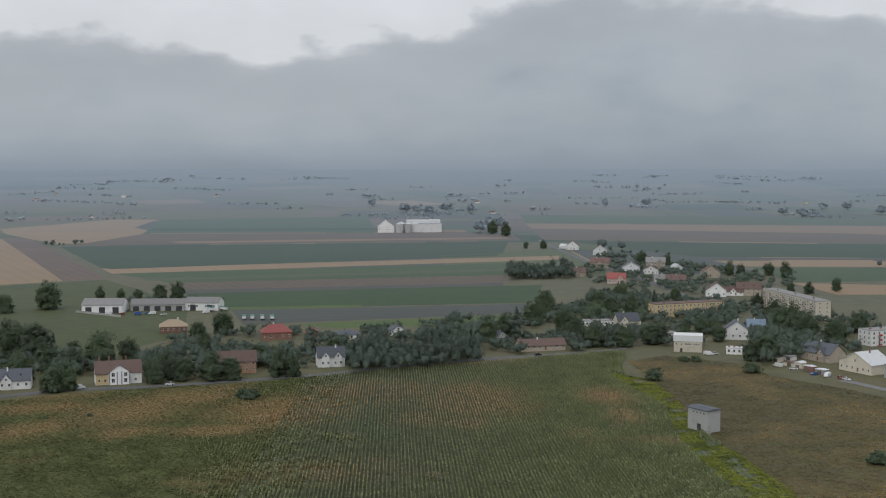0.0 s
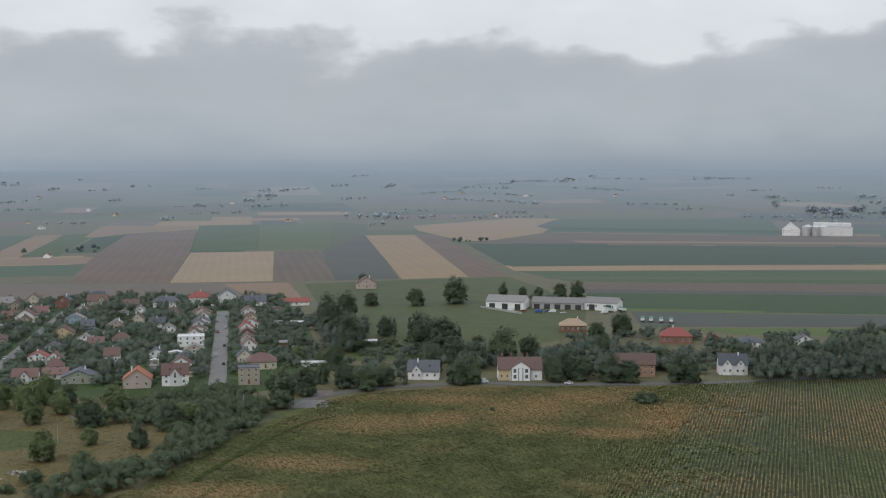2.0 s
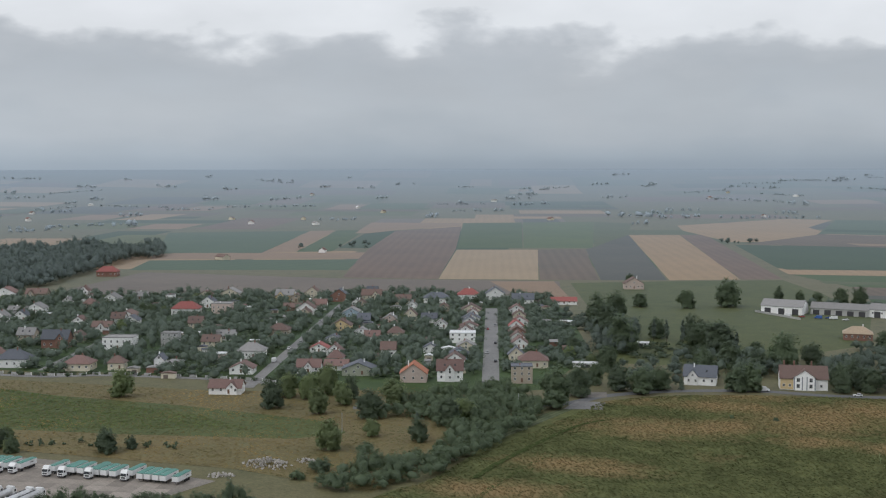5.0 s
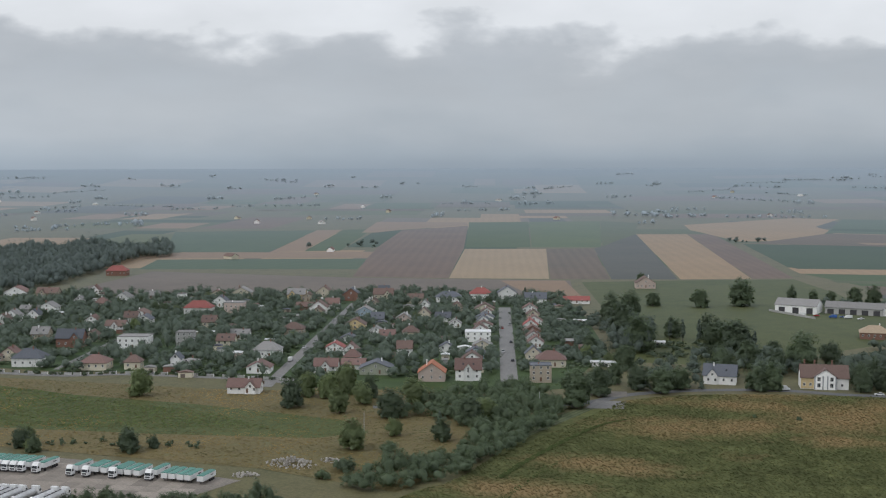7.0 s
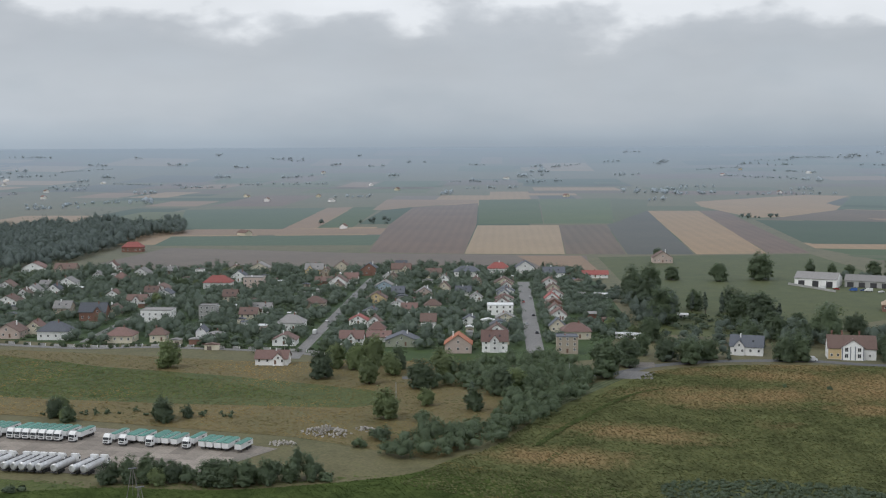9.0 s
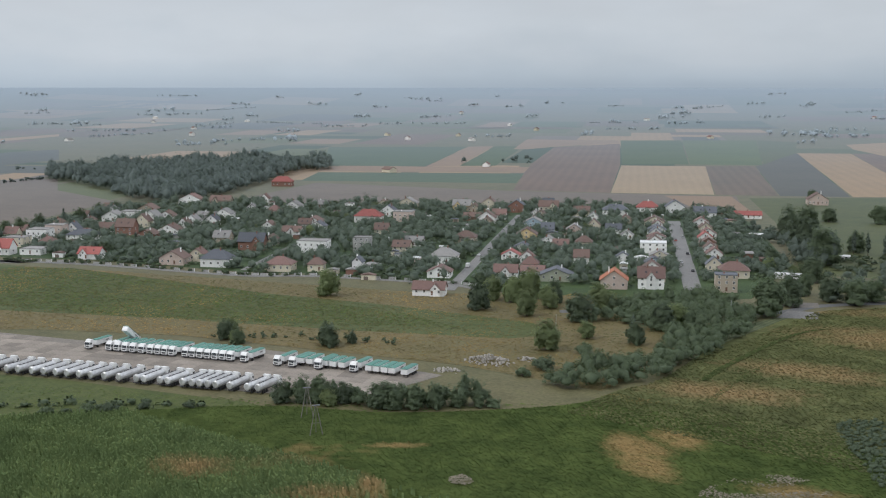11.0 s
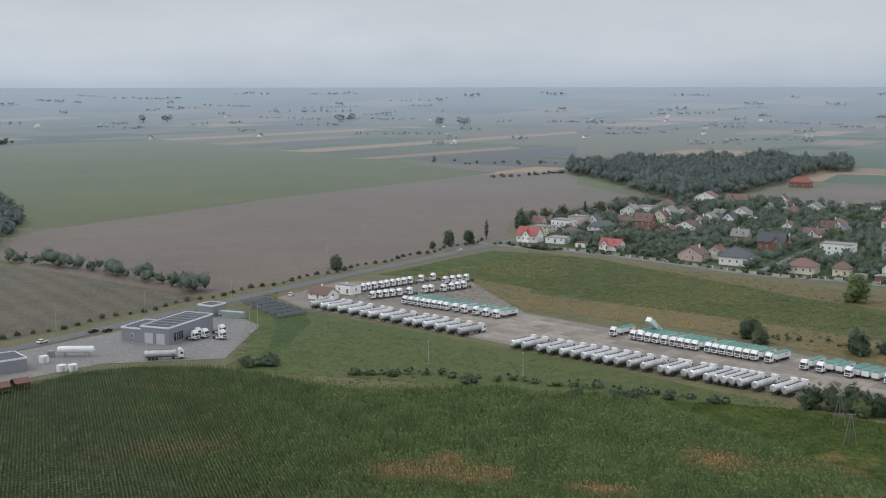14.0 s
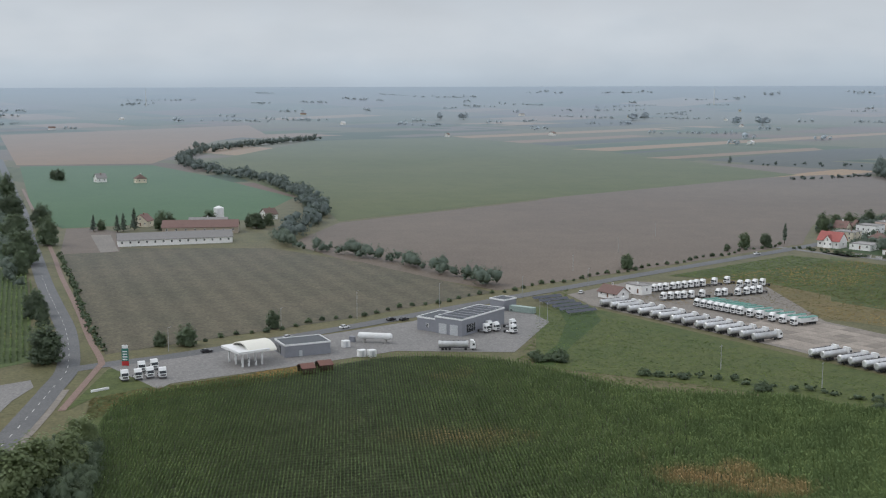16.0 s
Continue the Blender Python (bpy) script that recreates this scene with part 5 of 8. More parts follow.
def barn(x, y, turn, w, d, eave, rise, wall, tile, label, group, doors=0, lights=0, name="barn"):
    """A long farm or works hall: eaves to the front; x, y is its centre."""
    h = thing(name, pose(x, y, 0, 0, 0, turn), label, "building", group)
    bm = prism(bmesh.new(), [(-d / 2, 0), (d / 2, 0), (d / 2, eave), (0, eave + rise - 0.1), (-d / 2, eave)], -w / 2, w / 2)
    bmesh.ops.rotate(bm, verts=bm.verts, matrix=Matrix.Rotation(math.pi / 2, 3, "Z"))
    part("wall", bm, WALL[wall], h)
    bm = bmesh.new()
    for s in (-1, 1):
        prism(bm, [(0, eave + rise), (s * (d / 2 + 0.5), eave - 0.5 * rise / (d / 2)), (s * (d / 2 + 0.5), eave + 0.22 - 0.5 * rise / (d / 2)), (0, eave + rise + 0.22)], -w / 2 - 0.5, w / 2 + 0.5)
    bmesh.ops.rotate(bm, verts=bm.verts, matrix=Matrix.Rotation(math.pi / 2, 3, "Z"))
    part("roof", bm, TILE[tile], h)
    for i in range(doors):
        part("gate", box(bmesh.new(), (i + 0.5) / doors * w - w / 2, -d / 2 - 0.03, 0, min(4.5, w / doors * 0.6), 0.12, eave * 0.75), GATE_DARK, h, "dark hall gate")
    for i in range(lights):
        window(h, (i + 0.5) / lights * w - w / 2, -d / 2 - 0.03, eave * 0.45, 0, 1.1)
    HOUSES.append((x, y, d))
    return h


GATE_DARK = plain("hall_gate", (0.05, 0.05, 0.055), 0.6)
HOUSES = []
for rows, yaw, group in ((WEST_HOUSES, 29.3, "houses on the west side of the village"), (MIDDLE_HOUSES, 29.3, "houses among the gardens"),
                         (GARDEN_HOUSES, 29.3, "houses among the gardens"), (STREET_HOUSES, 29.3, "houses along the lane"),
                         (AVENUE_HOUSES, 29.3, "houses along the village street"), (EAST_HOUSES, 29.3, "houses along the village street"),
                         (ROAD_HOUSES, 14, "houses along the main road"), (TOWN_HOUSES, -10, "houses of the eastern town")):
    for x, y, w, d, total, roof, wall, tile in rows:
        if (x, y) == (-165, 594):
            villa(x, y, 20)
            HOUSES.append((x, y, 20))
            continue
        HOUSES.append((x, y, max(w, d)))
        house(x, y, yaw, w, d, total, roof, wall, tile, group)


# ---- trees ----
def ball():
    """A unit ball of 20 faces."""
    bm = bmesh.new()
    bmesh.ops.create_icosphere(bm, subdivisions=1, radius=1.0)
    bm.verts.index_update()
    v, f = [tuple(p.co) for p in bm.verts], [[q.index for q in p.verts] for p in bm.faces]
    bm.free()
    return np.array(v), np.array(f)


BALL_V, BALL_F = ball()


def unit(a):
    return a / np.linalg.norm(a, axis=-1, keepdims=True)


class Foliage:
    """Crowns of boughs and leaves, gathered into one mesh."""

    def __init__(self):
        self.spots, self.radii, self.middles, self.hearts = [], [], [], []

    def crown(self, rnd, x, y, base, tall, wide, boughs, low=0.18):
        """One uneven crown: a dense heart with leafy boughs all over it."""
        mid, up, seed = base + tall * (1 + low) / 2, tall * (1 - low) / 2 * 0.86, rnd.uniform(0, 900)
        self.hearts.append((x, y, mid, wide * 0.70, up * 0.74, seed))
        for _ in range(boughs):
            z, a = rnd.uniform(-0.75, 1), rnd.uniform(0, 6.283)
            q = math.sqrt(1 - z * z)
            d = (math.cos(a) * q, math.sin(a) * q, z)
            k = (1 + 0.5 * noise.noise((d[0] * 1.6 + seed, d[1] * 1.6, d[2] * 1.6))) * rnd.uniform(0.7, 1.06)
            self.spots.append((x + d[0] * wide * k, y + d[1] * wide * k, max(base + 0.2, mid + d[2] * up * k)))
            self.radii.append(min(wide, up * 1.2) * rnd.uniform(0.24, 0.46))
            self.middles.append((x, y, mid - up * 0.3))

    def mesh(self, name, per, size, seed, mat):
        rng = np.random.default_rng(seed)
        c = np.repeat(np.asarray(self.spots, float), per, axis=0)
        n = len(c)
        u = unit(rng.normal(size=(n, 3)))
        p = c + u * (np.repeat(np.asarray(self.radii, float), per) * rng.uniform(0.4, 1.15, n))[:, None]
        out = unit(p - np.repeat(np.asarray(self.middles, float), per, axis=0)) if self.middles else u
        k = unit(out + 0.35 * u + np.array((0, 0, 0.35)) + 0.2 * rng.normal(size=(n, 3)))
        a = unit(np.cross(k, rng.normal(size=(n, 3))))
        b = np.cross(k, a)
        s = (size * rng.uniform(0.6, 1.4, n))[:, None]
        v = np.stack([p - a * s, p - b * s * 0.7, p + a * s, p + b * s * 0.7], 1).reshape(-1, 3)
        faces = np.arange(4 * n).reshape(-1, 4).tolist()
        # leaves of one crown catch the light together
        soft = np.repeat(out + 0.4 * u + np.array((0, 0, 0.55)), 4, axis=0)
        if self.hearts:
            h = np.asarray(self.hearts, float)
            bump = np.array([[1 + 0.5 * noise.noise((d[0] * 1.6 + q[5], d[1] * 1.6, d[2] * 1.6)) for d in BALL_V] for q in h]) * rng.uniform(0.8, 1.12, (len(h), len(BALL_V)))
            w = h[:, None, :3] + BALL_V[None] * bump[..., None] * h[:, None, [3, 3, 4]]
            faces += (BALL_F[None] + 4 * n + len(BALL_V) * np.arange(len(h))[:, None, None]).reshape(-1, 3).tolist()
            v = np.concatenate([v, w.reshape(-1, 3)])
            soft = np.concatenate([soft, np.tile(BALL_V, (len(h), 1)) + np.array((0, 0, 0.35))])
        low = min((q[2] - 3 * q[4] for q in self.hearts), default=0.0)
        v[:, 2] = np.maximum(v[:, 2], 0.05 if low < 0.05 else low)
        me = mesh_of(name, v.tolist(), faces, mat)
        me.normals_split_custom_set_from_vertices(unit(soft).tolist())
        return me


def crown_of(kind, seed):
    """The crown of one tree or bush."""
    rng = random.Random(seed)
    leaves = Foliage()
    if kind == "round":
        leaves.crown(rng, 0, 0, 0.3, 10.6, 3.2, 70, 0.06)
        for _ in range(4):
            a, r = rng.uniform(0, 6.28), rng.uniform(1.2, 2.2)
            leaves.crown(rng, -math.sin(a) * r, math.cos(a) * r, 0.0, rng.uniform(3.6, 5.2), rng.uniform(1.6, 2.2), 20, 0.0)
            leaves.crown(rng, math.cos(a) * r, math.sin(a) * r, rng.uniform(0.1, 2.6), rng.uniform(4.6, 6.6), rng.uniform(1.6, 2.4), 26)
    elif kind == "far":
        for _ in range(5):
            a, r = rng.uniform(0, 6.28), rng.uniform(1, 5.5)
            leaves.crown(rng, math.cos(a) * r, math.sin(a) * r, 0.3, rng.uniform(6.5, 11), rng.uniform(2.4, 3.4), 20, 0.1)
    elif kind == "poplar":
        for i in range(5):
            leaves.crown(rng, rng.gauss(0, 0.2), rng.gauss(0, 0.2), 1.0 + i * 2.3, 5.4, (1.35, 1.6, 1.55, 1.25, 0.8)[i], 16)
    elif kind == "spruce":
        for i in range(7):
            leaves.crown(rng, 0, 0, 0.6 + i * 1.55, 2.7, 2.5 * (1 - i / 7.6), 16 - i, 0.0)
    else:
        leaves.crown(rng, 0, 0, 0.05, 2.8, 1.5, 26, 0.0)
        for _ in range(3):
            a = rng.uniform(0, 6.28)
            leaves.crown(rng, math.cos(a) * 1.1, math.sin(a) * 1.1, 0.05, rng.uniform(1.4, 2.2), rng.uniform(0.8, 1.2), 14, 0.0)
    return leaves


def tree_model(kind, seed, mat, label):
    t = thing("bush" if kind == "bush" else "tree", Matrix(), label, "bush" if kind == "bush" else "tree")
    leaves = crown_of(kind, seed)
    bm = bmesh.new()
    top = {"round": 6.5, "far": 5.0, "poplar": 13, "spruce": 11.0, "bush": 1.2}[kind]
    tube(bm, (0, 0, -0.1), (0.1, 0.05, top * 0.55), 0.28 if kind != "bush" else 0.08, 0.16 if kind != "bush" else 0.05, 7)
    tube(bm, (0.1, 0.05, top * 0.55), (0, 0.1, top), 0.16 if kind != "bush" else 0.05, 0.03, 6)
    for sx, sy, sz in leaves.spots[:6]:
        tube(bm, (0.08, 0.04, min(sz, top) * 0.6), (sx * 0.8, sy * 0.8, sz), 0.09 if kind != "bush" else 0.03, 0.02, 5)
    part("trunk", bm, BARK, t)
    part("crown", leaves.mesh("crown", {"round": 30, "far": 14, "poplar": 30, "spruce": 26, "bush": 22}[kind], {"round": 0.30, "far": 0.6, "poplar": 0.28, "spruce": 0.24, "bush": 0.17}[kind], seed, mat), None, t)
    return t


MODELS = {
    "round": [tree_model("round", s, LEAF, "broad leafy green tree in full summer leaf") for s in (1, 2, 3, 4)],
    "poplar": [tree_model("poplar", s, LEAF_DARK, "tall slender dark green poplar") for s in (5, 6)],
    "spruce": [tree_model("spruce", s, LEAF_DARK, "pointed dark green spruce") for s in (7, 8)],
    "willow": [tree_model("round", s, LEAF_PALE, "pale green willow in rough grass") for s in (9, 10)],
    "far": [tree_model("far", s, LEAF_FAR, "distant field tree with haze painted into its leaves") for s in (14, 15)],
    "bush": [tree_model("bush", s, LEAF, "low dense green bush") for s in (11, 12, 13)],
}
USED = set()


def plant(kind, x, y, size, group, squash=1.0, z=0.0):
    """Sets a copy of a tree model; the first use of a model is the model itself."""
    rng = random.Random(int(x * 31 + y * 17))
    k = rng.randrange(len(MODELS[kind]))
    full = {"round": 11.0, "far": 11.0, "willow": 11.0, "poplar": 15.5, "spruce": 12.5, "bush": 3.0}[kind]
    s = size / full
    m = pose(x, y, z + rise(x, y), 0, 0, rng.uniform(0, 360))
    if (kind, k) in USED:
        t = copy_thing(MODELS[kind][k], m)
    else:
        USED.add((kind, k))
        t = MODELS[kind][k]
    t.matrix_basis = m @ Matrix.Diagonal((s * squash, s * squash, s, 1))
    return tagged(t, group=group)

# ---- planting ----
rng = random.Random(4)
for rows, group in ((SCRUB_TREES, "trees in the rough meadow"), (ROADSIDE_TREES, "trees along the village road"), (PASTURE_TREES, "trees round the pasture"),
                    (ROAD_TREES, "trees along the main road"), (TOWN_TREES, "trees of the eastern town"), (TOWN_TREES_B, "trees of the eastern town"),
                    (FAR_TREES_E, "distant field trees"), (WEST_TREES, "trees at the west end of the village"), (YARD_BUSHES, "bushes round the lorry yard"),
                    (STATION_TREES, "trees by the country road"), (FARM_TREES, "trees round the farm"), (FIELD_BUSHES, "bushes in the field")):
    for kind, x, y, size in rows:
        if math.hypot(x, y) > 3600:
            continue
        if kind == "far" and math.hypot(x, y) < 1900:
            kind = "round"
        wide = 1.0 if kind in ("poplar", "spruce") else rng.uniform(0.95, 1.35)
        plant(kind, x, y, size * (1.2 if rows is SCRUB_TREES else 1.0), group, wide)

VILLAGE = [(-330, 520), (-420, 455), (-520, 430), (-640, 395), (-735, 405), (-800, 500), (-850, 600), (-850, 680), (-740, 725), (-640, 795), (-560, 855), (-440, 880), (-390, 780), (-280, 600)]


def free_spot(x, y, room=1.5):
    if min(gap_to(x, y, STREET) - 6, gap_to(x, y, LANE) - 5, gap_to(x, y, TRACK_W) - 4, gap_to(x, y, VILLAGE_ROAD) - 5, gap_to(x, y, MAIN_ROAD) - 5) < 0:
        return False
    # keep the view of the house fronts, which face south-east
    return all(math.hypot(x - a, y - b) > w * 0.6 + room and math.hypot(x - a - 0.5 * w, y - b + 0.9 * w) > w * 0.52 for a, b, w in HOUSES)


def outbuilding(x, y, turn):
    """A garden shed, garage or glasshouse."""
    q = random.Random(int(x * 3 + y * 5))
    w, d, h = q.uniform(3.2, 8.5), q.uniform(3, 5.5), q.uniform(2.2, 3.2)
    wall, tile = q.choice(("white", "cream", "grey", "brick", "tan", "white")), q.choice(("white", "grey", "brown", "rust", "white", "slate"))
    t = thing("garden_shed", pose(x, y, 0, 0, 0, turn), "small garden outbuilding with a low-pitched roof", "shed", "garden outbuildings")
    part("wall", box(bmesh.new(), 0, 0, 0, w, d, h), WALL[wall], t)
    k = q.uniform(0.2, 1.0)
    part("roof", prism(bmesh.new(), [(-w / 2 - 0.3, h), (w / 2 + 0.3, h), (w / 2 + 0.3, h + 0.12), (0, h + 0.12 + k), (-w / 2 - 0.3, h + 0.12)], -d / 2 - 0.3, d / 2 + 0.3), TILE[tile], t)
    part("door", box(bmesh.new(), q.uniform(-0.2, 0.2) * w, -d / 2 - 0.03, 0, min(2.4, w * 0.5), 0.1, 2.0), SHUTTER_DARK, t)
    HOUSES.append((x, y, max(w, d)))
    return t


r_house = random.Random(88)
count = 0
while count < 37:
    x, y = r_house.uniform(-840, -300), r_house.uniform(420, 860)
    if inside(x, y, VILLAGE) and gap_to(x, y, STREET) > 13 and gap_to(x, y, LANE) > 11 and gap_to(x, y, TRACK_W) > 9 and gap_to(x, y, VILLAGE_ROAD) > 11 and all(math.hypot(x - a, y - b) > w * 0.6 + 7.5 for a, b, w in HOUSES):
        w = r_house.uniform(8, 11)
        house(x, y, 29.3, w, w * 0.9, r_house.uniform(5.5, 7.8), r_house.choice("aaacch"), r_house.choice(("white", "white", "white", "cream", "pink", "tan")), r_house.choice(("grey", "brown", "brown", "slate", "rust", "rust")), "houses among the gardens")
        HOUSES.append((x, y, w))
        count += 1

SHUTTER_DARK = plain("shed_door", (0.16, 0.13, 0.11), 0.7)
count = 0
while count < 80:
    x, y = rng.uniform(-850, -280), rng.uniform(395, 880)
    if inside(x, y, VILLAGE) and gap_to(x, y, STREET) > 9 and gap_to(x, y, LANE) > 8 and gap_to(x, y, TRACK_W) > 6 and all(math.hypot(x - a, y - b) > w * 0.62 + 3.5 for a, b, w in HOUSES):
        outbuilding(x, y, 29.3 + rng.choice((0, 90)))
        count += 1


count = 0
while count < 62:
    x, y = rng.uniform(-850, -280), rng.uniform(385, 880)
    if inside(x, y, VILLAGE) and free_spot(x, y):
        plant(rng.choice(("round", "round", "round", "round", "spruce", "willow")), x, y, rng.uniform(5, 9.5), "trees in the village gardens", rng.uniform(1.0, 1.5))
        count += 1


def thicket(name, outline, height, spacing, leaf, seed, mat, label, per=13, test=None, wide=0.52, boughs=9):
    """A dense stand that nobody could count: uneven crowns side by side."""
    r = random.Random(seed)
    xs, ys = [p[0] for p in outline], [p[1] for p in outline]
    leaves = Foliage()
    y = min(ys)
    while y < max(ys):
        x = min(xs)
        while x < max(xs):
            px, py = x + r.uniform(-0.5, 0.5) * spacing, y + r.uniform(-0.5, 0.5) * spacing
            if inside(px, py, outline) and (test is None or test(px, py)):
                h = height * r.uniform(0.62, 1.1) * (0.62 + 0.76 * max(0, noise.noise((px / (spacing * 4), py / (spacing * 4), seed)) + 0.5))
                leaves.crown(r, px, py, 0.05, h, spacing * wide * r.uniform(0.8, 1.25), boughs, 0.04)
            x += spacing
        y += spacing
    return tagged(new(name, leaves.mesh(name, per, leaf, seed, mat)), label, "vegetation", kind="stuff")


def belt(name, line, width, height, spacing, leaf, seed, mat, label, per=13, boughs=8):
    """A hedge or row of shrubs along a line."""
    r = random.Random(seed)
    leaves = Foliage()
    pts = smooth(line, 10)
    run = 0.0
    for (a, b), (p, q) in zip(pts, pts[1:]):
        span_length = math.hypot(p - a, q - b)
        while run < span_length:
            t = run / span_length
            run += spacing
            if r.random() < 0.12:
                continue
            px, py = a + (p - a) * t + r.uniform(-0.5, 0.5) * width, b + (q - b) * t + r.uniform(-0.5, 0.5) * width
            h = height * r.uniform(0.4, 1.15)
            leaves.crown(r, px, py, 0.05, h, max(min(spacing * 0.45, h), h * 0.42) * r.uniform(0.75, 1.2), boughs, 0.04)
        run -= span_length
    return tagged(new(name, leaves.mesh(name, per, leaf, seed, mat)), label, "vegetation", kind="stuff")


def r_keep(x, y):
    """Leaves irregular glades open."""
    return noise.noise((x / 28, y / 28, 3.0)) > 0.0


thicket("village_shrubs", VILLAGE, 2.2, 5.0, 0.28, 20, LEAF, "garden shrubs and fruit bushes between the houses", 7, lambda x, y: free_spot(x, y, 0.0) and r_keep(x, y), 0.45, 5)
r_tree = random.Random(55)
thicket("village_trees", VILLAGE, 8.0, 7.5, 0.34, 19, LEAF_DARK, "fruit and garden trees standing close between the houses", 20, lambda x, y: free_spot(x, y, 1.5) and r_tree.random() < 0.86, 0.46, 12)
thicket("thicket", THICKET, 7.5, 5.0, 0.25, 21, LEAF, "dense dark thicket beside the maize", 34, None, 0.6, 16)
thicket("tree_belt", BELT, 12, 6.0, 0.36, 22, LEAF_DARK, "dense dark belt of trees by the road", 30, None, 0.56, 15)
thicket("copse", COPSE_E, 13, 7, 0.55, 23, LEAF_DARK, "dark copse among the fields", 14, None, 0.56, 12)
thicket("copse", COPSE_T, 9, 7, 0.4, 24, LEAF, "wooded gardens behind the houses", 16, None, 0.5, 12)
thicket("copse", COPSE_S, 12, 7, 0.4, 25, LEAF_DARK, "dark trees below the apartment block", 16, None, 0.5, 12)
thicket("woodland", WOOD, 16, 8.5, 0.5, 26, LEAF_WOOD, "dark broadleaf wood beyond the village", 17, None, 0.56, 12)
belt("field_hedge", WOOD_TAIL, 8, 4, 6, 0.8, 39, LEAF_WOOD, "low dark hedge running out from the wood")
belt("boundary_bushes", BUSH_LINE, 4, 2.6, 5, 0.3, 40, LEAF, "straggling green bushes between the maize and the yard", 30)
belt("boundary_bushes", BUSH_LINE[2:6], 6, 1.1, 3, 0.25, 42, LEAF_PALE, "pale green weeds between the bushes", 24)
thicket("hedge", YARD_HEDGE, 7.0, 3.6, 0.22, 28, LEAF, "overgrown hedge at the edge of the yard", 44, None, 0.6, 18)
thicket("corner_bushes", CORNER_BUSHES, 6.0, 3.6, 0.17, 37, LEAF, "dense green bushes beside the road", 40, None, 0.6, 18)
belt("stream_trees", STREAM[:8], 18, 12, 3.2, 0.75, 29, LEAF_WOOD, "dark trees following a stream", 12)
belt("stream_shrubs", STREAM[7:], 10, 9.5, 2.4, 0.36, 30, LEAF_DARK, "bushy trees along a ditch", 18)
belt("garden_hedge", [(x + 3, y + 5) for x, y in VILLAGE_ROAD], 5, 2.6, 3, 0.45, 31, LEAF, "garden hedges along the village road")
belt("verge_shrubs", VERGE_SHRUBS, 2, 2.4, 3.5, 0.35, 32, LEAF, "low shrubs beside the cycle path")
belt("roadside_trees", [(x + 4, y - 14) for x, y in SIDE_ROAD[9:]], 7, 9, 7, 0.6, 33, LEAF_DARK, "trees along the straight country road", 14)

TOWN_GREEN = [(-200, 640), (-60, 640), (30, 680), (130, 710), (240, 690), (300, 720), (300, 900), (150, 1000), (20, 830), (-60, 790), (-160, 760)]
thicket("town_shrubs", TOWN_GREEN, 7.5, 9.0, 0.4, 35, LEAF_DARK, "garden trees between the houses of the town", 20, lambda x, y: free_spot(x, y, 1.0) and r_keep(x, y), 0.42, 11)
thicket("road_gardens", [(-230, 590), (-110, 625), (-20, 660), (-30, 720), (-140, 690), (-250, 650)], 9.0, 9, 0.4, 36, LEAF_DARK, "tall garden trees along the main road", 16, lambda x, y: free_spot(x, y, 1.5) and r_keep(x, y), 0.42, 12)

thicket("town_gardens", [(119, 1148), (163, 1044), (225, 985), (309, 1044), (343, 1160), (258, 1290), (190, 1480), (172, 1330)], 7, 10, 0.5, 38, LEAF_DARK, "gardens of the outer town", 12, lambda x, y: all(math.hypot(x - a, y - b) > w * 0.8 for a, b, w in HOUSES) and r_keep(x, y), 0.45, 9)

# garden and roadside stands between road, village and town
for outline, tall, leaf, seed, label in (
        ([(-234, 657), (-210, 676), (-186, 601), (-212, 608)], 9, LEAF_DARK, 101, "dark garden trees beside the road"),
        ([(-171, 657), (-132, 667), (-119, 608), (-156, 602)], 11, LEAF_DARK, 102, "dense dark trees beside the villa"),
        ([(-132, 676), (-88, 693), (-76, 636), (-106, 622), (-118, 612)], 10, LEAF_DARK, 103, "roadside trees round a house"),
        ([(-31, 768), (25, 781), (27, 743), (-30, 733)], 9, LEAF_DARK, 105, "garden trees behind the belt"),
        ([(26, 715), (63, 743), (90, 731), (83, 690), (31, 678)], 8, LEAF_DARK, 106, "trees round a low farmstead"),
        ([(93, 753), (143, 763), (132, 712), (87, 706)], 9, LEAF_DARK, 107, "clipped dark trees at the edge of the town"),
        ([(176, 868), (220, 881), (207, 818), (165, 806)], 9, LEAF_DARK, 108, "trees in front of the yellow block"),
        ([(121, 984), (173, 984), (159, 902), (111, 902)], 10, LEAF_DARK, 109, "wooded gardens behind the town"),
        ([(202, 795), (252, 809), (212, 660), (178, 662)], 13, LEAF_DARK, 110, "tall dark trees at the foot of the town"),
        ([(-408, 782), (-382, 823), (-296, 630), (-311, 594)], 6, LEAF_DARK, 111, "orchards and sheds' shrubs behind the street"),
        ([(-341, 733), (-317, 750), (-272, 646), (-293, 632)], 13, LEAF_DARK, 112, "tall dark trees along a farm track"),
        ([(-294, 686), (-240, 724), (-222, 669), (-273, 621)], 5, LEAF, 113, "scrub on the edge of the pasture"),
        ([(-271, 599), (-247, 639), (-214, 560), (-238, 530)], 8, LEAF_DARK, 114, "garden trees near the road bend")):
    thicket("garden_trees", outline, tall, 7.5, 0.34, seed, leaf, label, 22, lambda x, y: free_spot(x, y, 1.0) and noise.noise((x / 15, y / 15, 6.0)) > (0.08 if seed in (111, 113, 114) else -0.25), 0.46, 12)
belt("meadow_scrub", [(-405, 307), (-384, 322), (-368, 332), (-352, 339), (-340, 343)], 7, 2.4, 2.2, 0.2, 117, LEAF, "low dark scrub and tall weeds behind the yard", 24)
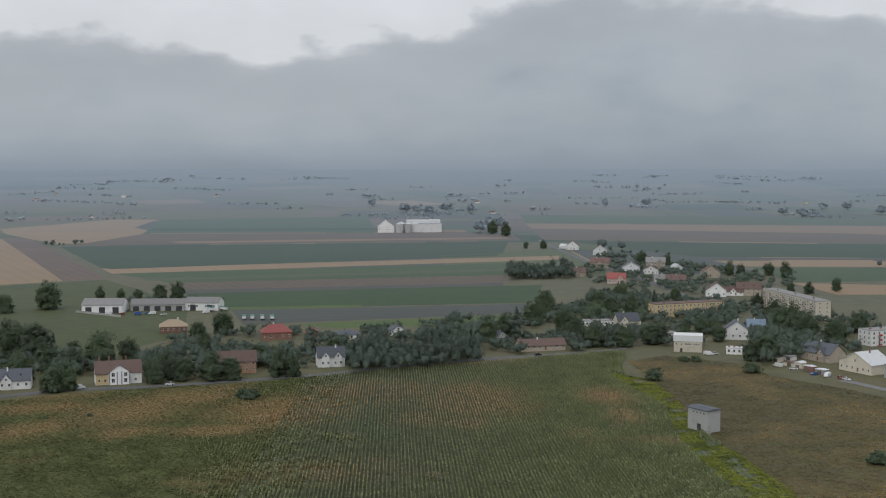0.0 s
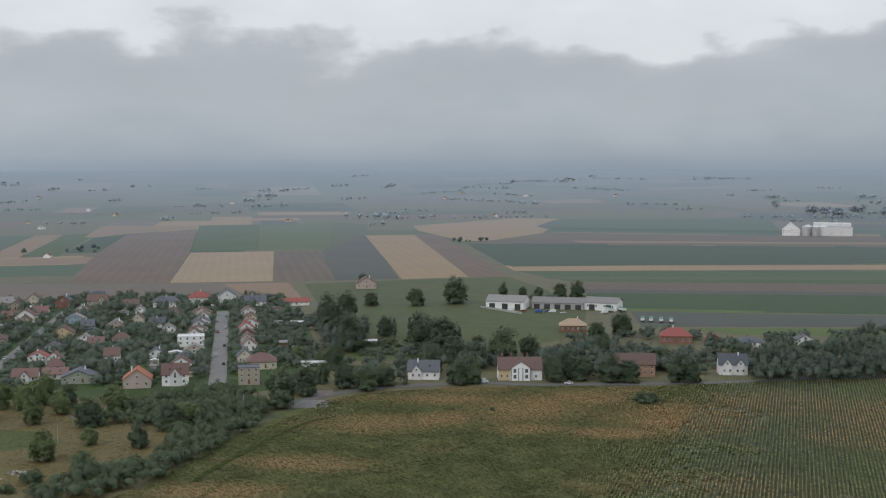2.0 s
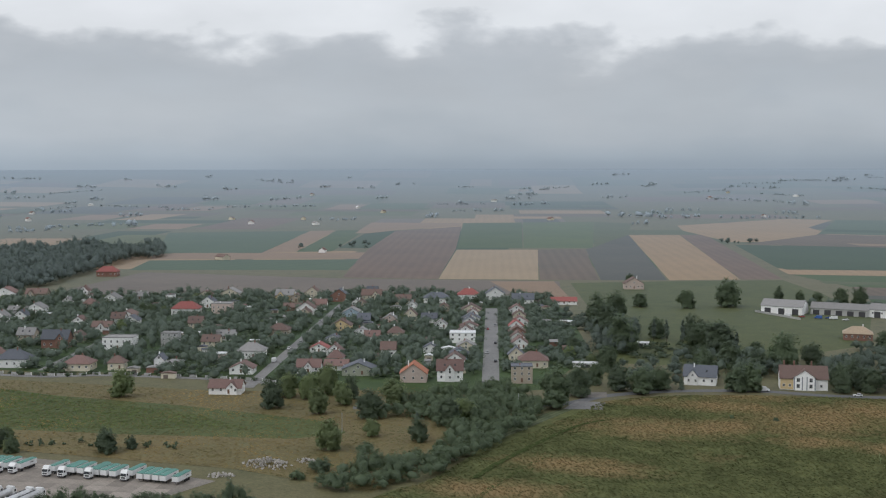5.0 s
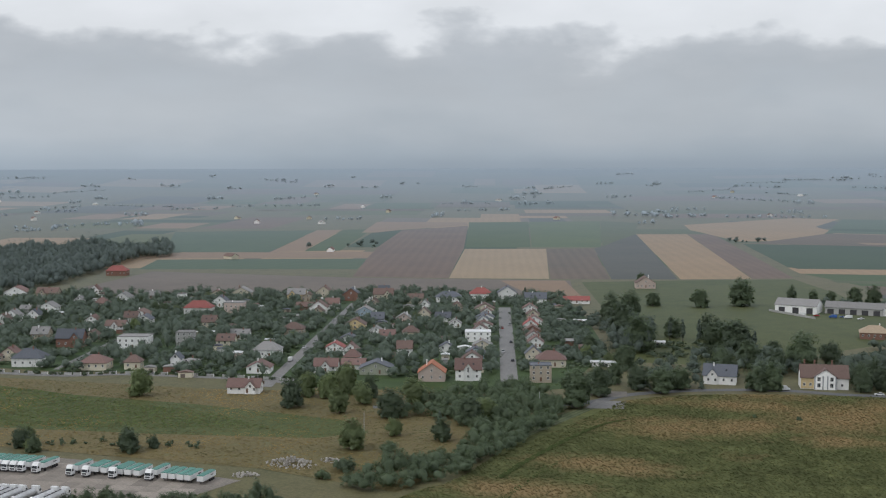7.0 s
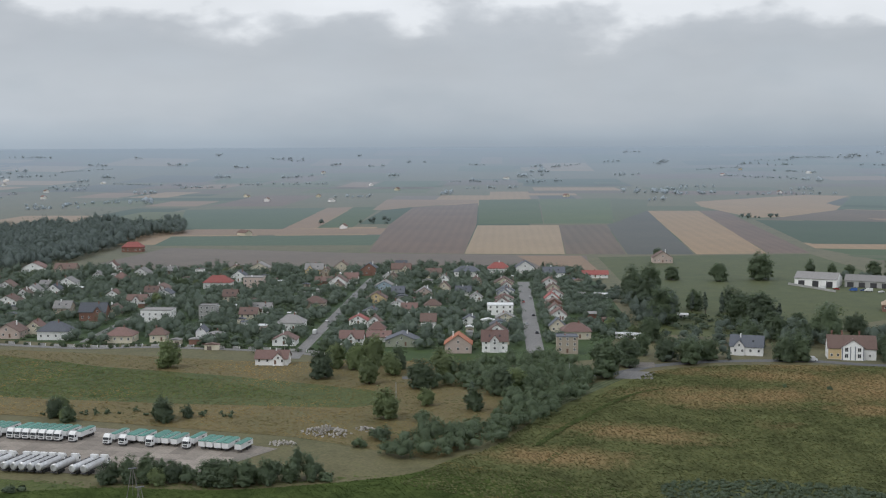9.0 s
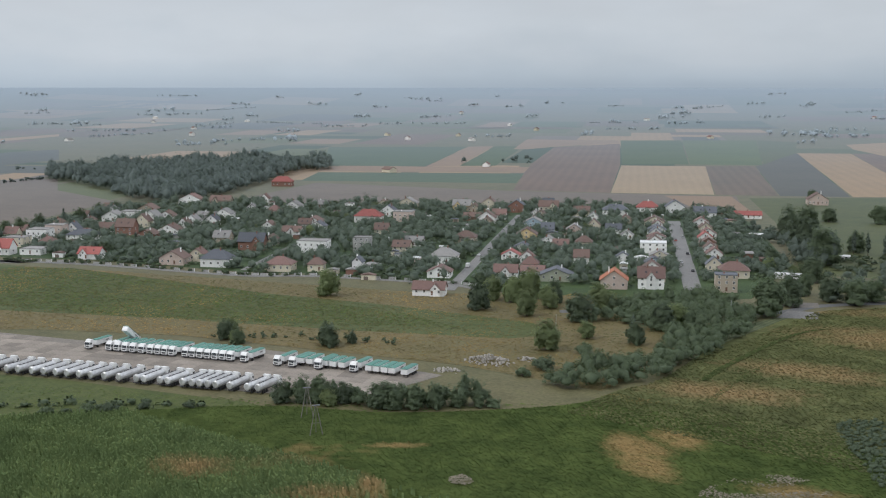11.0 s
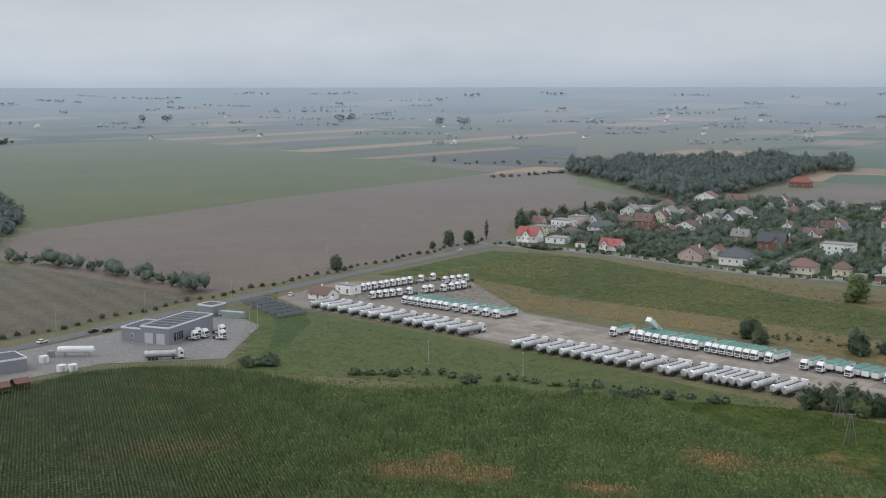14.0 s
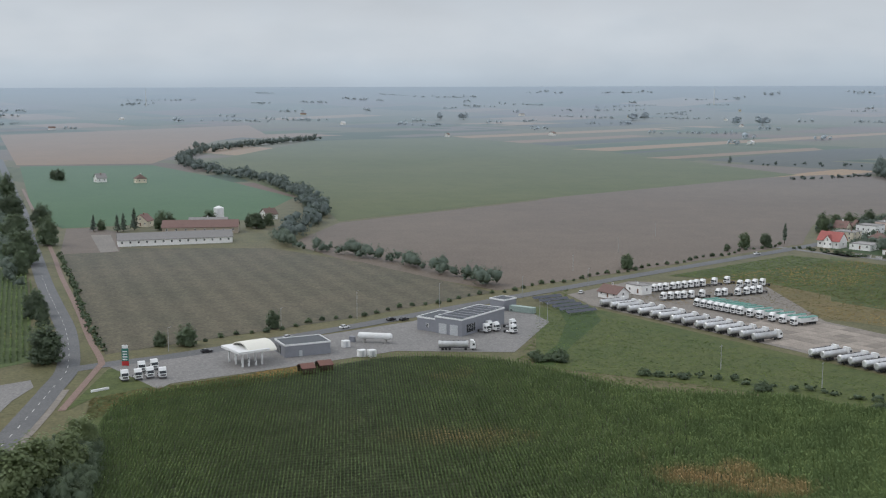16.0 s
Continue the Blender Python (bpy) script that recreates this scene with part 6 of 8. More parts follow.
belt("field_edge_trees", [(-749, 416), (-755, 440), (-772, 476), (-793, 516), (-829, 571)], 9, 10, 3, 0.4, 115, LEAF_DARK, "dark trees along the field edge behind the houses", 16)
belt("hall_trees", [(-262, 915), (-236, 918), (-206, 920), (-172, 918)], 9, 11, 3.5, 0.4, 116, LEAF_DARK, "dark trees behind the works halls", 16)

# distant trees and settlements on the plain
r = random.Random(9)
# the farther groups take the leaf colour that has haze painted in
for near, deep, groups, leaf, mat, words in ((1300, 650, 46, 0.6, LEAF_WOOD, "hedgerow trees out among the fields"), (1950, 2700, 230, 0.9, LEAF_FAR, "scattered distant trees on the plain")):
    far_leaves = Foliage()
    for _ in range(groups):
        a, dist = r.uniform(radians(60), radians(200)), near + deep * r.random() ** 0.8
        cx, cy = dist * math.cos(a) - 30, dist * math.sin(a)
        if any(inside(cx, cy, corners) for crop, corners in FIELDS.values()):
            continue
        row = r.random() < 0.4
        length, lean = r.uniform(60, 260) if row else r.uniform(20, 90), a + 1.57 + r.gauss(0, 0.5)
        tall = r.uniform(5, 10) if row else r.uniform(8, 17)
        for _ in range(int(length / 10) + 3):
            k = r.uniform(-0.5, 0.5) * length
            px, py, h = cx + math.cos(lean) * k + r.gauss(0, 7), cy + math.sin(lean) * k + r.gauss(0, 7), tall * r.uniform(0.4, 1.15)
            if not any(inside(px, py, corners) for crop, corners in FIELDS.values()):
                far_leaves.crown(r, px, py, rise(px, py), h, h * r.uniform(0.36, 0.55), 7, 0.05)
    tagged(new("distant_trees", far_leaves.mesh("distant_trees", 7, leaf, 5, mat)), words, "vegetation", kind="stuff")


# ---- vehicles ----
def wheel_mesh(r, w):
    bm = bmesh.new()
    tube(bm, (-w / 2, 0, 0), (w / 2, 0, 0), r, seg=14)
    tube(bm, (-w / 2 - 0.02, 0, 0), (w / 2 + 0.02, 0, 0), r * 0.5, seg=10)
    return shape(bm, "wheel", RUBBER)


LORRY_WHEEL, CAR_WHEEL = wheel_mesh(0.5, 0.35), wheel_mesh(0.32, 0.22)


def wheels(parent, mesh, ys, half, z):
    for y in ys:
        for s in (-1, 1):
            part("wheel", mesh, None, parent, at=pose(s * half, y, z))


def cab(parent, y0, face):
    """A lorry cab whose front is at y0 and looks along face (1 or -1)."""
    f = -face
    bm = bmesh.new()
    prism(bm, [(0, 0.75), (0.05 * f, 1.7), (0.28 * f, 2.9), (0.6 * f, 3.1), (1.0 * f, 3.75), (2.15 * f, 3.8), (2.2 * f, 0.75)], -1.23, 1.23)
    bmesh.ops.rotate(bm, verts=bm.verts, matrix=Matrix.Rotation(math.pi / 2, 3, "Z"))
    bmesh.ops.translate(bm, verts=bm.verts, vec=(0, y0, 0))
    c = part("cab", bm, WHITE, parent, "white lorry cab")
    bm = bmesh.new()
    box(bm, 0, y0 + 0.13 * f, 1.85, 2.2, 0.16, 0.95)
    bmesh.ops.rotate(bm, verts=bm.verts, cent=(0, y0 + 0.15 * f, 1.85), matrix=Matrix.Rotation(radians(9 * face), 3, "X"))
    part("windscreen", bm, GLASS, c, "dark glass windscreen")
    for s in (-1, 1):
        part("side_window", box(bmesh.new(), s * 1.235, y0 + 0.85 * f, 1.9, 0.05, 0.9, 0.75), GLASS, c)
    part("bumper", box(bmesh.new(), 0, y0 + 0.12 * f, 0.35, 2.45, 0.4, 0.42, 0.05), CHASSIS, c)
    part("grille", box(bmesh.new(), 0, y0 + 0.0 * f, 1.05, 1.7, 0.1, 0.55), CHASSIS, c)
    return c


def tanker():
    t = thing("tanker_lorry", Matrix(), "white lorry with a long silver tank trailer", "lorry")
    bm = bmesh.new()
    tube(bm, (0, 0.25, 2.25), (0, 11.0, 2.25), 1.27, seg=20)
    tube(bm, (0, 0.0, 2.25), (0, 0.25, 2.25), 0.95, 1.27, 20)
    tube(bm, (0, 11.0, 2.25), (0, 11.25, 2.25), 1.27, 0.95, 20)
    for y in (2.0, 4.2, 6.4, 8.6):
        tube(bm, (0, y, 2.25), (0, y + 0.1, 2.25), 1.30, seg=20)
    part("tank", bm, STEEL, t, "silver cylindrical tank")
    bm = bmesh.new()
    box(bm, 0, 5.6, 3.50, 0.5, 9.6, 0.07)
    for y in (1.6, 3.6, 5.6, 7.6, 9.6):
        tube(bm, (0, y, 3.45), (0, y, 3.72), 0.28, seg=10)
    part("walkway", bm, CHASSIS, t, "dark walkway with hatches")
    part("chassis", box(box(bmesh.new(), 0, 7.0, 0.75, 1.0, 13.4, 0.25), 0, 0.15, 0.6, 2.4, 0.15, 0.3), CHASSIS, t)
    part("rear_ladder", box(box(bmesh.new(), -0.5, -0.05, 0.9, 0.06, 0.06, 2.5), -0.1, -0.05, 0.9, 0.06, 0.06, 2.5), POLE, t)
    wheels(t, LORRY_WHEEL, (1.6, 2.9, 4.2, 10.2, 13.0), 1.03, 0.5)
    cab(t, 14.1, 1)
    return t


def trailer_parts(t, y0, tilt=0.0):
    """A tipping trailer behind y0 (its front wall), reaching back along +y."""
    bm = bmesh.new()
    for x, y, w, d in ((-1.22, 4.5, 0.1, 9.0), (1.22, 4.5, 0.1, 9.0), (0, 0.05, 2.44, 0.1), (0, 8.95, 2.44, 0.1)):
        box(bm, x, y, 1.25, w, d, 1.85)
    box(bm, 0, 4.5, 1.15, 2.5, 9.0, 0.12)
    for y in np.arange(0.6, 9, 1.2):
        for s in (-1, 1):
            box(bm, s * 1.29, y, 1.25, 0.07, 0.14, 1.85)
    body = part("trailer_body", bm, WHITE, t, "white ribbed tipping body")
    cover = part("tarpaulin", prism(bmesh.new(), [(-1.34, 3.02), (1.34, 3.02), (1.34, 3.1), (0.5, 3.27), (-0.5, 3.27), (-1.34, 3.1)], -0.05, 9.05), TARP, body, "stretched green tarpaulin cover")
    body.matrix_basis = Matrix.Translation((0, y0 + 9.0, 1.2)) @ Matrix.Rotation(-tilt, 4, "X") @ Matrix.Translation((0, -9.0, -1.2))
    part("lettering", box(box(bmesh.new(), 1.34, 6.2, 2.1, 0.03, 1.8, 0.28), -1.34, 6.2, 2.1, 0.03, 1.8, 0.28), CHASSIS, body, "dark bar of lettering on the side")
    part("trailer_chassis", box(bmesh.new(), 0, y0 + 4.5, 0.8, 1.0, 8.8, 0.3), CHASSIS, t)
    wheels(t, LORRY_WHEEL, (y0 + 5.2, y0 + 6.5, y0 + 7.8), 1.03, 0.5)
    return body


def tipper(tilt=0.0):
    t = thing("tipper_lorry", Matrix(), "white lorry with a raised tipping trailer" if tilt else "white lorry with a green-covered tipping trailer", "lorry")
    cab(t, 0.0, -1)
    trailer_parts(t, 4.2, tilt)
    part("chassis", box(bmesh.new(), 0, 3.0, 0.65, 1.0, 5.6, 0.25), CHASSIS, t)
    wheels(t, LORRY_WHEEL, (1.3, 4.8), 1.03, 0.5)
    return t


def trailer():
    t = thing("tipping_trailer", Matrix(), "white tipping trailer with a green tarpaulin, parked uncoupled", "trailer")
    trailer_parts(t, 0.0)
    part("support_leg", box(box(bmesh.new(), -0.7, 1.5, 0.02, 0.18, 0.18, 1.2), 0.7, 1.5, 0.02, 0.18, 0.18, 1.2), CHASSIS, t)
    return t


def tractor():
    t = thing("lorry_tractor", Matrix(), "white lorry tractor unit without a trailer", "lorry")
    cab(t, 0.0, -1)
    part("chassis", box(bmesh.new(), 0, 3.2, 0.65, 1.0, 5.6, 0.28), CHASSIS, t)
    part("fifth_wheel", box(bmesh.new(), 0, 4.6, 0.93, 1.1, 1.0, 0.14, 0.04), CHASSIS, t)
    part("fuel_tank", tube(bmesh.new(), (-1.0, 2.5, 0.7), (-1.0, 3.8, 0.7), 0.33), STEEL, t)
    wheels(t, LORRY_WHEEL, (1.3, 4.8), 1.03, 0.5)
    return t


YARD_Z, LORRY_TURN = 0.22, 15.0


def park(model, rows, group, turn, jitter=1.5, back=0.0, first=True):
    r = random.Random(len(rows))
    for i, (x, y) in enumerate(rows):
        a = turn + r.uniform(-jitter, jitter)
        m = pose(x - math.sin(radians(a)) * back, y + math.cos(radians(a)) * back, YARD_Z, 0, 0, a)
        if first and i == 0:
            model.matrix_basis = m
            tagged(model, group=group)
        else:
            tagged(copy_thing(model, m), group=group)


def spaced(rows, least):
    """Drops spots that would touch the one before."""
    kept = []
    for p in rows:
        if not kept or math.dist(p, kept[-1]) >= least:
            kept.append(p)
    return kept


TANKER, TIPPER, TRAILER, TRACTOR = tanker(), tipper(), trailer(), tractor()
park(TANKER, spaced(TANKERS_A, 2.8), "tank lorries in the yard", LORRY_TURN)
park(TANKER, spaced(TANKERS_B, 2.8), "tank lorries in the yard", LORRY_TURN, first=False)
park(TANKER, [(-474.2, 86.6)], "tank lorries in the yard", -14, first=False)
park(TIPPER, spaced(TIPPERS_A, 2.8), "tipper lorries in the yard", LORRY_TURN)
park(TIPPER, spaced(TIPPERS_B, 2.8), "tipper lorries in the yard", LORRY_TURN, first=False)
park(TIPPER, spaced(TIPPERS_C, 2.8), "tipper lorries in the yard", LORRY_TURN, first=False)
park(TRAILER, spaced(TRAILERS, 2.8), "parked trailers in the yard", LORRY_TURN, 1.0)
for rows, fresh in ((TRACTORS_A, True), (TRACTORS_B, False), (TRACTORS_C, False), (TRACTORS_D, False)):
    park(TRACTOR, spaced(rows, 2.6), "lorry tractors in the yard", LORRY_TURN, first=fresh)
park(TRACTOR, [(-452.9, -26.7), (-453.4, -22.3), (-455.0, -18.4), (-453.7, -14.3), (-464.3, -21.3), (-466.7, -17.0)], "lorry tractors by the junction", 100, first=False)
park(TRACTOR, [(-498.0, 113.0), (-499.8, 117.5), (-494.1, 122.9), (-503.8, 125.7), (-503, 115.5)], "lorry tractors by the workshop", 120, 4, first=False)
RAISED = tipper(radians(38))
park(RAISED, [(-417.5, 265.5)], "tipper lorries in the yard", LORRY_TURN)

CAR_PAINT = {k: plain("car_" + k, v, 0.25, spread=0.03, grain=1.0) for k, v in {"white": (0.72, 0.73, 0.73), "silver": (0.42, 0.43, 0.44), "black": (0.03, 0.03, 0.035), "red": (0.30, 0.03, 0.03), "blue": (0.05, 0.12, 0.35)}.items()}


def car(x, y, turn, paint, z=0.34, van=False):
    t = thing("van" if van else "car", pose(x, y, z, 0, 0, turn), "%s %s parked by the road" % (paint, "delivery van" if van else "family car"), "van" if van else "car", "cars and vans")
    L, W = (5.6, 2.0) if van else (4.4, 1.8)
    bm = bmesh.new()
    if van:
        prism(bm, [(-L / 2, 0.35), (L / 2, 0.35), (L / 2, 1.1), (L / 2 - 0.9, 1.35), (L / 2 - 1.6, 2.3), (-L / 2, 2.35)], -W / 2, W / 2)
    else:
        prism(bm, [(-L / 2, 0.3), (L / 2, 0.3), (L / 2, 0.75), (L / 2 - 1.2, 0.95), (-L / 2 + 0.2, 0.98), (-L / 2, 0.8)], -W / 2, W / 2)
    bmesh.ops.bevel(bm, geom=bm.edges[:], offset=0.06, segments=2, affect="EDGES")
    bmesh.ops.rotate(bm, verts=bm.verts, matrix=Matrix.Rotation(math.pi / 2, 3, "Z"))
    body = part("body", bm, CAR_PAINT[paint], t)
    bm = bmesh.new()
    if van:
        box(bm, 0, L / 2 - 1.24, 1.45, W - 0.2, 0.1, 0.8)
        bmesh.ops.rotate(bm, verts=bm.verts, cent=(0, L / 2 - 1.24, 1.45), matrix=Matrix.Rotation(radians(36), 3, "X"))
    else:
        prism(bm, [(-1.9, 0.96), (0.95, 0.94), (0.25, 1.42), (-1.3, 1.43)], -0.78, 0.78)
        bmesh.ops.rotate(bm, verts=bm.verts, matrix=Matrix.Rotation(math.pi / 2, 3, "Z"))
    part("windscreen" if van else "cabin_glass", bm, GLASS, body)
    if not van:
        part("roof_panel", box(bmesh.new(), 0, -0.52, 1.41, 1.5, 1.6, 0.06, 0.02), CAR_PAINT[paint], body)
    wheels(t, CAR_WHEEL, (-L * 0.31, L * 0.31), W / 2 - 0.1, 0.32)
    return t


for x, y, turn, paint, van in ((-521.9, 58.5, 30, "white", False), (-574.7, 180.4, 60, "white", False), (-508.1, 33.9, 30, "silver", False), (-490.9, 1.8, 15, "black", False),
                               (-531.8, 85.4, 30, "black", False), (-532.7, 80.0, 30, "black", False), (-541.0, 136.5, 60, "black", False), (-670, 324, 29, "white", False)):
    car(x, y, turn, paint, 0.22, van)
for i, (f, side, paint) in enumerate(((0.2, 2.6, "black"), (0.3, -2.4, "silver"), (0.42, 2.6, "black"), (0.62, -2.4, "red"), (0.68, 2.7, "silver"))):
    (ax, ay), (bx, by) = STREET
    car(ax + (bx - ax) * f + side * 0.87, ay + (by - ay) * f + side * 0.49, 29.3 + 180 * (i % 2), paint, 0.215)
for f, side, paint, van in ((0.22, -1.6, "white", True), (0.35, -1.5, "white", False), (0.42, 1.5, "silver", False), (0.7, -1.5, "silver", False)):
    (ax, ay), (bx, by) = LANE
    car(ax + (bx - ax) * f + side * 0.87, ay + (by - ay) * f + side * 0.49, 29.3, paint, 0.215, van)
for x, y, turn, paint, van in ((-179, 575.5, -66, "white", True), (-137, 586, 112, "white", False), (21, 665, -60, "silver", False), (55, 678, -60, "black", False)):
    car(x, y, turn, paint, 0.205, van)


# ---- filling station, workshop and works buildings ----
METAL_GREY = plain("cladding_grey", (0.24, 0.25, 0.28), 0.55, 0.1, spread=0.06, grain=0.8)
METAL_WHITE = plain("cladding_white", (0.72, 0.73, 0.73), 0.5, spread=0.05, grain=0.8)
MEMBRANE = plain("roof_membrane", (0.075, 0.085, 0.095), 0.8, spread=0.2)
SHUTTER = plain("roller_shutter", (0.50, 0.52, 0.54), 0.5, 0.3, spread=0.06)
SIGN_GREEN = plain("sign_green", (0.03, 0.16, 0.13), 0.5)
SIGN_RED = plain("sign_red", (0.45, 0.03, 0.03), 0.5)
BROWN_SHEET = plain("brown_sheet_roof", (0.15, 0.065, 0.05), 0.6)
SOLAR = glassy("solar_panel", (0.015, 0.022, 0.04), 0.15)


def hall(x, y, turn, w, d, h, wall, roof, label, group="", parapet=0.35, ribs=0, name="building"):
    """A flat-roofed works building; x, y is the front left corner, w runs along the front, d to the back."""
    t = thing(name, pose(x, y, 0.2, 0, 0, turn), label, "building", group)
    part("wall", box(bmesh.new(), w / 2, d / 2, -0.2, w, d, h + 0.2), wall, t)
    bm = box(bmesh.new(), w / 2, d / 2, h + 0.003, w - 0.3, d - 0.3, 0.1)
    rf = part("roof", bm, roof, t)
    bm = bmesh.new()
    for bx, by, bw, bd in ((w / 2, 0, w + 0.3, 0.3), (w / 2, d, w + 0.3, 0.3), (0, d / 2, 0.3, d - 0.3), (w, d / 2, 0.3, d - 0.3)):
        box(bm, bx, by, h - 0.25, bw, bd, parapet + 0.25)
    part("parapet", bm, METAL_WHITE, t, "white parapet band")
    for i in range(ribs):
        part("roof_light", box(bmesh.new(), w * 0.5, d * (i + 1) / (ribs + 1), h + 0.1, w * 0.86, 0.7, 0.35, 0.08), METAL_GREY, rf)
    return t


def bay(parent, x, y, z, w, h, turn, mat, name, bars=0):
    """A shutter, door or glazed front set 5 cm proud of a wall."""
    b = part(name, box(bmesh.new(), 0, 0, 0, w, 0.12, h), mat, parent, at=pose(x, y, z, 0, 0, turn))
    for i in range(bars):
        part("bar", box(bmesh.new(), -w / 2 + w * (i + 1) / (bars + 1), -0.07, 0, 0.08, 0.05, h), FRAME, b)
    return b


WT = 40.6
ws = hall(-504.1, 92.4, WT, 12.9, 31, 6.6, METAL_GREY, MEMBRANE, "grey clad workshop with a dark ribbed flat roof", ribs=6, name="workshop")
for k in (2.2, 7.6):
    sh = bay(ws, k + 1.5, -0.02, 0.02, 3.8, 4.2, 0, SHUTTER, "roller_shutter")
    for i in range(6):
        part("slat", box(bmesh.new(), 0, -0.08, 0.5 + i * 0.65, 3.7, 0.05, 0.05), METAL_WHITE, sh)
bay(ws, 12.92, 6.5, 1.0, 6.0, 3.2, 90, GLASS, "glazed_front", 3)
part("wing", box(bmesh.new(), -5.0, 9, -0.2, 9.6, 16, 5.4), METAL_GREY, ws)
part("wing_roof", box(bmesh.new(), -5.0, 9, 5.203, 9.3, 15.7, 0.12), MEMBRANE, ws)
bm = bmesh.new()
for bx, by, bw, bd in ((-5, 1, 9.9, 0.3), (-5, 17, 9.9, 0.3), (-9.8, 9, 0.3, 15.7)):
    box(bm, bx, by, 5.0, bw, bd, 0.6)
part("wing_parapet", bm, METAL_WHITE, ws)
window(ws, -4.6, 0.93, 1.6, 0, 1.1)
hall(-548.4, 127.8, 32, 8.2, 8.5, 4.6, METAL_GREY, MEMBRANE, "small grey flat-roofed office by the road", name="office")
cont = thing("container", pose(-536.7, 139.4, 0.2, 0, 0, 42), "long pale green steel container", "container")
part("body", box(bmesh.new(), 0, 0, 0, 12.0, 2.6, 2.6, 0.05), plain("container_green", (0.30, 0.38, 0.35), 0.5), cont)
bm = bmesh.new()
for i in range(20):
    box(bm, -5.7 + i * 0.6, -1.33, 0.15, 0.25, 0.06, 2.3)
part("ribs", bm, plain("container_rib", (0.26, 0.33, 0.31), 0.5), cont)

store = hall(-487.4, 26.8, 11, 12.6, 17.5, 4.4, METAL_GREY, MEMBRANE, "grey filling station shop with a flat dark roof", name="station_shop")
bay(store, 4.0, -0.02, 0.4, 6.5, 2.9, 0, GLASS, "shop_front", 4)
bay(store, 12.62, 6.0, 0.02, 1.2, 2.2, 90, SHUTTER, "door")

canopy = thing("station_canopy", pose(-470.6, 14.6, 0.2, 0, 0, 22), "white filling station canopy with an arched roof on columns", "canopy")
part("deck", box(bmesh.new(), 0, 0, 5.0, 15, 12, 0.9, 0.1), METAL_WHITE, canopy)
bm = bmesh.new()
arc = [(math.cos(radians(a)) * 8.2, 5.2 + (math.sin(radians(a)) - 0.5) * 5.2) for a in range(30, 151, 8)]
prism(bm, arc + [(x, z - 0.35) for x, z in arc[::-1]], -2.0, 9.0)
part("arched_roof", bm, plain("canopy_cream", (0.70, 0.69, 0.62), 0.5, spread=0.04), canopy, "cream arched roof")
for cx in (-5.4, 0, 5.4):
    for cy in (-3.8, 3.8):
        part("column", box(bmesh.new(), cx, cy, 0, 0.6, 0.6, 5.0, 0.04), METAL_WHITE, canopy)
for cx, cy in ((-5.4, -1.4), (-5.4, 1.4), (0, -1.4), (0, 1.4), (5.4, -1.4), (5.4, 1.4)):
    pump = thing("fuel_pump", pose(-470.6, 14.6, 0.2, 0, 0, 22) @ pose(cx, cy, 0), "white and grey fuel pump under the canopy", "fuel pump", "fuel pumps")
    part("body", box(bmesh.new(), 0, 0, 0, 0.8, 0.5, 1.9, 0.05), METAL_WHITE, pump)
    part("display", box(bmesh.new(), 0, -0.26, 1.2, 0.6, 0.04, 0.45), GLASS, pump)

totem = thing("price_sign", pose(-477.1, -27.2, 0.2, 0, 0, 75), "tall green and red filling station price sign", "sign")
part("panel", box(bmesh.new(), 0, 0, 1.6, 2.4, 0.4, 4.6, 0.03), SIGN_GREEN, totem)
part("top_panel", box(bmesh.new(), 0, 0, 6.2, 2.0, 0.42, 1.2, 0.03), METAL_WHITE, totem)
part("base_panel", box(bmesh.new(), 0, 0, 0, 2.4, 0.44, 1.6, 0.03), SIGN_RED, totem)
for i in range(4):
    part("price_bar", box(bmesh.new(), 0, -0.22, 2.0 + i * 0.95, 1.7, 0.04, 0.45), METAL_WHITE, totem)

tank = thing("gas_tank", pose(-495.2, 59.6, 0.2, 0, 0, -25), "white horizontal gas tank on concrete saddles", "tank")
bm = tube(bmesh.new(), (0, 0.5, 2.6), (0, 13.0, 2.6), 1.25, seg=24)
tube(bm, (0, 0.0, 2.6), (0, 0.5, 2.6), 0.7, 1.25, 24)
tube(bm, (0, 13.0, 2.6), (0, 13.5, 2.6), 1.25, 0.7, 24)
part("vessel", bm, WHITE, tank)
for y in (2.5, 11):
    part("saddle", box(bmesh.new(), 0, y, 0, 2.2, 0.6, 1.7), CONC, tank)
part("pump_box", box(bmesh.new(), 0.4, -2.2, 0, 1.6, 2.2, 2.2, 0.05), METAL_GREY, tank)
for x, y, c in ((-470.3, 56.7, METAL_WHITE), (-469.3, 60.3, METAL_WHITE), (-487.5, 53.5, METAL_WHITE)):
    b = thing("cabinet_box", pose(x, y, 0.2, 0, 0, 15), "white equipment cabin on the paving", "cabin", "equipment cabins")
    part("body", box(bmesh.new(), 0, 0, 0, 2.4, 2.8, 2.5, 0.06), c, b)
    part("door", box(bmesh.new(), 1.22, 0, 0.1, 0.06, 1.0, 2.0), SHUTTER, b)
for x, y in ((-451.0, 34.0), (-454.2, 40.6)):
    s = thing("shed", pose(x, y, 0.2, 0, 0, 12), "low open shed with a brown sheet roof", "shed", "brown sheds")
    part("roof", prism(bmesh.new(), [(-3.0, 2.0), (0, 3.2), (3.0, 2.0), (3.0, 2.12), (0, 3.35), (-3.0, 2.12)], -2.6, 2.6), BROWN_SHEET, s)
    for px in (-2.7, 2.7):
        part("side_wall", box(bmesh.new(), px, 0, 0, 0.15, 4.8, 2.1), plain("shed_boards", (0.10, 0.07, 0.05), 0.8), s)
barrier = thing("barrier", pose(-443.0, -34.5, 0.1, 0, 0, -60), "row of white roadside barrier blocks", "barrier")
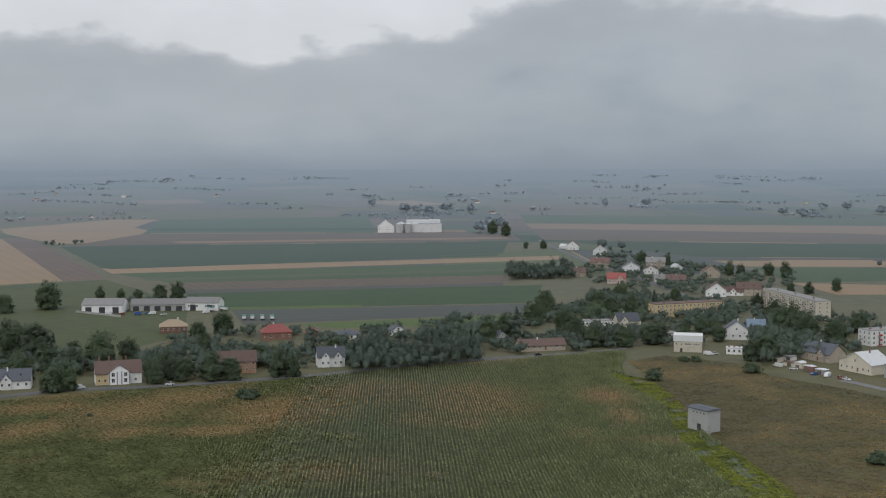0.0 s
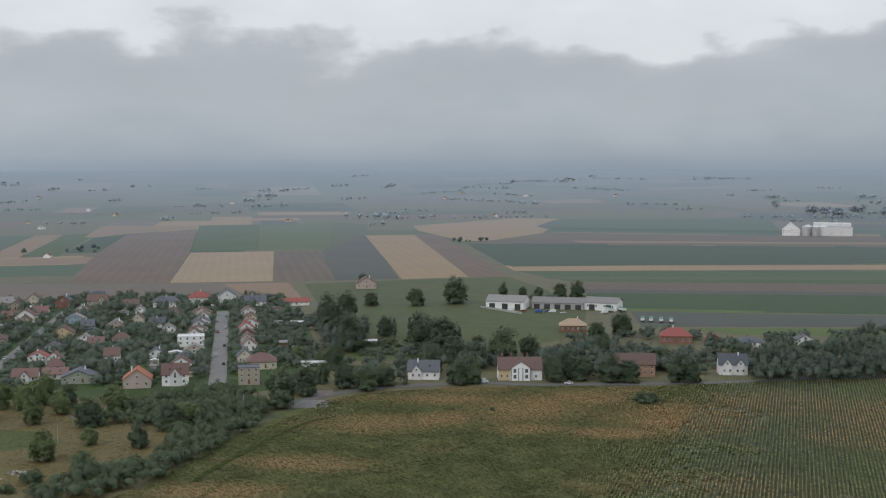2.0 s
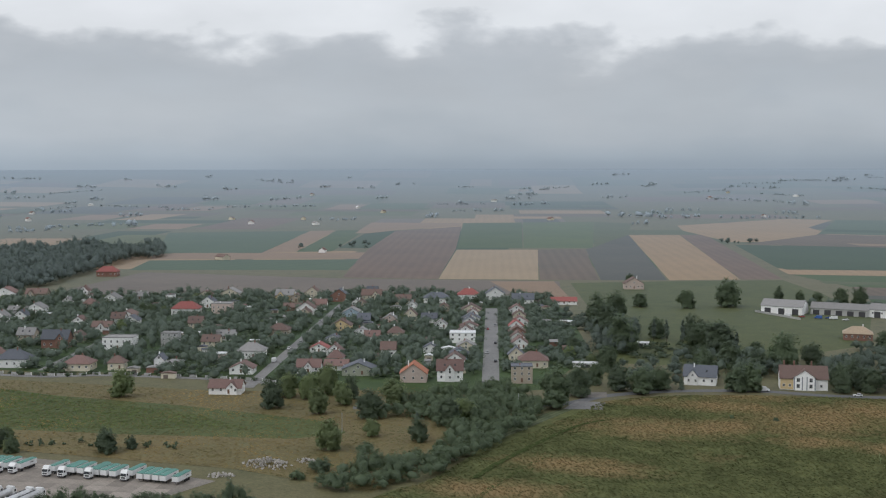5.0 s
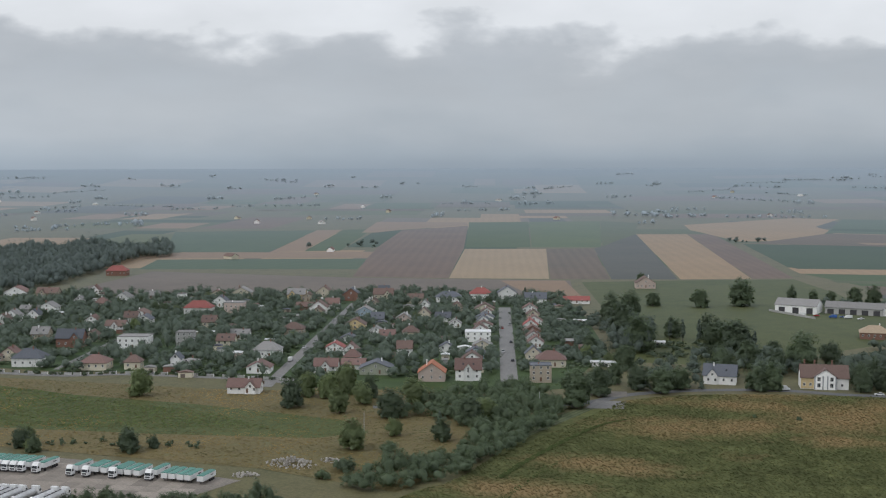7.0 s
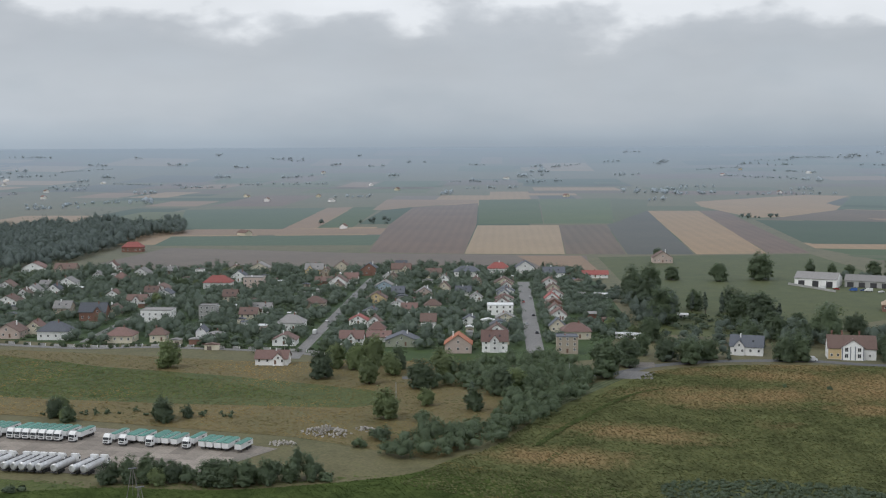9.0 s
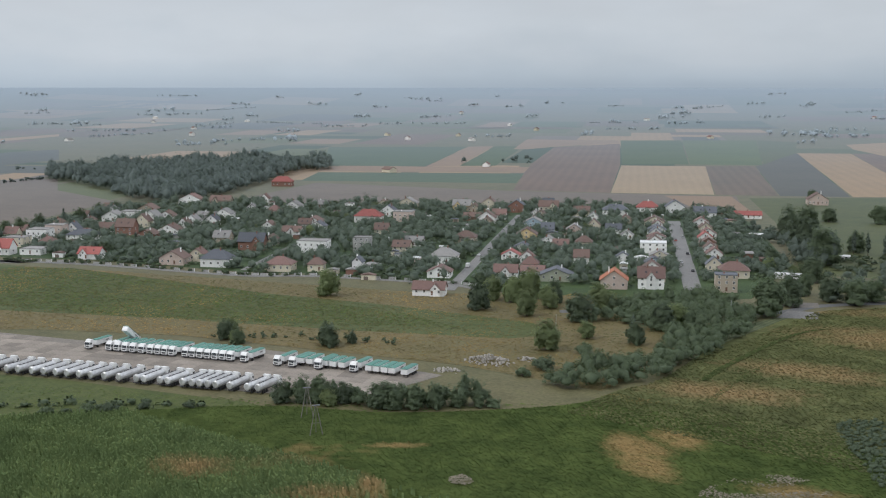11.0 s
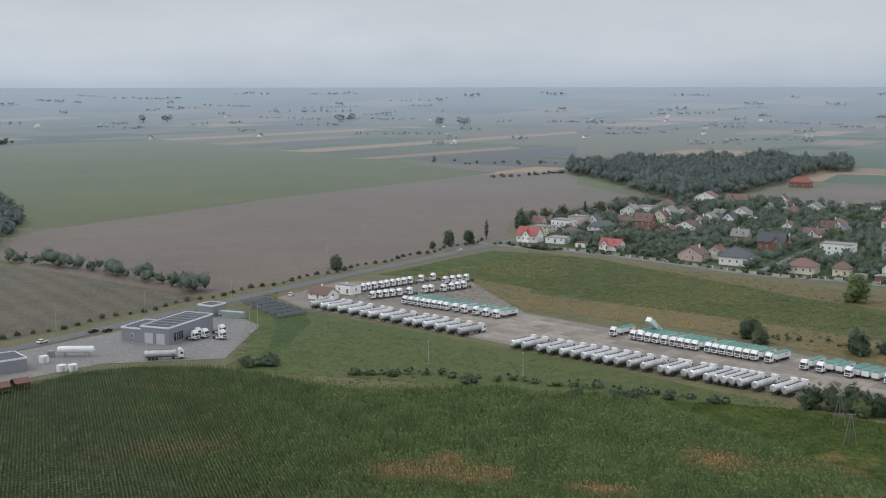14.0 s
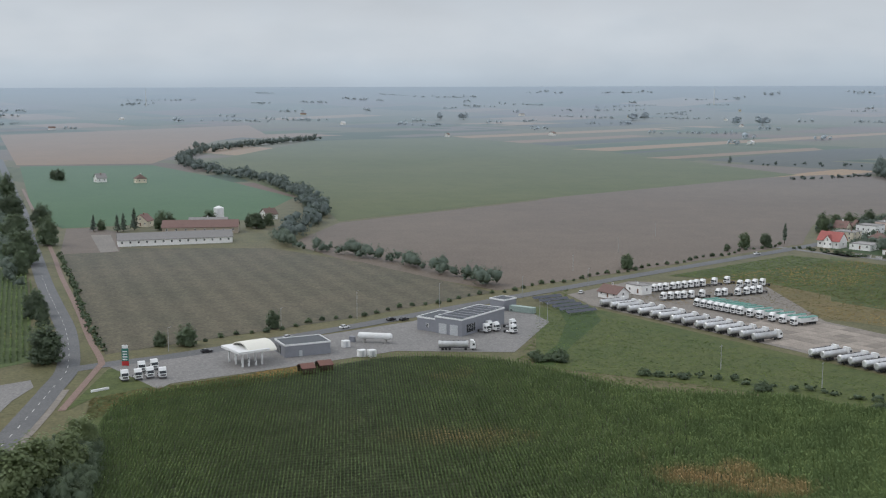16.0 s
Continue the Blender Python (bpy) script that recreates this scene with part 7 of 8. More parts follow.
for i in range(4):
    part("block", box(bmesh.new(), -2.4 + i * 1.6, 0, 0, 1.5, 0.7, 0.8, 0.06), METAL_WHITE, barrier)

for i in range(6):
    s = thing("solar_table", pose(-563 + i * 7.2, 159.5 + i * 0.7, 0.1, 0, 0, 106), "tilted dark solar panel table on posts", "solar panel", "solar tables")
    for k in range(5):
        part("panel", box(bmesh.new(), 0, 0, 0, 3.1, 2.0, 0.08), SOLAR, s, at=pose(-6.4 + k * 3.2, 0, 1.5, 28, 0, 0))
    for k in (-6, 0, 6):
        part("post", tube(bmesh.new(), (k, 0, 0), (k, 0, 1.5), 0.07), POLE, s)


def pole(x, y, h, name="lamp_post", label="slim grey lamp post beside the road", arm=True, r=0.11):
    t = thing(name, pose(x, y, 0, 0, 0, 120), label, "lamp post" if arm else "pole", "poles")
    part("pole", tube(bmesh.new(), (0, 0, 0), (0, 0, h), r, r * 0.6, 8), POLE, t)
    if arm:
        part("arm", tube(bmesh.new(), (0, 0, h), (1.6, 0, h + 0.25), 0.06, 0.05, 6), POLE, t)
        part("lantern", box(bmesh.new(), 1.7, 0, h + 0.2, 0.7, 0.25, 0.12, 0.03), CHASSIS, t)
    else:
        part("crossarm", box(bmesh.new(), 0, 0, h - 0.6, 1.6, 0.1, 0.1), POLE, t)
    return t


for x, y, h in ((-540.4, 66.8, 12), (-556.6, 106.8, 11), (-571, 150, 10), (-591, 190, 9), (-513.1, 139.4, 9), (-512.4, 142.6, 9), (-525, 33, 9), (-497, -12, 9)):
    pole(x, y, h)
for x, y, h in ((-388.4, 195.2, 9), (-420, 175, 9), (-300, 395, 9), (-258, 470, 9), (-700, 250, 9), (-760, 300, 9), (-640, 200, 9)):
    pole(x, y, h, "utility_pole", "weathered utility pole in the open field", False, 0.15)

# twin-legged timber mast with its stay frame
TIMBER = plain("weathered_timber", (0.20, 0.19, 0.17), 0.9, spread=0.25)
for x, y, top in ((-294.6, 246.0, 9.6), (-279.3, 234.3, 9.2)):
    mast = thing("power_mast", pose(x, y, 0, 0, 0, 52), "grey A-frame timber power mast in the weeds", "mast", "power masts")
    for s in (-1, 1):
        part("leg", tube(bmesh.new(), (s * 1.9, 0, 0), (s * 0.2, 0, top), 0.13, 0.10, 8), TIMBER, mast)
    part("stay", tube(bmesh.new(), (0.3, 3.0, 0), (0, 0.1, top), 0.10, 0.08, 8), TIMBER, mast)
    part("brace", tube(bmesh.new(), (-1.2, 0, top * 0.42), (1.2, 0, top * 0.42), 0.07, seg=6), TIMBER, mast)
    part("crossarm", box(bmesh.new(), 0, 0, top - 0.1, 2.4, 0.22, 0.25), METAL_GREY, mast)

# shrubs planted in a row along the road
for i in range(58):
    t = i / 57
    x, y = -498 + (-690 + 498) * t, -4 + (352 + 4) * t
    plant("bush", x - 13 - 3 * math.sin(i), y + 6, 1.6 + (i * 37 % 10) / 9, "shrubs along the country road", 0.9)


# ---- buildings of the eastern town ----
def block(x, y, turn, w, d, storeys, wall, roof, label, cols, balcony=False, accent=None, group="town blocks"):
    """A flat-roofed block with rows of windows on its front; x, y is the front left corner."""
    h = storeys * 2.9 + 0.8
    t = thing("apartment_building", pose(x, y, 0, 0, 0, turn), label, "building", group)
    part("wall", box(bmesh.new(), w / 2, d / 2, 0, w, d, h), wall, t)
    part("roof", box(bmesh.new(), w / 2, d / 2, h + 0.003, w + 0.3, d + 0.3, 0.3), roof, t)
    for s in range(storeys):
        for c in range(cols):
            fx, z = (c + 0.5) / cols * w, 1.4 + s * 2.9
            window(t, fx, -0.04, z, 0, 1.15)
            if balcony and c % 3 == 1:
                b = part("balcony", box(bmesh.new(), fx, -0.7, z - 0.9, 2.6, 1.3, 0.15), CONC, t)
                part("parapet", box(bmesh.new(), fx, -1.33, z - 0.75, 2.6, 0.08, 0.95), accent or FRAME, b)
        for k in range(max(1, int(d / 4))):
            for sx in (-0.04, w + 0.04):
                window(t, sx, (k + 0.5) / max(1, int(d / 4)) * d, 1.4 + s * 2.9, 90, 1.0)
    for k in range(3):
        part("chimney", box(bmesh.new(), w * (k + 0.5) / 3, d * 0.5, h + 0.3, 1.2, 0.7, 0.8), WALL["brick"], t)
    return t


block(154, 847, 22, 58, 12, 3, WALL["yellow"], TILE["brown"], "long yellow three-storey block with rows of windows", 17)
block(246, 905, -81, 88, 11, 5, WALL["cream"], TILE["grey"], "long pale apartment block with balconies", 24, True, WALL["brick"])
t = thing("office_building", pose(136.2, 692.1, 0, 0, 0, -12), "cream two-storey building with a white metal upper floor", "building", "town blocks")
part("wall", box(bmesh.new(), 8.2, 6, 0, 16.4, 12, 6.4), WALL["cream"], t)
part("upper_floor", box(bmesh.new(), 8.2, 6, 6.4, 17.0, 12.6, 3.6, 0.05), METAL_WHITE, t, "white metal-clad upper floor")
for k in (1.5, 4.6, 7.0, 8.3, 9.6, 11.8, 13.1, 14.4):
    window(t, k, -0.04, 4.2, 0, 0.8)
part("door", box(bmesh.new(), 4.4, -0.05, 0.1, 1.4, 0.12, 2.3), CHASSIS, t)
block(165, 683, -15, 9, 7, 1, WALL["white"], TILE["white"], "small white outbuilding with a pale roof", 3)
block(134, 742, 5, 20, 10, 1, WALL["white"], TILE["grey"], "low white flat-roofed building", 5)
block(96, 800, 8, 40, 10, 1, WALL["white"], TILE["grey"], "long low white building with a grey roof", 9)
block(260, 712, 20, 24, 12, 3, WALL["white"], TILE["grey"], "white and red three-storey block", 6, True, SIGN_RED)
house(215, 663, -60, 21, 13, 9.0, "c", "tan", "slate", "houses of the eastern town")
house(226, 626, -62, 22, 16, 10, "a", "cream", "white", "houses of the eastern town")
house(236, 604, -62, 12, 10, 6, "f", "grey", "grey", "houses of the eastern town")
for x, y in ((188, 658), (191, 643), (194, 636), (196, 625), (200, 618), (196, 664)):
    outbuilding(x, y, -50)
for i, (x, y) in enumerate(((183, 640), (189, 631), (195, 615), (200, 609), (205, 604), (207, 600), (154, 680), (158, 682))):
    car(x, y, 30 + i * 37, ("white", "white", "blue", "white", "red", "white")[i % 6], 0.1, van=i % 3 == 0)
ribbon("road_meadow", [(204, 599), (209, 591), (214, 580), (222, 563), (230, 544)], 6.0, 0.208, GRAVEL, "pale gravel road behind the meadow", "road")

hut = thing("transformer_house", pose(108.7, 479.3, 0, 0, 0, 32.0), "small grey concrete hut with a dark flat roof in the meadow", "hut")
part("wall", box(bmesh.new(), 3.6, 5.8, 0, 7.2, 11.5, 9.2), WALL["grey"], hut)
part("roof", prism(bmesh.new(), [(-0.5, 9.2), (7.7, 9.2), (7.7, 9.5), (3.6, 10.0), (-0.5, 9.5)], -0.4, 12.0), TILE["slate"], hut)
for k in (2.2, 4.2, 6.2, 8.2):
    part("vent", box(bmesh.new(), -0.03, k, 7.6, 0.1, 0.7, 0.5), GLASS, hut)
part("door", box(bmesh.new(), -0.03, 5.0, 0.1, 0.12, 2.0, 3.2), CHASSIS, hut)
part("post", box(bmesh.new(), 0.2, -1.2, 0, 0.5, 0.5, 3.4), CONC, hut)

# long low white sheds in the gardens behind the road
for x, y, turn, w in ((-282, 594, 20, 14), (-365, 743, 18, 9), (-285, 678, 18, 11)):
    barn(x, y, turn, w, 4.5, 2.4, 0.6, "white", "white", "long low white garden shed with a pale roof", "garden sheds", doors=1, lights=3, name="garden_shed")

# works yard across the road
barn(-254, 884, 2, 30, 20, 6.0, 4.0, "white", "grey", "white works hall with dark gates and a grey roof", "works halls", doors=3, name="works_hall")
barn(-216, 894, 4, 40, 14, 5.0, 3.6, "grey", "grey", "long low works hall with a grey roof", "works halls", doors=5, name="works_hall")
barn(-182, 897, -6, 26, 16, 6.0, 3.5, "white", "grey", "white works hall with a pitched roof", "works halls", doors=2, lights=4, name="works_hall")
works_wall = thing("yard_wall", Matrix(), "low grey wall round the works yard", "wall")
for k in range(9):
    part("panel", box(bmesh.new(), -272 + k * 4.6, 876 - k * 3.2, 0.1, 5.4, 0.3, 1.6, 0, radians(-35)), WALL["grey"], works_wall)
for i, (x, y, paint) in enumerate(((-246, 862, "white"), (-236, 864, "red"), (-224, 862, "blue"), (-218, 866, "blue"), (-214, 864, "white"), (-205, 862, "white"), (-176, 872, "white"))):
    car(x, y, 80 + i * 9, paint, 0.25, van=i % 2 == 0)
for x, y in ((-172, 880), (-163, 884)):
    park(TRAILER, [(x, y)], "parked trailers in the works yard", 40, first=False)
for x in (-141, -135, -128, -121):
    park(TRAILER, [(x, 832)], "parked trailers beside the gardens", 10, first=False)

# grain store far out on the plain
grain = hall(-50, 1920, 4, 48, 30, 13, METAL_WHITE, METAL_GREY, "large white grain store far out in the fields", name="grain_store")
part("upper_hall", box(bmesh.new(), 20, 45, 0, 56, 25, 18), METAL_WHITE, grain)
for x, y, w in ((-93, 1925, 24),):
    house(x, y, 4, 26, 24, 19, "a", "white", "white", "grain store buildings")
for x in (-72, -58, -48, -70):
    s = thing("silo", pose(x + 2, 1916 + (14 if x in (-48, -70) else 0), 0), "round grey steel grain silo with a conical roof", "silo", "grain silos")
    part("drum", tube(bmesh.new(), (0, 0, 0), (0, 0, 14), 6.4, seg=24), STEEL, s)
    part("cone_roof", tube(bmesh.new(), (0, 0, 14), (0, 0, 17), 6.6, 0.6, 24), STEEL, s)
# cattle farm
barn(-807, -4, 93, 70, 13, 4.0, 3.6, "white", "grey", "long white cattle shed with a pale grey roof", "farm buildings", lights=14, name="cattle_shed")
barn(-860, 14, 82, 50, 15, 4.5, 4.0, "tan", "rust", "long brick barn with a red-brown roof", "farm buildings", lights=8)
house(-905, -24, 60, 11, 9, 8, "a", "cream", "rust", "farm buildings")
house(-930, 66, 20, 12, 9, 7, "a", "white", "brown", "farm buildings")
house(-880, 20, 80, 26, 10, 7, "c", "white", "grey", "farm buildings")
house(-1310, -70, 20, 12, 10, 8, "a", "white", "grey", "farm buildings")
house(-1290, -30, 20, 10, 10, 8, "h", "cream", "brown", "farm buildings")
s = thing("silo", pose(-902, 28.2, 0), "round white farm silo with a shallow cone roof", "silo", "farm silo")
part("drum", tube(bmesh.new(), (0, 0, 0), (0, 0, 12), 3.6, seg=24), WHITE, s)
part("cone_roof", tube(bmesh.new(), (0, 0, 12), (0, 0, 13.6), 3.8, 0.5, 24), WHITE, s)
house(GATE[0][0], GATE[0][1], 25, 12, 8, 5.0, "c", "white", "rust", "gatehouses of the lorry yard")
house(GATE[1][0], GATE[1][1], 25, 10, 7, 3.6, "f", "white", "grey", "gatehouses of the lorry yard")
house(-905, 828, 30, 20, 11, 9, "h", "brick", "red", "houses among the gardens")

# far farmsteads
r = random.Random(12)
n = 0
while n < 46:
    a, dist = r.uniform(radians(65), radians(192)), r.uniform(1250, 3800)
    x, y = dist * math.cos(a) - 30, dist * math.sin(a)
    if any(inside(x, y, corners) for crop, corners in FIELDS.values()):
        continue
    h = thing("house", pose(x, y, rise(x, y), 0, 0, r.uniform(0, 90)), "distant white farmhouse with a pitched roof", "house", "distant farmhouses")
    w, d, e = r.uniform(9, 18), r.uniform(7, 10), r.uniform(2.8, 4.6)
    part("wall", prism(bmesh.new(), [(-d / 2, 0), (d / 2, 0), (d / 2, e), (0, e + 2.8), (-d / 2, e)], -w / 2, w / 2), WALL["white" if r.random() < 0.7 else "cream"], h)
    bm = bmesh.new()
    for s in (-1, 1):
        prism(bm, [(0, e + 3.0), (s * (d / 2 + 0.5), e - 0.2), (s * (d / 2 + 0.5), e + 0.05), (0, e + 3.25)], -w / 2 - 0.4, w / 2 + 0.4)
    part("roof", bm, TILE[r.choice(("grey", "rust", "brown", "white"))], h)
    n += 1


# tall white masts near the horizon
for x, y in ((-3633, 1770), (-4051, -38)):
    mast = thing("radio_mast", pose(x, y, rise(x, y)), "tall slim white mast far out on the plain", "mast", "distant masts")
    part("shaft", tube(bmesh.new(), (0, 0, 0), (0, 0, 50), 1.3, 0.6, 10), METAL_WHITE, mast)
    part("top_antenna", tube(bmesh.new(), (0, 0, 50), (0, 0, 55), 0.3, 0.15, 8), POLE, mast)
    part("base_block", box(bmesh.new(), 0, 0, -0.2, 5, 5, 1.2), CONC, mast)

# garden walls along the village road
wall_line = smooth([(x + 1.5, y + 3.6) for x, y in VILLAGE_ROAD[2:]], 10)
fence = thing("garden_fence", Matrix(), "pale garden fence of panels between posts along the road", "fence")
panel = shape(box(box(bmesh.new(), 0, 0, 0, 3.9, 0.14, 0.5), 0, 0, 0.6, 3.9, 0.06, 0.7), "panel", WALL["grey"])
post = shape(box(bmesh.new(), 0, 0, 0, 0.25, 0.25, 1.5), "post", WALL["white"])
run, last = 0.0, wall_line[0]
for p in wall_line[1:]:
    run += math.dist(p, last)
    if run >= 4.0:
        a = math.degrees(math.atan2(p[1] - last[1], p[0] - last[0]))
        part("panel", panel, None, fence, at=pose(p[0], p[1], 0.15, 0, 0, a))
        part("post", post, None, fence, at=pose(p[0] + 1.95 * math.cos(radians(a)), p[1] + 1.95 * math.sin(radians(a)), 0.15, 0, 0, a))
        run = 0.0
    last = p

# large concrete slabs of the yard
slab = shape(box(bmesh.new(), 0, 0, 0, 5.9, 5.9, 0.05, 0.02), "slab", plain("yard_slab", (0.245, 0.215, 0.185), 0.9, spread=0.2, grain=1.2, random_tint=0.5, weather=(0.16, 0.145, 0.125)))
yard = bpy.data.objects["pavement_yard"]
made = 0
for i in range(-4, 60):
    for k in range(-8, 14):
        x, y = -560 + i * 6.0 * math.cos(radians(21)) - k * 6.0 * math.sin(radians(21)), 195 + i * 6.0 * math.sin(radians(21)) + k * 6.0 * math.cos(radians(21))
        if made < 300 and x > -500 and all(inside(x + dx, y + dy, YARD) for dx, dy in ((4, 0), (-4, 0), (0, 4), (0, -4))):
            part("slab", slab, None, yard, at=pose(x, y, 0.17, 0, 0, 21))
            made += 1

# lane markings near the junction
marks = bpy.data.objects["road_side"]
dash = shape(box(bmesh.new(), 0, 0, 0, 0.16, 3.2, 0.004), "dash", plain("road_paint", (0.62, 0.62, 0.60), 0.8, spread=0.2))
line = smooth(SIDE_ROAD, 8)
run = 0.0
for a, c in zip(line, line[1:]):
    run += math.dist(a, c)
    if run > 7 and c[0] > -700:
        run = 0.0
        part("dash", dash, None, marks, at=pose(c[0], c[1], 0.224, 0, 0, math.degrees(math.atan2(c[1] - a[1], c[0] - a[0])) - 90))
sheet("pavement_lot", LOT, 0.2, GRAVEL, "pale concrete parking lot beside the road", "pavement")


# ---- maize rows, rough grass, pond, sand and rubble ----
def crop_leaf(name, green, second, dry, patch, amount, ripe=(), dark=0.72):
    """Standing growth: green blades, darker and lighter in drifts, turned to straw in broad patches.
    ripe: (x, y, ux, uy, vx, vy, weight), soft-edged patches that have ripened first."""
    m, n, l = graph(name)
    b = n.new("ShaderNodeBsdfDiffuse")
    pos = n.new("ShaderNodeTexCoord").outputs["Object"]
    geo = n.new("ShaderNodeNewGeometry")
    island = geo.outputs["Random Per Island"]
    c = mixed(n, l, island, green, second)
    wide, drift, fine = noise_of(n, l, pos, patch, 5.0, 0.62), noise_of(n, l, pos, patch * 5, 4.0, 0.65), noise_of(n, l, pos, 0.35, 4.0, 0.75)
    c = mixed(n, l, span(n, l, drift, 0.38, 0.66), c, mixed(n, l, island, tuple(x * dark for x in green), tuple(x * (dark + 0.08) for x in green)))
    c = mixed(n, l, 0.5, c, mixed(n, l, span(n, l, fine, 0.3, 0.7), (0.3, 0.3, 0.3), (0.75, 0.75, 0.75)), "OVERLAY")
    straw = mixed(n, l, island, dry, tuple(x * 0.6 for x in dry))
    c = mixed(n, l, span(n, l, wide, amount, amount + 0.12), c, straw)

    def math2(op, one, two):
        k = n.new("ShaderNodeMath")
        k.operation = op
        for socket, v in zip(k.inputs, (one, two)):
            if isinstance(v, (int, float)):
                socket.default_value = v
            else:
                l.new(v, socket)
        return k.outputs[0]
    best = None
    for x, y, ux, uy, vx, vy, weight in ripe:
        away = n.new("ShaderNodeVectorMath")
        away.operation = "SUBTRACT"
        l.new(pos, away.inputs[0])
        away.inputs[1].default_value = (x, y, 0)
        sides = []
        for p, q in ((ux, uy), (vx, vy)):
            dot = n.new("ShaderNodeVectorMath")
            dot.operation = "DOT_PRODUCT"
            l.new(away.outputs[0], dot.inputs[0])
            dot.inputs[1].default_value = (p / (p * p + q * q), q / (p * p + q * q), 0)
            sides.append(math2("MULTIPLY", dot.outputs["Value"], dot.outputs["Value"]))
        near = math2("MULTIPLY", math2("SUBTRACT", 1.35, math2("SQRT", math2("ADD", sides[0], sides[1]), 0)), weight)
        best = near if best is None else math2("MAXIMUM", best, near)
    if best is not None:
        ragged = math2("ADD", math2("MULTIPLY", math2("SUBTRACT", drift, 0.5), 1.8), math2("MULTIPLY", math2("SUBTRACT", fine, 0.5), 1.6))
        mask = span(n, l, math2("ADD", math2("MINIMUM", math2("MULTIPLY", best, 1.3), 0.95), math2("SUBTRACT", ragged, math2("MULTIPLY", island, 0.4))), -0.35, 0.95)
        c = mixed(n, l, mask, c, straw)
    l.new(c, b.inputs["Color"])
    thin = n.new("ShaderNodeBsdfTranslucent")
    l.new(c, thin.inputs["Color"])
    mix = n.new("ShaderNodeMixShader")
    mix.inputs["Fac"].default_value = 0.4
    l.new(b.outputs[0], mix.inputs[1])
    l.new(thin.outputs[0], mix.inputs[2])
    l.new(mix.outputs[0], n.new("ShaderNodeOutputMaterial").inputs["Surface"])
    return m


MAIZE_EAST = crop_leaf("maize_ripening", (0.285, 0.320, 0.165), (0.350, 0.370, 0.190), (0.66, 0.47, 0.28), 0.012, 0.60, RIPE_EAST)
WEED_EAST = crop_leaf("weedy_maize", (0.176, 0.198, 0.094), (0.225, 0.234, 0.106), (0.44, 0.33, 0.18), 0.014, 0.58, RIPE_EAST, 0.62)
WEED_WEST = crop_leaf("weedy_crop", (0.098, 0.142, 0.050), (0.140, 0.178, 0.060), (0.50, 0.36, 0.17), 0.016, 0.60, RIPE_WEST, 0.70)
MAIZE_WEST = crop_leaf("maize_green", (0.156, 0.220, 0.098), (0.200, 0.258, 0.108), (0.46, 0.34, 0.18), 0.016, 0.64, RIPE_WEST)
GRASS_DRY = crop_leaf("grass_dry", (0.145, 0.142, 0.070), (0.205, 0.170, 0.078), (0.45, 0.315, 0.135), 0.014, 0.48, (), 0.62)
GRASS_GREEN = crop_leaf("grass_green", (0.128, 0.182, 0.066), (0.172, 0.210, 0.078), (0.44, 0.33, 0.16), 0.016, 0.60, RIPE_WEST, 0.62)


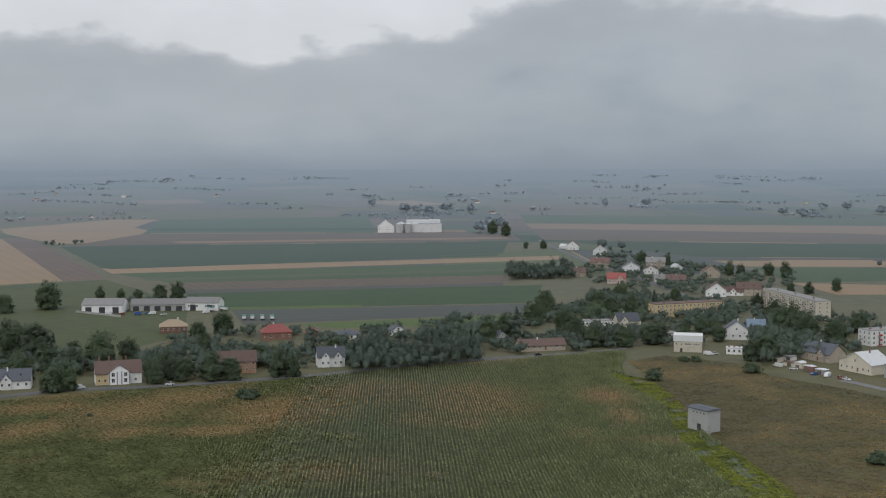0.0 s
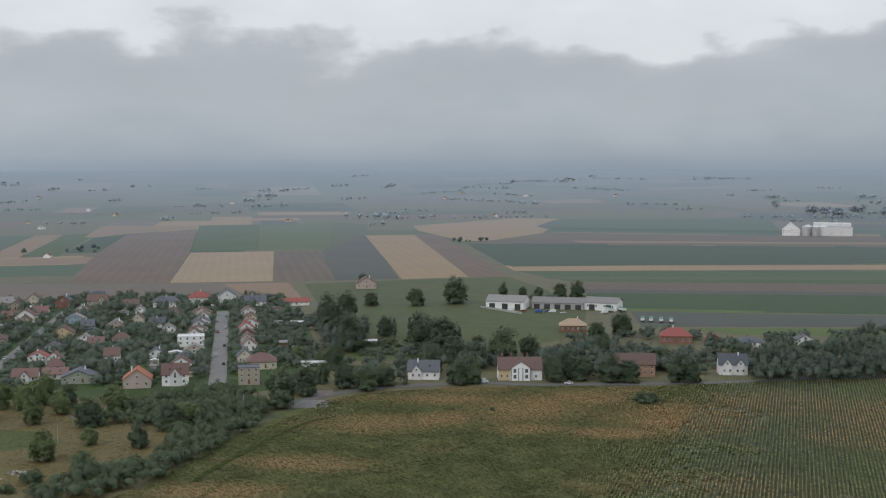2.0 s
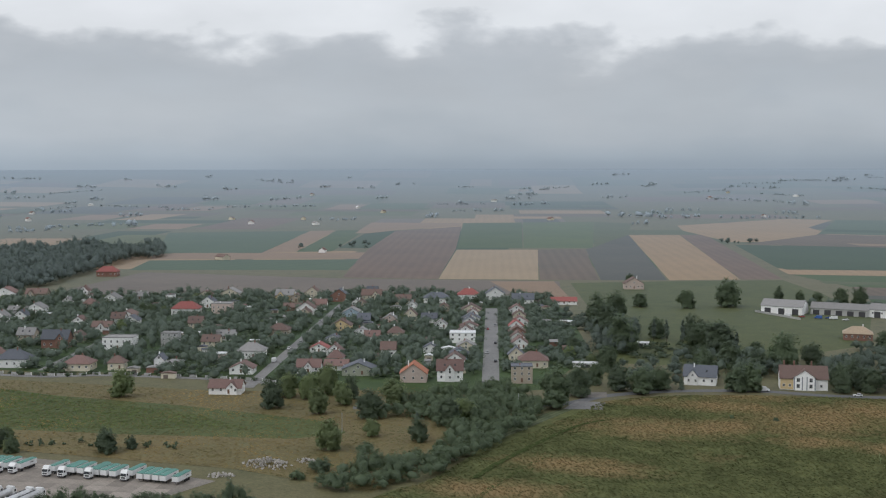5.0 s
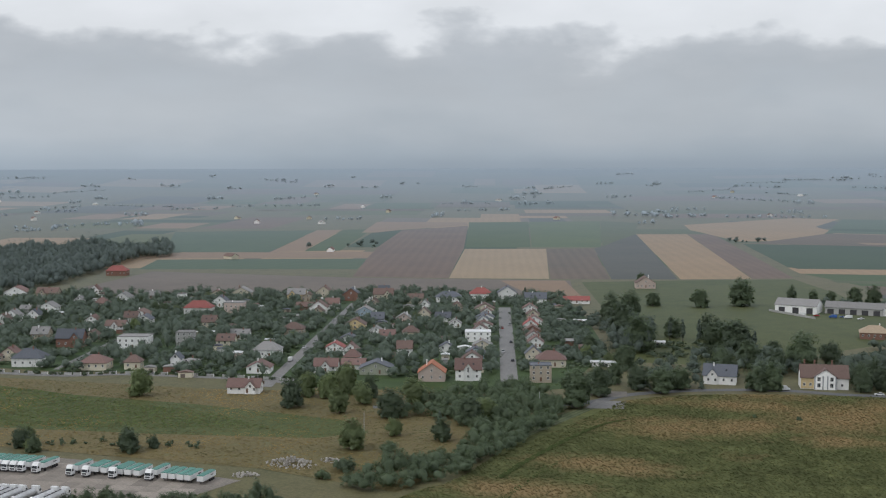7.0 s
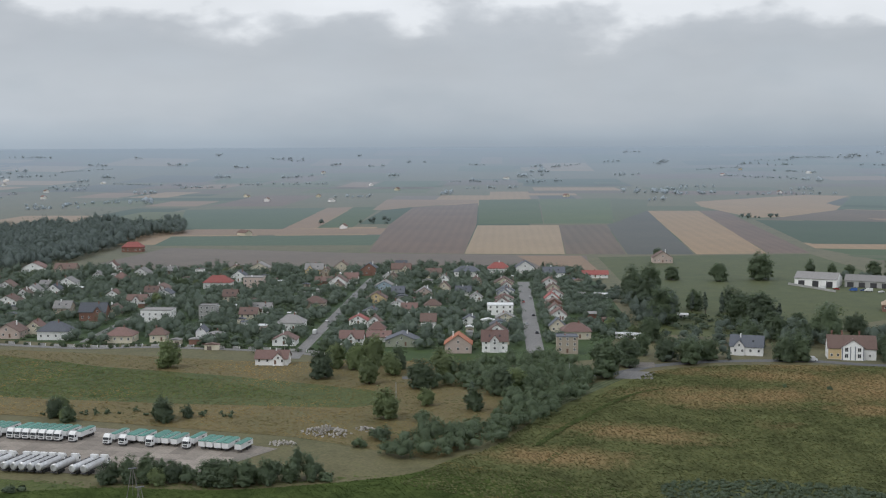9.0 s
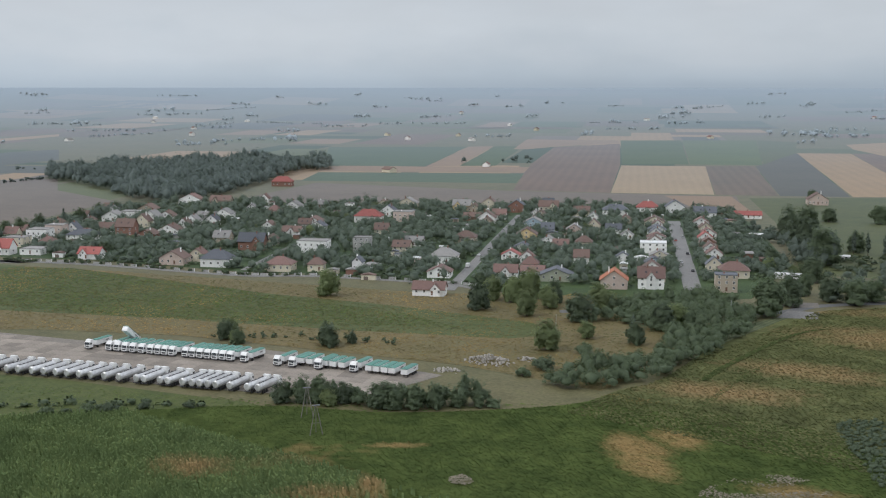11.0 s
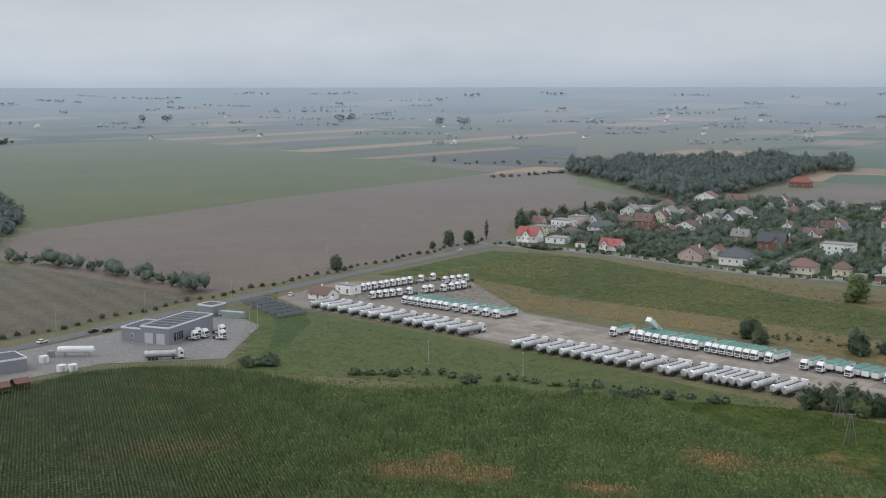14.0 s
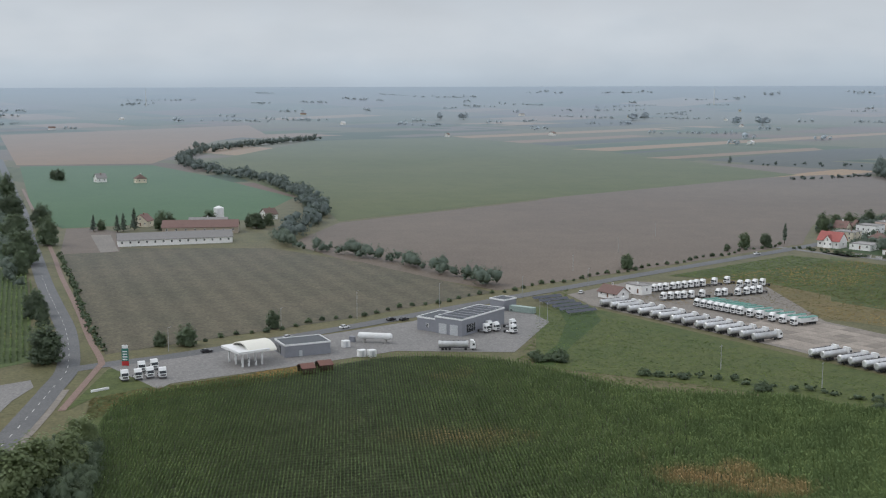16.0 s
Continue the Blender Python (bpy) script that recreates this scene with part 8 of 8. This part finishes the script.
def crop_rows(name, outline, heading, pitch, step, height, mat, label, seed, bounds, loose=0.05, fade=None, spread=0.15):
    """Rows of plants that nobody could count: bent leaf blades along parallel lines inside an outline."""
    g = np.random.default_rng(seed)
    d = np.array((-math.sin(radians(heading)), math.cos(radians(heading))))
    s = np.array((d[1], -d[0]))
    c0 = np.array(((bounds[0] + bounds[1]) / 2, (bounds[2] + bounds[3]) / 2))
    reach = math.hypot(bounds[1] - bounds[0], bounds[3] - bounds[2]) / 2
    u, v = np.meshgrid(np.arange(-reach, reach, pitch), np.arange(-reach, reach, step))
    p = c0 + u.reshape(-1, 1) * s + v.reshape(-1, 1) * d
    p += g.normal(scale=loose, size=p.shape) * [pitch, pitch]
    keep = (p[:, 0] > bounds[0]) & (p[:, 0] < bounds[1]) & (p[:, 1] > bounds[2]) & (p[:, 1] < bounds[3])
    p = p[keep]
    keep = np.zeros(len(p), bool)
    j = len(outline) - 1
    for i in range(len(outline)):
        (a, b), (e, f) = outline[i], outline[j]
        cross = (b > p[:, 1]) != (f > p[:, 1])
        if b != f:
            keep ^= cross & (p[:, 0] < (e - a) * (p[:, 1] - b) / (f - b) + a)
        j = i
    p = p[keep & (g.random(len(p)) > 0.06)]
    if fade:
        ragged = np.array([noise.noise((x / 22, y / 22, 8.0)) * 35 for x, y in p])
        p = p[(p[:, 0] + ragged - fade[0]) / (fade[1] - fade[0]) > g.random(len(p))]
    for hole in HOLES:
        p = p[[not inside(x, y, hole) for x, y in p]] if len(hole) < 20 else p
    n = len(p)
    h = height * g.uniform(0.7, 1.15, n)
    a = g.uniform(0, 6.28, n)
    w = pitch * spread * g.uniform(0.7, 1.3, n)
    dx, dy = np.cos(a) * w, np.sin(a) * w
    z = np.full(n, 0.1)
    along = step * 0.6
    v0 = np.stack([p[:, 0] - d[0] * along - dx * 0.3, p[:, 1] - d[1] * along - dy * 0.3, z], 1)
    v1 = np.stack([p[:, 0] + d[0] * along + dx * 0.3, p[:, 1] + d[1] * along + dy * 0.3, z], 1)
    v2 = np.stack([p[:, 0] + d[0] * along * 0.7 + dx, p[:, 1] + d[1] * along * 0.7 + dy, h], 1)
    v3 = np.stack([p[:, 0] - d[0] * along * 0.7 + dx, p[:, 1] - d[1] * along * 0.7 + dy, h * g.uniform(0.8, 1.1, n)], 1)
    v4 = np.stack([p[:, 0] + d[0] * along * 0.5 - dx * 1.4, p[:, 1] + d[1] * along * 0.5 - dy * 1.4, h * 0.85], 1)
    v5 = np.stack([p[:, 0] - d[0] * along * 0.5 - dx * 1.4, p[:, 1] - d[1] * along * 0.5 - dy * 1.4, h * 0.8], 1)
    verts = np.stack([v0, v1, v2, v3, v4, v5], 1).reshape(-1, 3)
    k = np.arange(n)[:, None] * 6
    faces = np.concatenate([k + [0, 1, 2, 3], k + [3, 2, 4, 5]]).tolist()
    return tagged(new(name, mesh_of(name, verts.tolist(), faces, mat)), label, "crop", kind="stuff")


POND = smooth([(-137, 323), (-131, 307), (-120, 293), (-100, 285), (-80, 295), (-74, 318), (-88, 338), (-105, 343), (-120, 338), (-130, 331)], 4, True)
REEDS = smooth([(-163, 337), (-148, 312), (-134, 290), (-122, 282), (-100, 276), (-72, 286), (-62, 318), (-76, 352), (-102, 366), (-128, 365), (-156, 350)], 3, True)
HOLES = [REEDS[::3], YELLOW]
WATER = glassy("pond_water", (0.03, 0.035, 0.035), 0.03)
sheet("water", POND, 0.24, WATER, "still grey pond reflecting the sky", "pond")
thicket("pond_reeds", REEDS, 1.5, 1.9, 0.13, 41, LEAF, "dark reeds and scrub round the pond", 12, lambda x, y: not inside(x, y, POND), 0.62, 7)
crop_rows("maize_rows", maize_area, 2.5, 1.35, 1.5, 1.9, MAIZE_EAST, "ripening maize rows, green turning to straw colour", 51, (-130, 125, 300, 700), 0.05, (-100, -30))
crop_rows("weed_crop", maize_area, 62, 1.15, 1.0, 0.6, WEED_EAST, "patchy weedy maize, green and straw-coloured", 54, (-235, 0, 300, 700), 0.8, (-40, -95), 0.26)
crop_rows("maize_rows", [(-720, -110), (-724, -85), (-640, -73), (-582, -70), (-533, -64), (-493, -64), (-488, -82)], 96, 2.2, 1.6, 1.8, MAIZE_WEST, "pale green crop rows beside the country road", 55, (-724, -488, -110, -64))
crop_rows("maize_rows", maize_area, 81, 0.95, 0.85, 1.9, MAIZE_WEST, "green maize rows beside the filling station", 52, (-470, -212, -60, 215), 0.05, (-212, -262), 0.15)
crop_rows("weed_crop", maize_area, 60, 0.9, 0.85, 0.42, WEED_WEST, "weedy green crop in front of the yard", 53, (-400, -90, 150, 330), 1.6, None, 0.26)


def clipped(outline, west, east, south, north):
    """The part of an outline inside a rectangle."""
    for axis, limit, sign in ((0, west, 1), (0, east, -1), (1, south, 1), (1, north, -1)):
        kept = []
        for p, q in zip(outline, outline[1:] + outline[:1]):
            dp, dq = sign * (p[axis] - limit), sign * (q[axis] - limit)
            if dp >= 0:
                kept.append(p)
            if dp * dq < 0:
                t = dp / (dp - dq)
                kept.append((p[0] + (q[0] - p[0]) * t, p[1] + (q[1] - p[1]) * t))
        outline = kept
    return outline


sheet("field_weedy_1", clipped(maize_area, -400, -90, 150, 318), 0.196, WEED_WEST, "weedy ground cover in front of the yard", "field")
sheet("field_weedy_2", clipped(maize_area, -240, -70, 318, 700), 0.196, WEED_EAST, "weedy ground cover under ripening maize", "field")


def tufts(name, outline, count, size, mat, label, seed, thin=-2.0):
    """Loose tufts of rough grass scattered over an outline."""
    g = np.random.default_rng(seed)
    xs, ys = [p[0] for p in outline], [p[1] for p in outline]
    p = np.stack([g.uniform(min(xs), max(xs), count), g.uniform(min(ys), max(ys), count)], 1)
    p = p[[inside(x, y, outline) and noise.noise((x / 8, y / 8, seed)) + 0.3 * noise.noise((x, y, seed)) + 0.25 * noise.noise((x * 7.3, y * 7.3, seed)) > thin for x, y in p]]
    n = len(p)
    a, w, h = g.uniform(0, 6.28, n), size * g.uniform(0.5, 1.5, n), 0.16 + size * g.uniform(0.05, 0.3, n)
    c, s = np.cos(a) * w, np.sin(a) * w
    z = np.full(n, 0.15)
    v = np.stack([np.stack([p[:, 0] - c, p[:, 1] - s, z], 1), np.stack([p[:, 0] + c, p[:, 1] + s, z], 1),
                  np.stack([p[:, 0] + c * 0.7 - s * 0.9, p[:, 1] + s * 0.7 + c * 0.9, h], 1), np.stack([p[:, 0] - c * 0.7 - s * 0.9, p[:, 1] - s * 0.7 + c * 0.9, h], 1)], 1).reshape(-1, 3)
    return tagged(new(name, mesh_of(name, v.tolist(), np.arange(4 * n).reshape(-1, 4).tolist(), mat)), label, "grass", kind="stuff")


MEADOW = [(-560, 190), (-480, 270), (-420, 300), (-300, 330), (-240, 330), (-250, 480), (-330, 500), (-400, 440), (-520, 405), (-640, 365), (-600, 250)]
STRIP = [(-600, 185), (-545, 160), (-400, 215), (-300, 260), (-240, 310), (-276, 268), (-319, 244), (-380, 185), (-402, 136), (-450, 110), (-520, 140), (-570, 160)]
tufts("rough_grass", MEADOW, 75000, 0.5, GRASS_DRY, "dry rough grass between the yard and the village", 61)
tufts("rough_grass", FIELDS["weed_green"][1], 50000, 0.5, GRASS_GREEN, "weedy green growth across the meadow", 62)
tufts("rough_grass", FIELDS["meadow_dry"][1], 55000, 0.5, GRASS_DRY, "dry brown tufts of the eastern meadow", 63)
tufts("rough_grass", STRIP, 42000, 0.45, GRASS_GREEN, "green weeds in front of the lorry yard", 64)
tufts("rough_grass", DRY_FRINGE, 16000, 0.45, GRASS_DRY, "brown dry grass between the maize and the filling station", 75)
WEED_YELLOW = crop_leaf("goldenrod", (0.30, 0.32, 0.070), (0.22, 0.265, 0.060), (0.16, 0.20, 0.055), 0.06, 0.50)
tufts("yellow_weeds", YELLOW, 24000, 0.5, WEED_YELLOW, "yellow-green weeds along the field edge", 65, -0.2).location.z = 0.15
# wheel tracks grown over with darker weeds
WEED_TRACK = crop_leaf("track_weeds", (0.100, 0.136, 0.054), (0.126, 0.156, 0.062), (0.20, 0.17, 0.08), 0.05, 0.7)
for line, seed in (([(-203, 320), (-204, 330), (-211, 385), (-208, 408), (-190, 419), (-163, 435)], 76), ([(-219, 363), (-222, 387), (-224, 433), (-223, 460), (-218, 475)], 77)):
    track = smooth(line, 5)
    tufts("track_weeds", [(x - 1.1, y - 1) for x, y in track] + [(x + 1.1, y + 1) for x, y in track[::-1]], 11000, 0.35, WEED_TRACK, "darker weeds grown over a wheel track", seed).location.z = 0.35
SANDY = crop_leaf("pale_sand", (0.34, 0.31, 0.24), (0.42, 0.38, 0.31), (0.20, 0.20, 0.10), 0.15, 0.55)
for area, n, seed in ((SAND, 5200, 70), (SAND_B, 700, 72), (SAND_C, 700, 73), (SAND_D, 400, 74)):
    tufts("sandy_patch", smooth(area, 5, True), n, 0.26, SANDY, "pale sandy growth between the weeds", seed, 0.05 if n > 1000 else -2).location.z = 0.45
RUBBLE = plain("rubble_grey", (0.36, 0.34, 0.31), 0.95, spread=0.25, grain=1.5)
r = random.Random(71)
for cx, cy, rad, n, h in ((-294, 341, 7, 150, 3.0), (-298, 320, 4, 50, 0.8), (-285, 352, 3, 40, 1.2)):
    bm = bmesh.new()
    for _ in range(n):
        a, q = r.uniform(0, 6.28), r.random() ** 0.6
        k = r.uniform(0.3, 1.0)
        m = Matrix.Translation((cx + math.cos(a) * q * rad * 1.5, cy + math.sin(a) * q * rad, 0.15 + h * (1 - q) * r.random())) @ Euler((r.uniform(0, 3), r.uniform(0, 3), r.uniform(0, 3))).to_matrix().to_4x4()
        bmesh.ops.create_cube(bm, size=k, matrix=m @ Matrix.Diagonal((1, r.uniform(0.5, 1), r.uniform(0.4, 0.9), 1)))
    tagged(new("rubble_heap", shape(bm, "rubble_heap", RUBBLE)), "heap of broken pale concrete rubble in the grass", "rubble", kind="stuff")
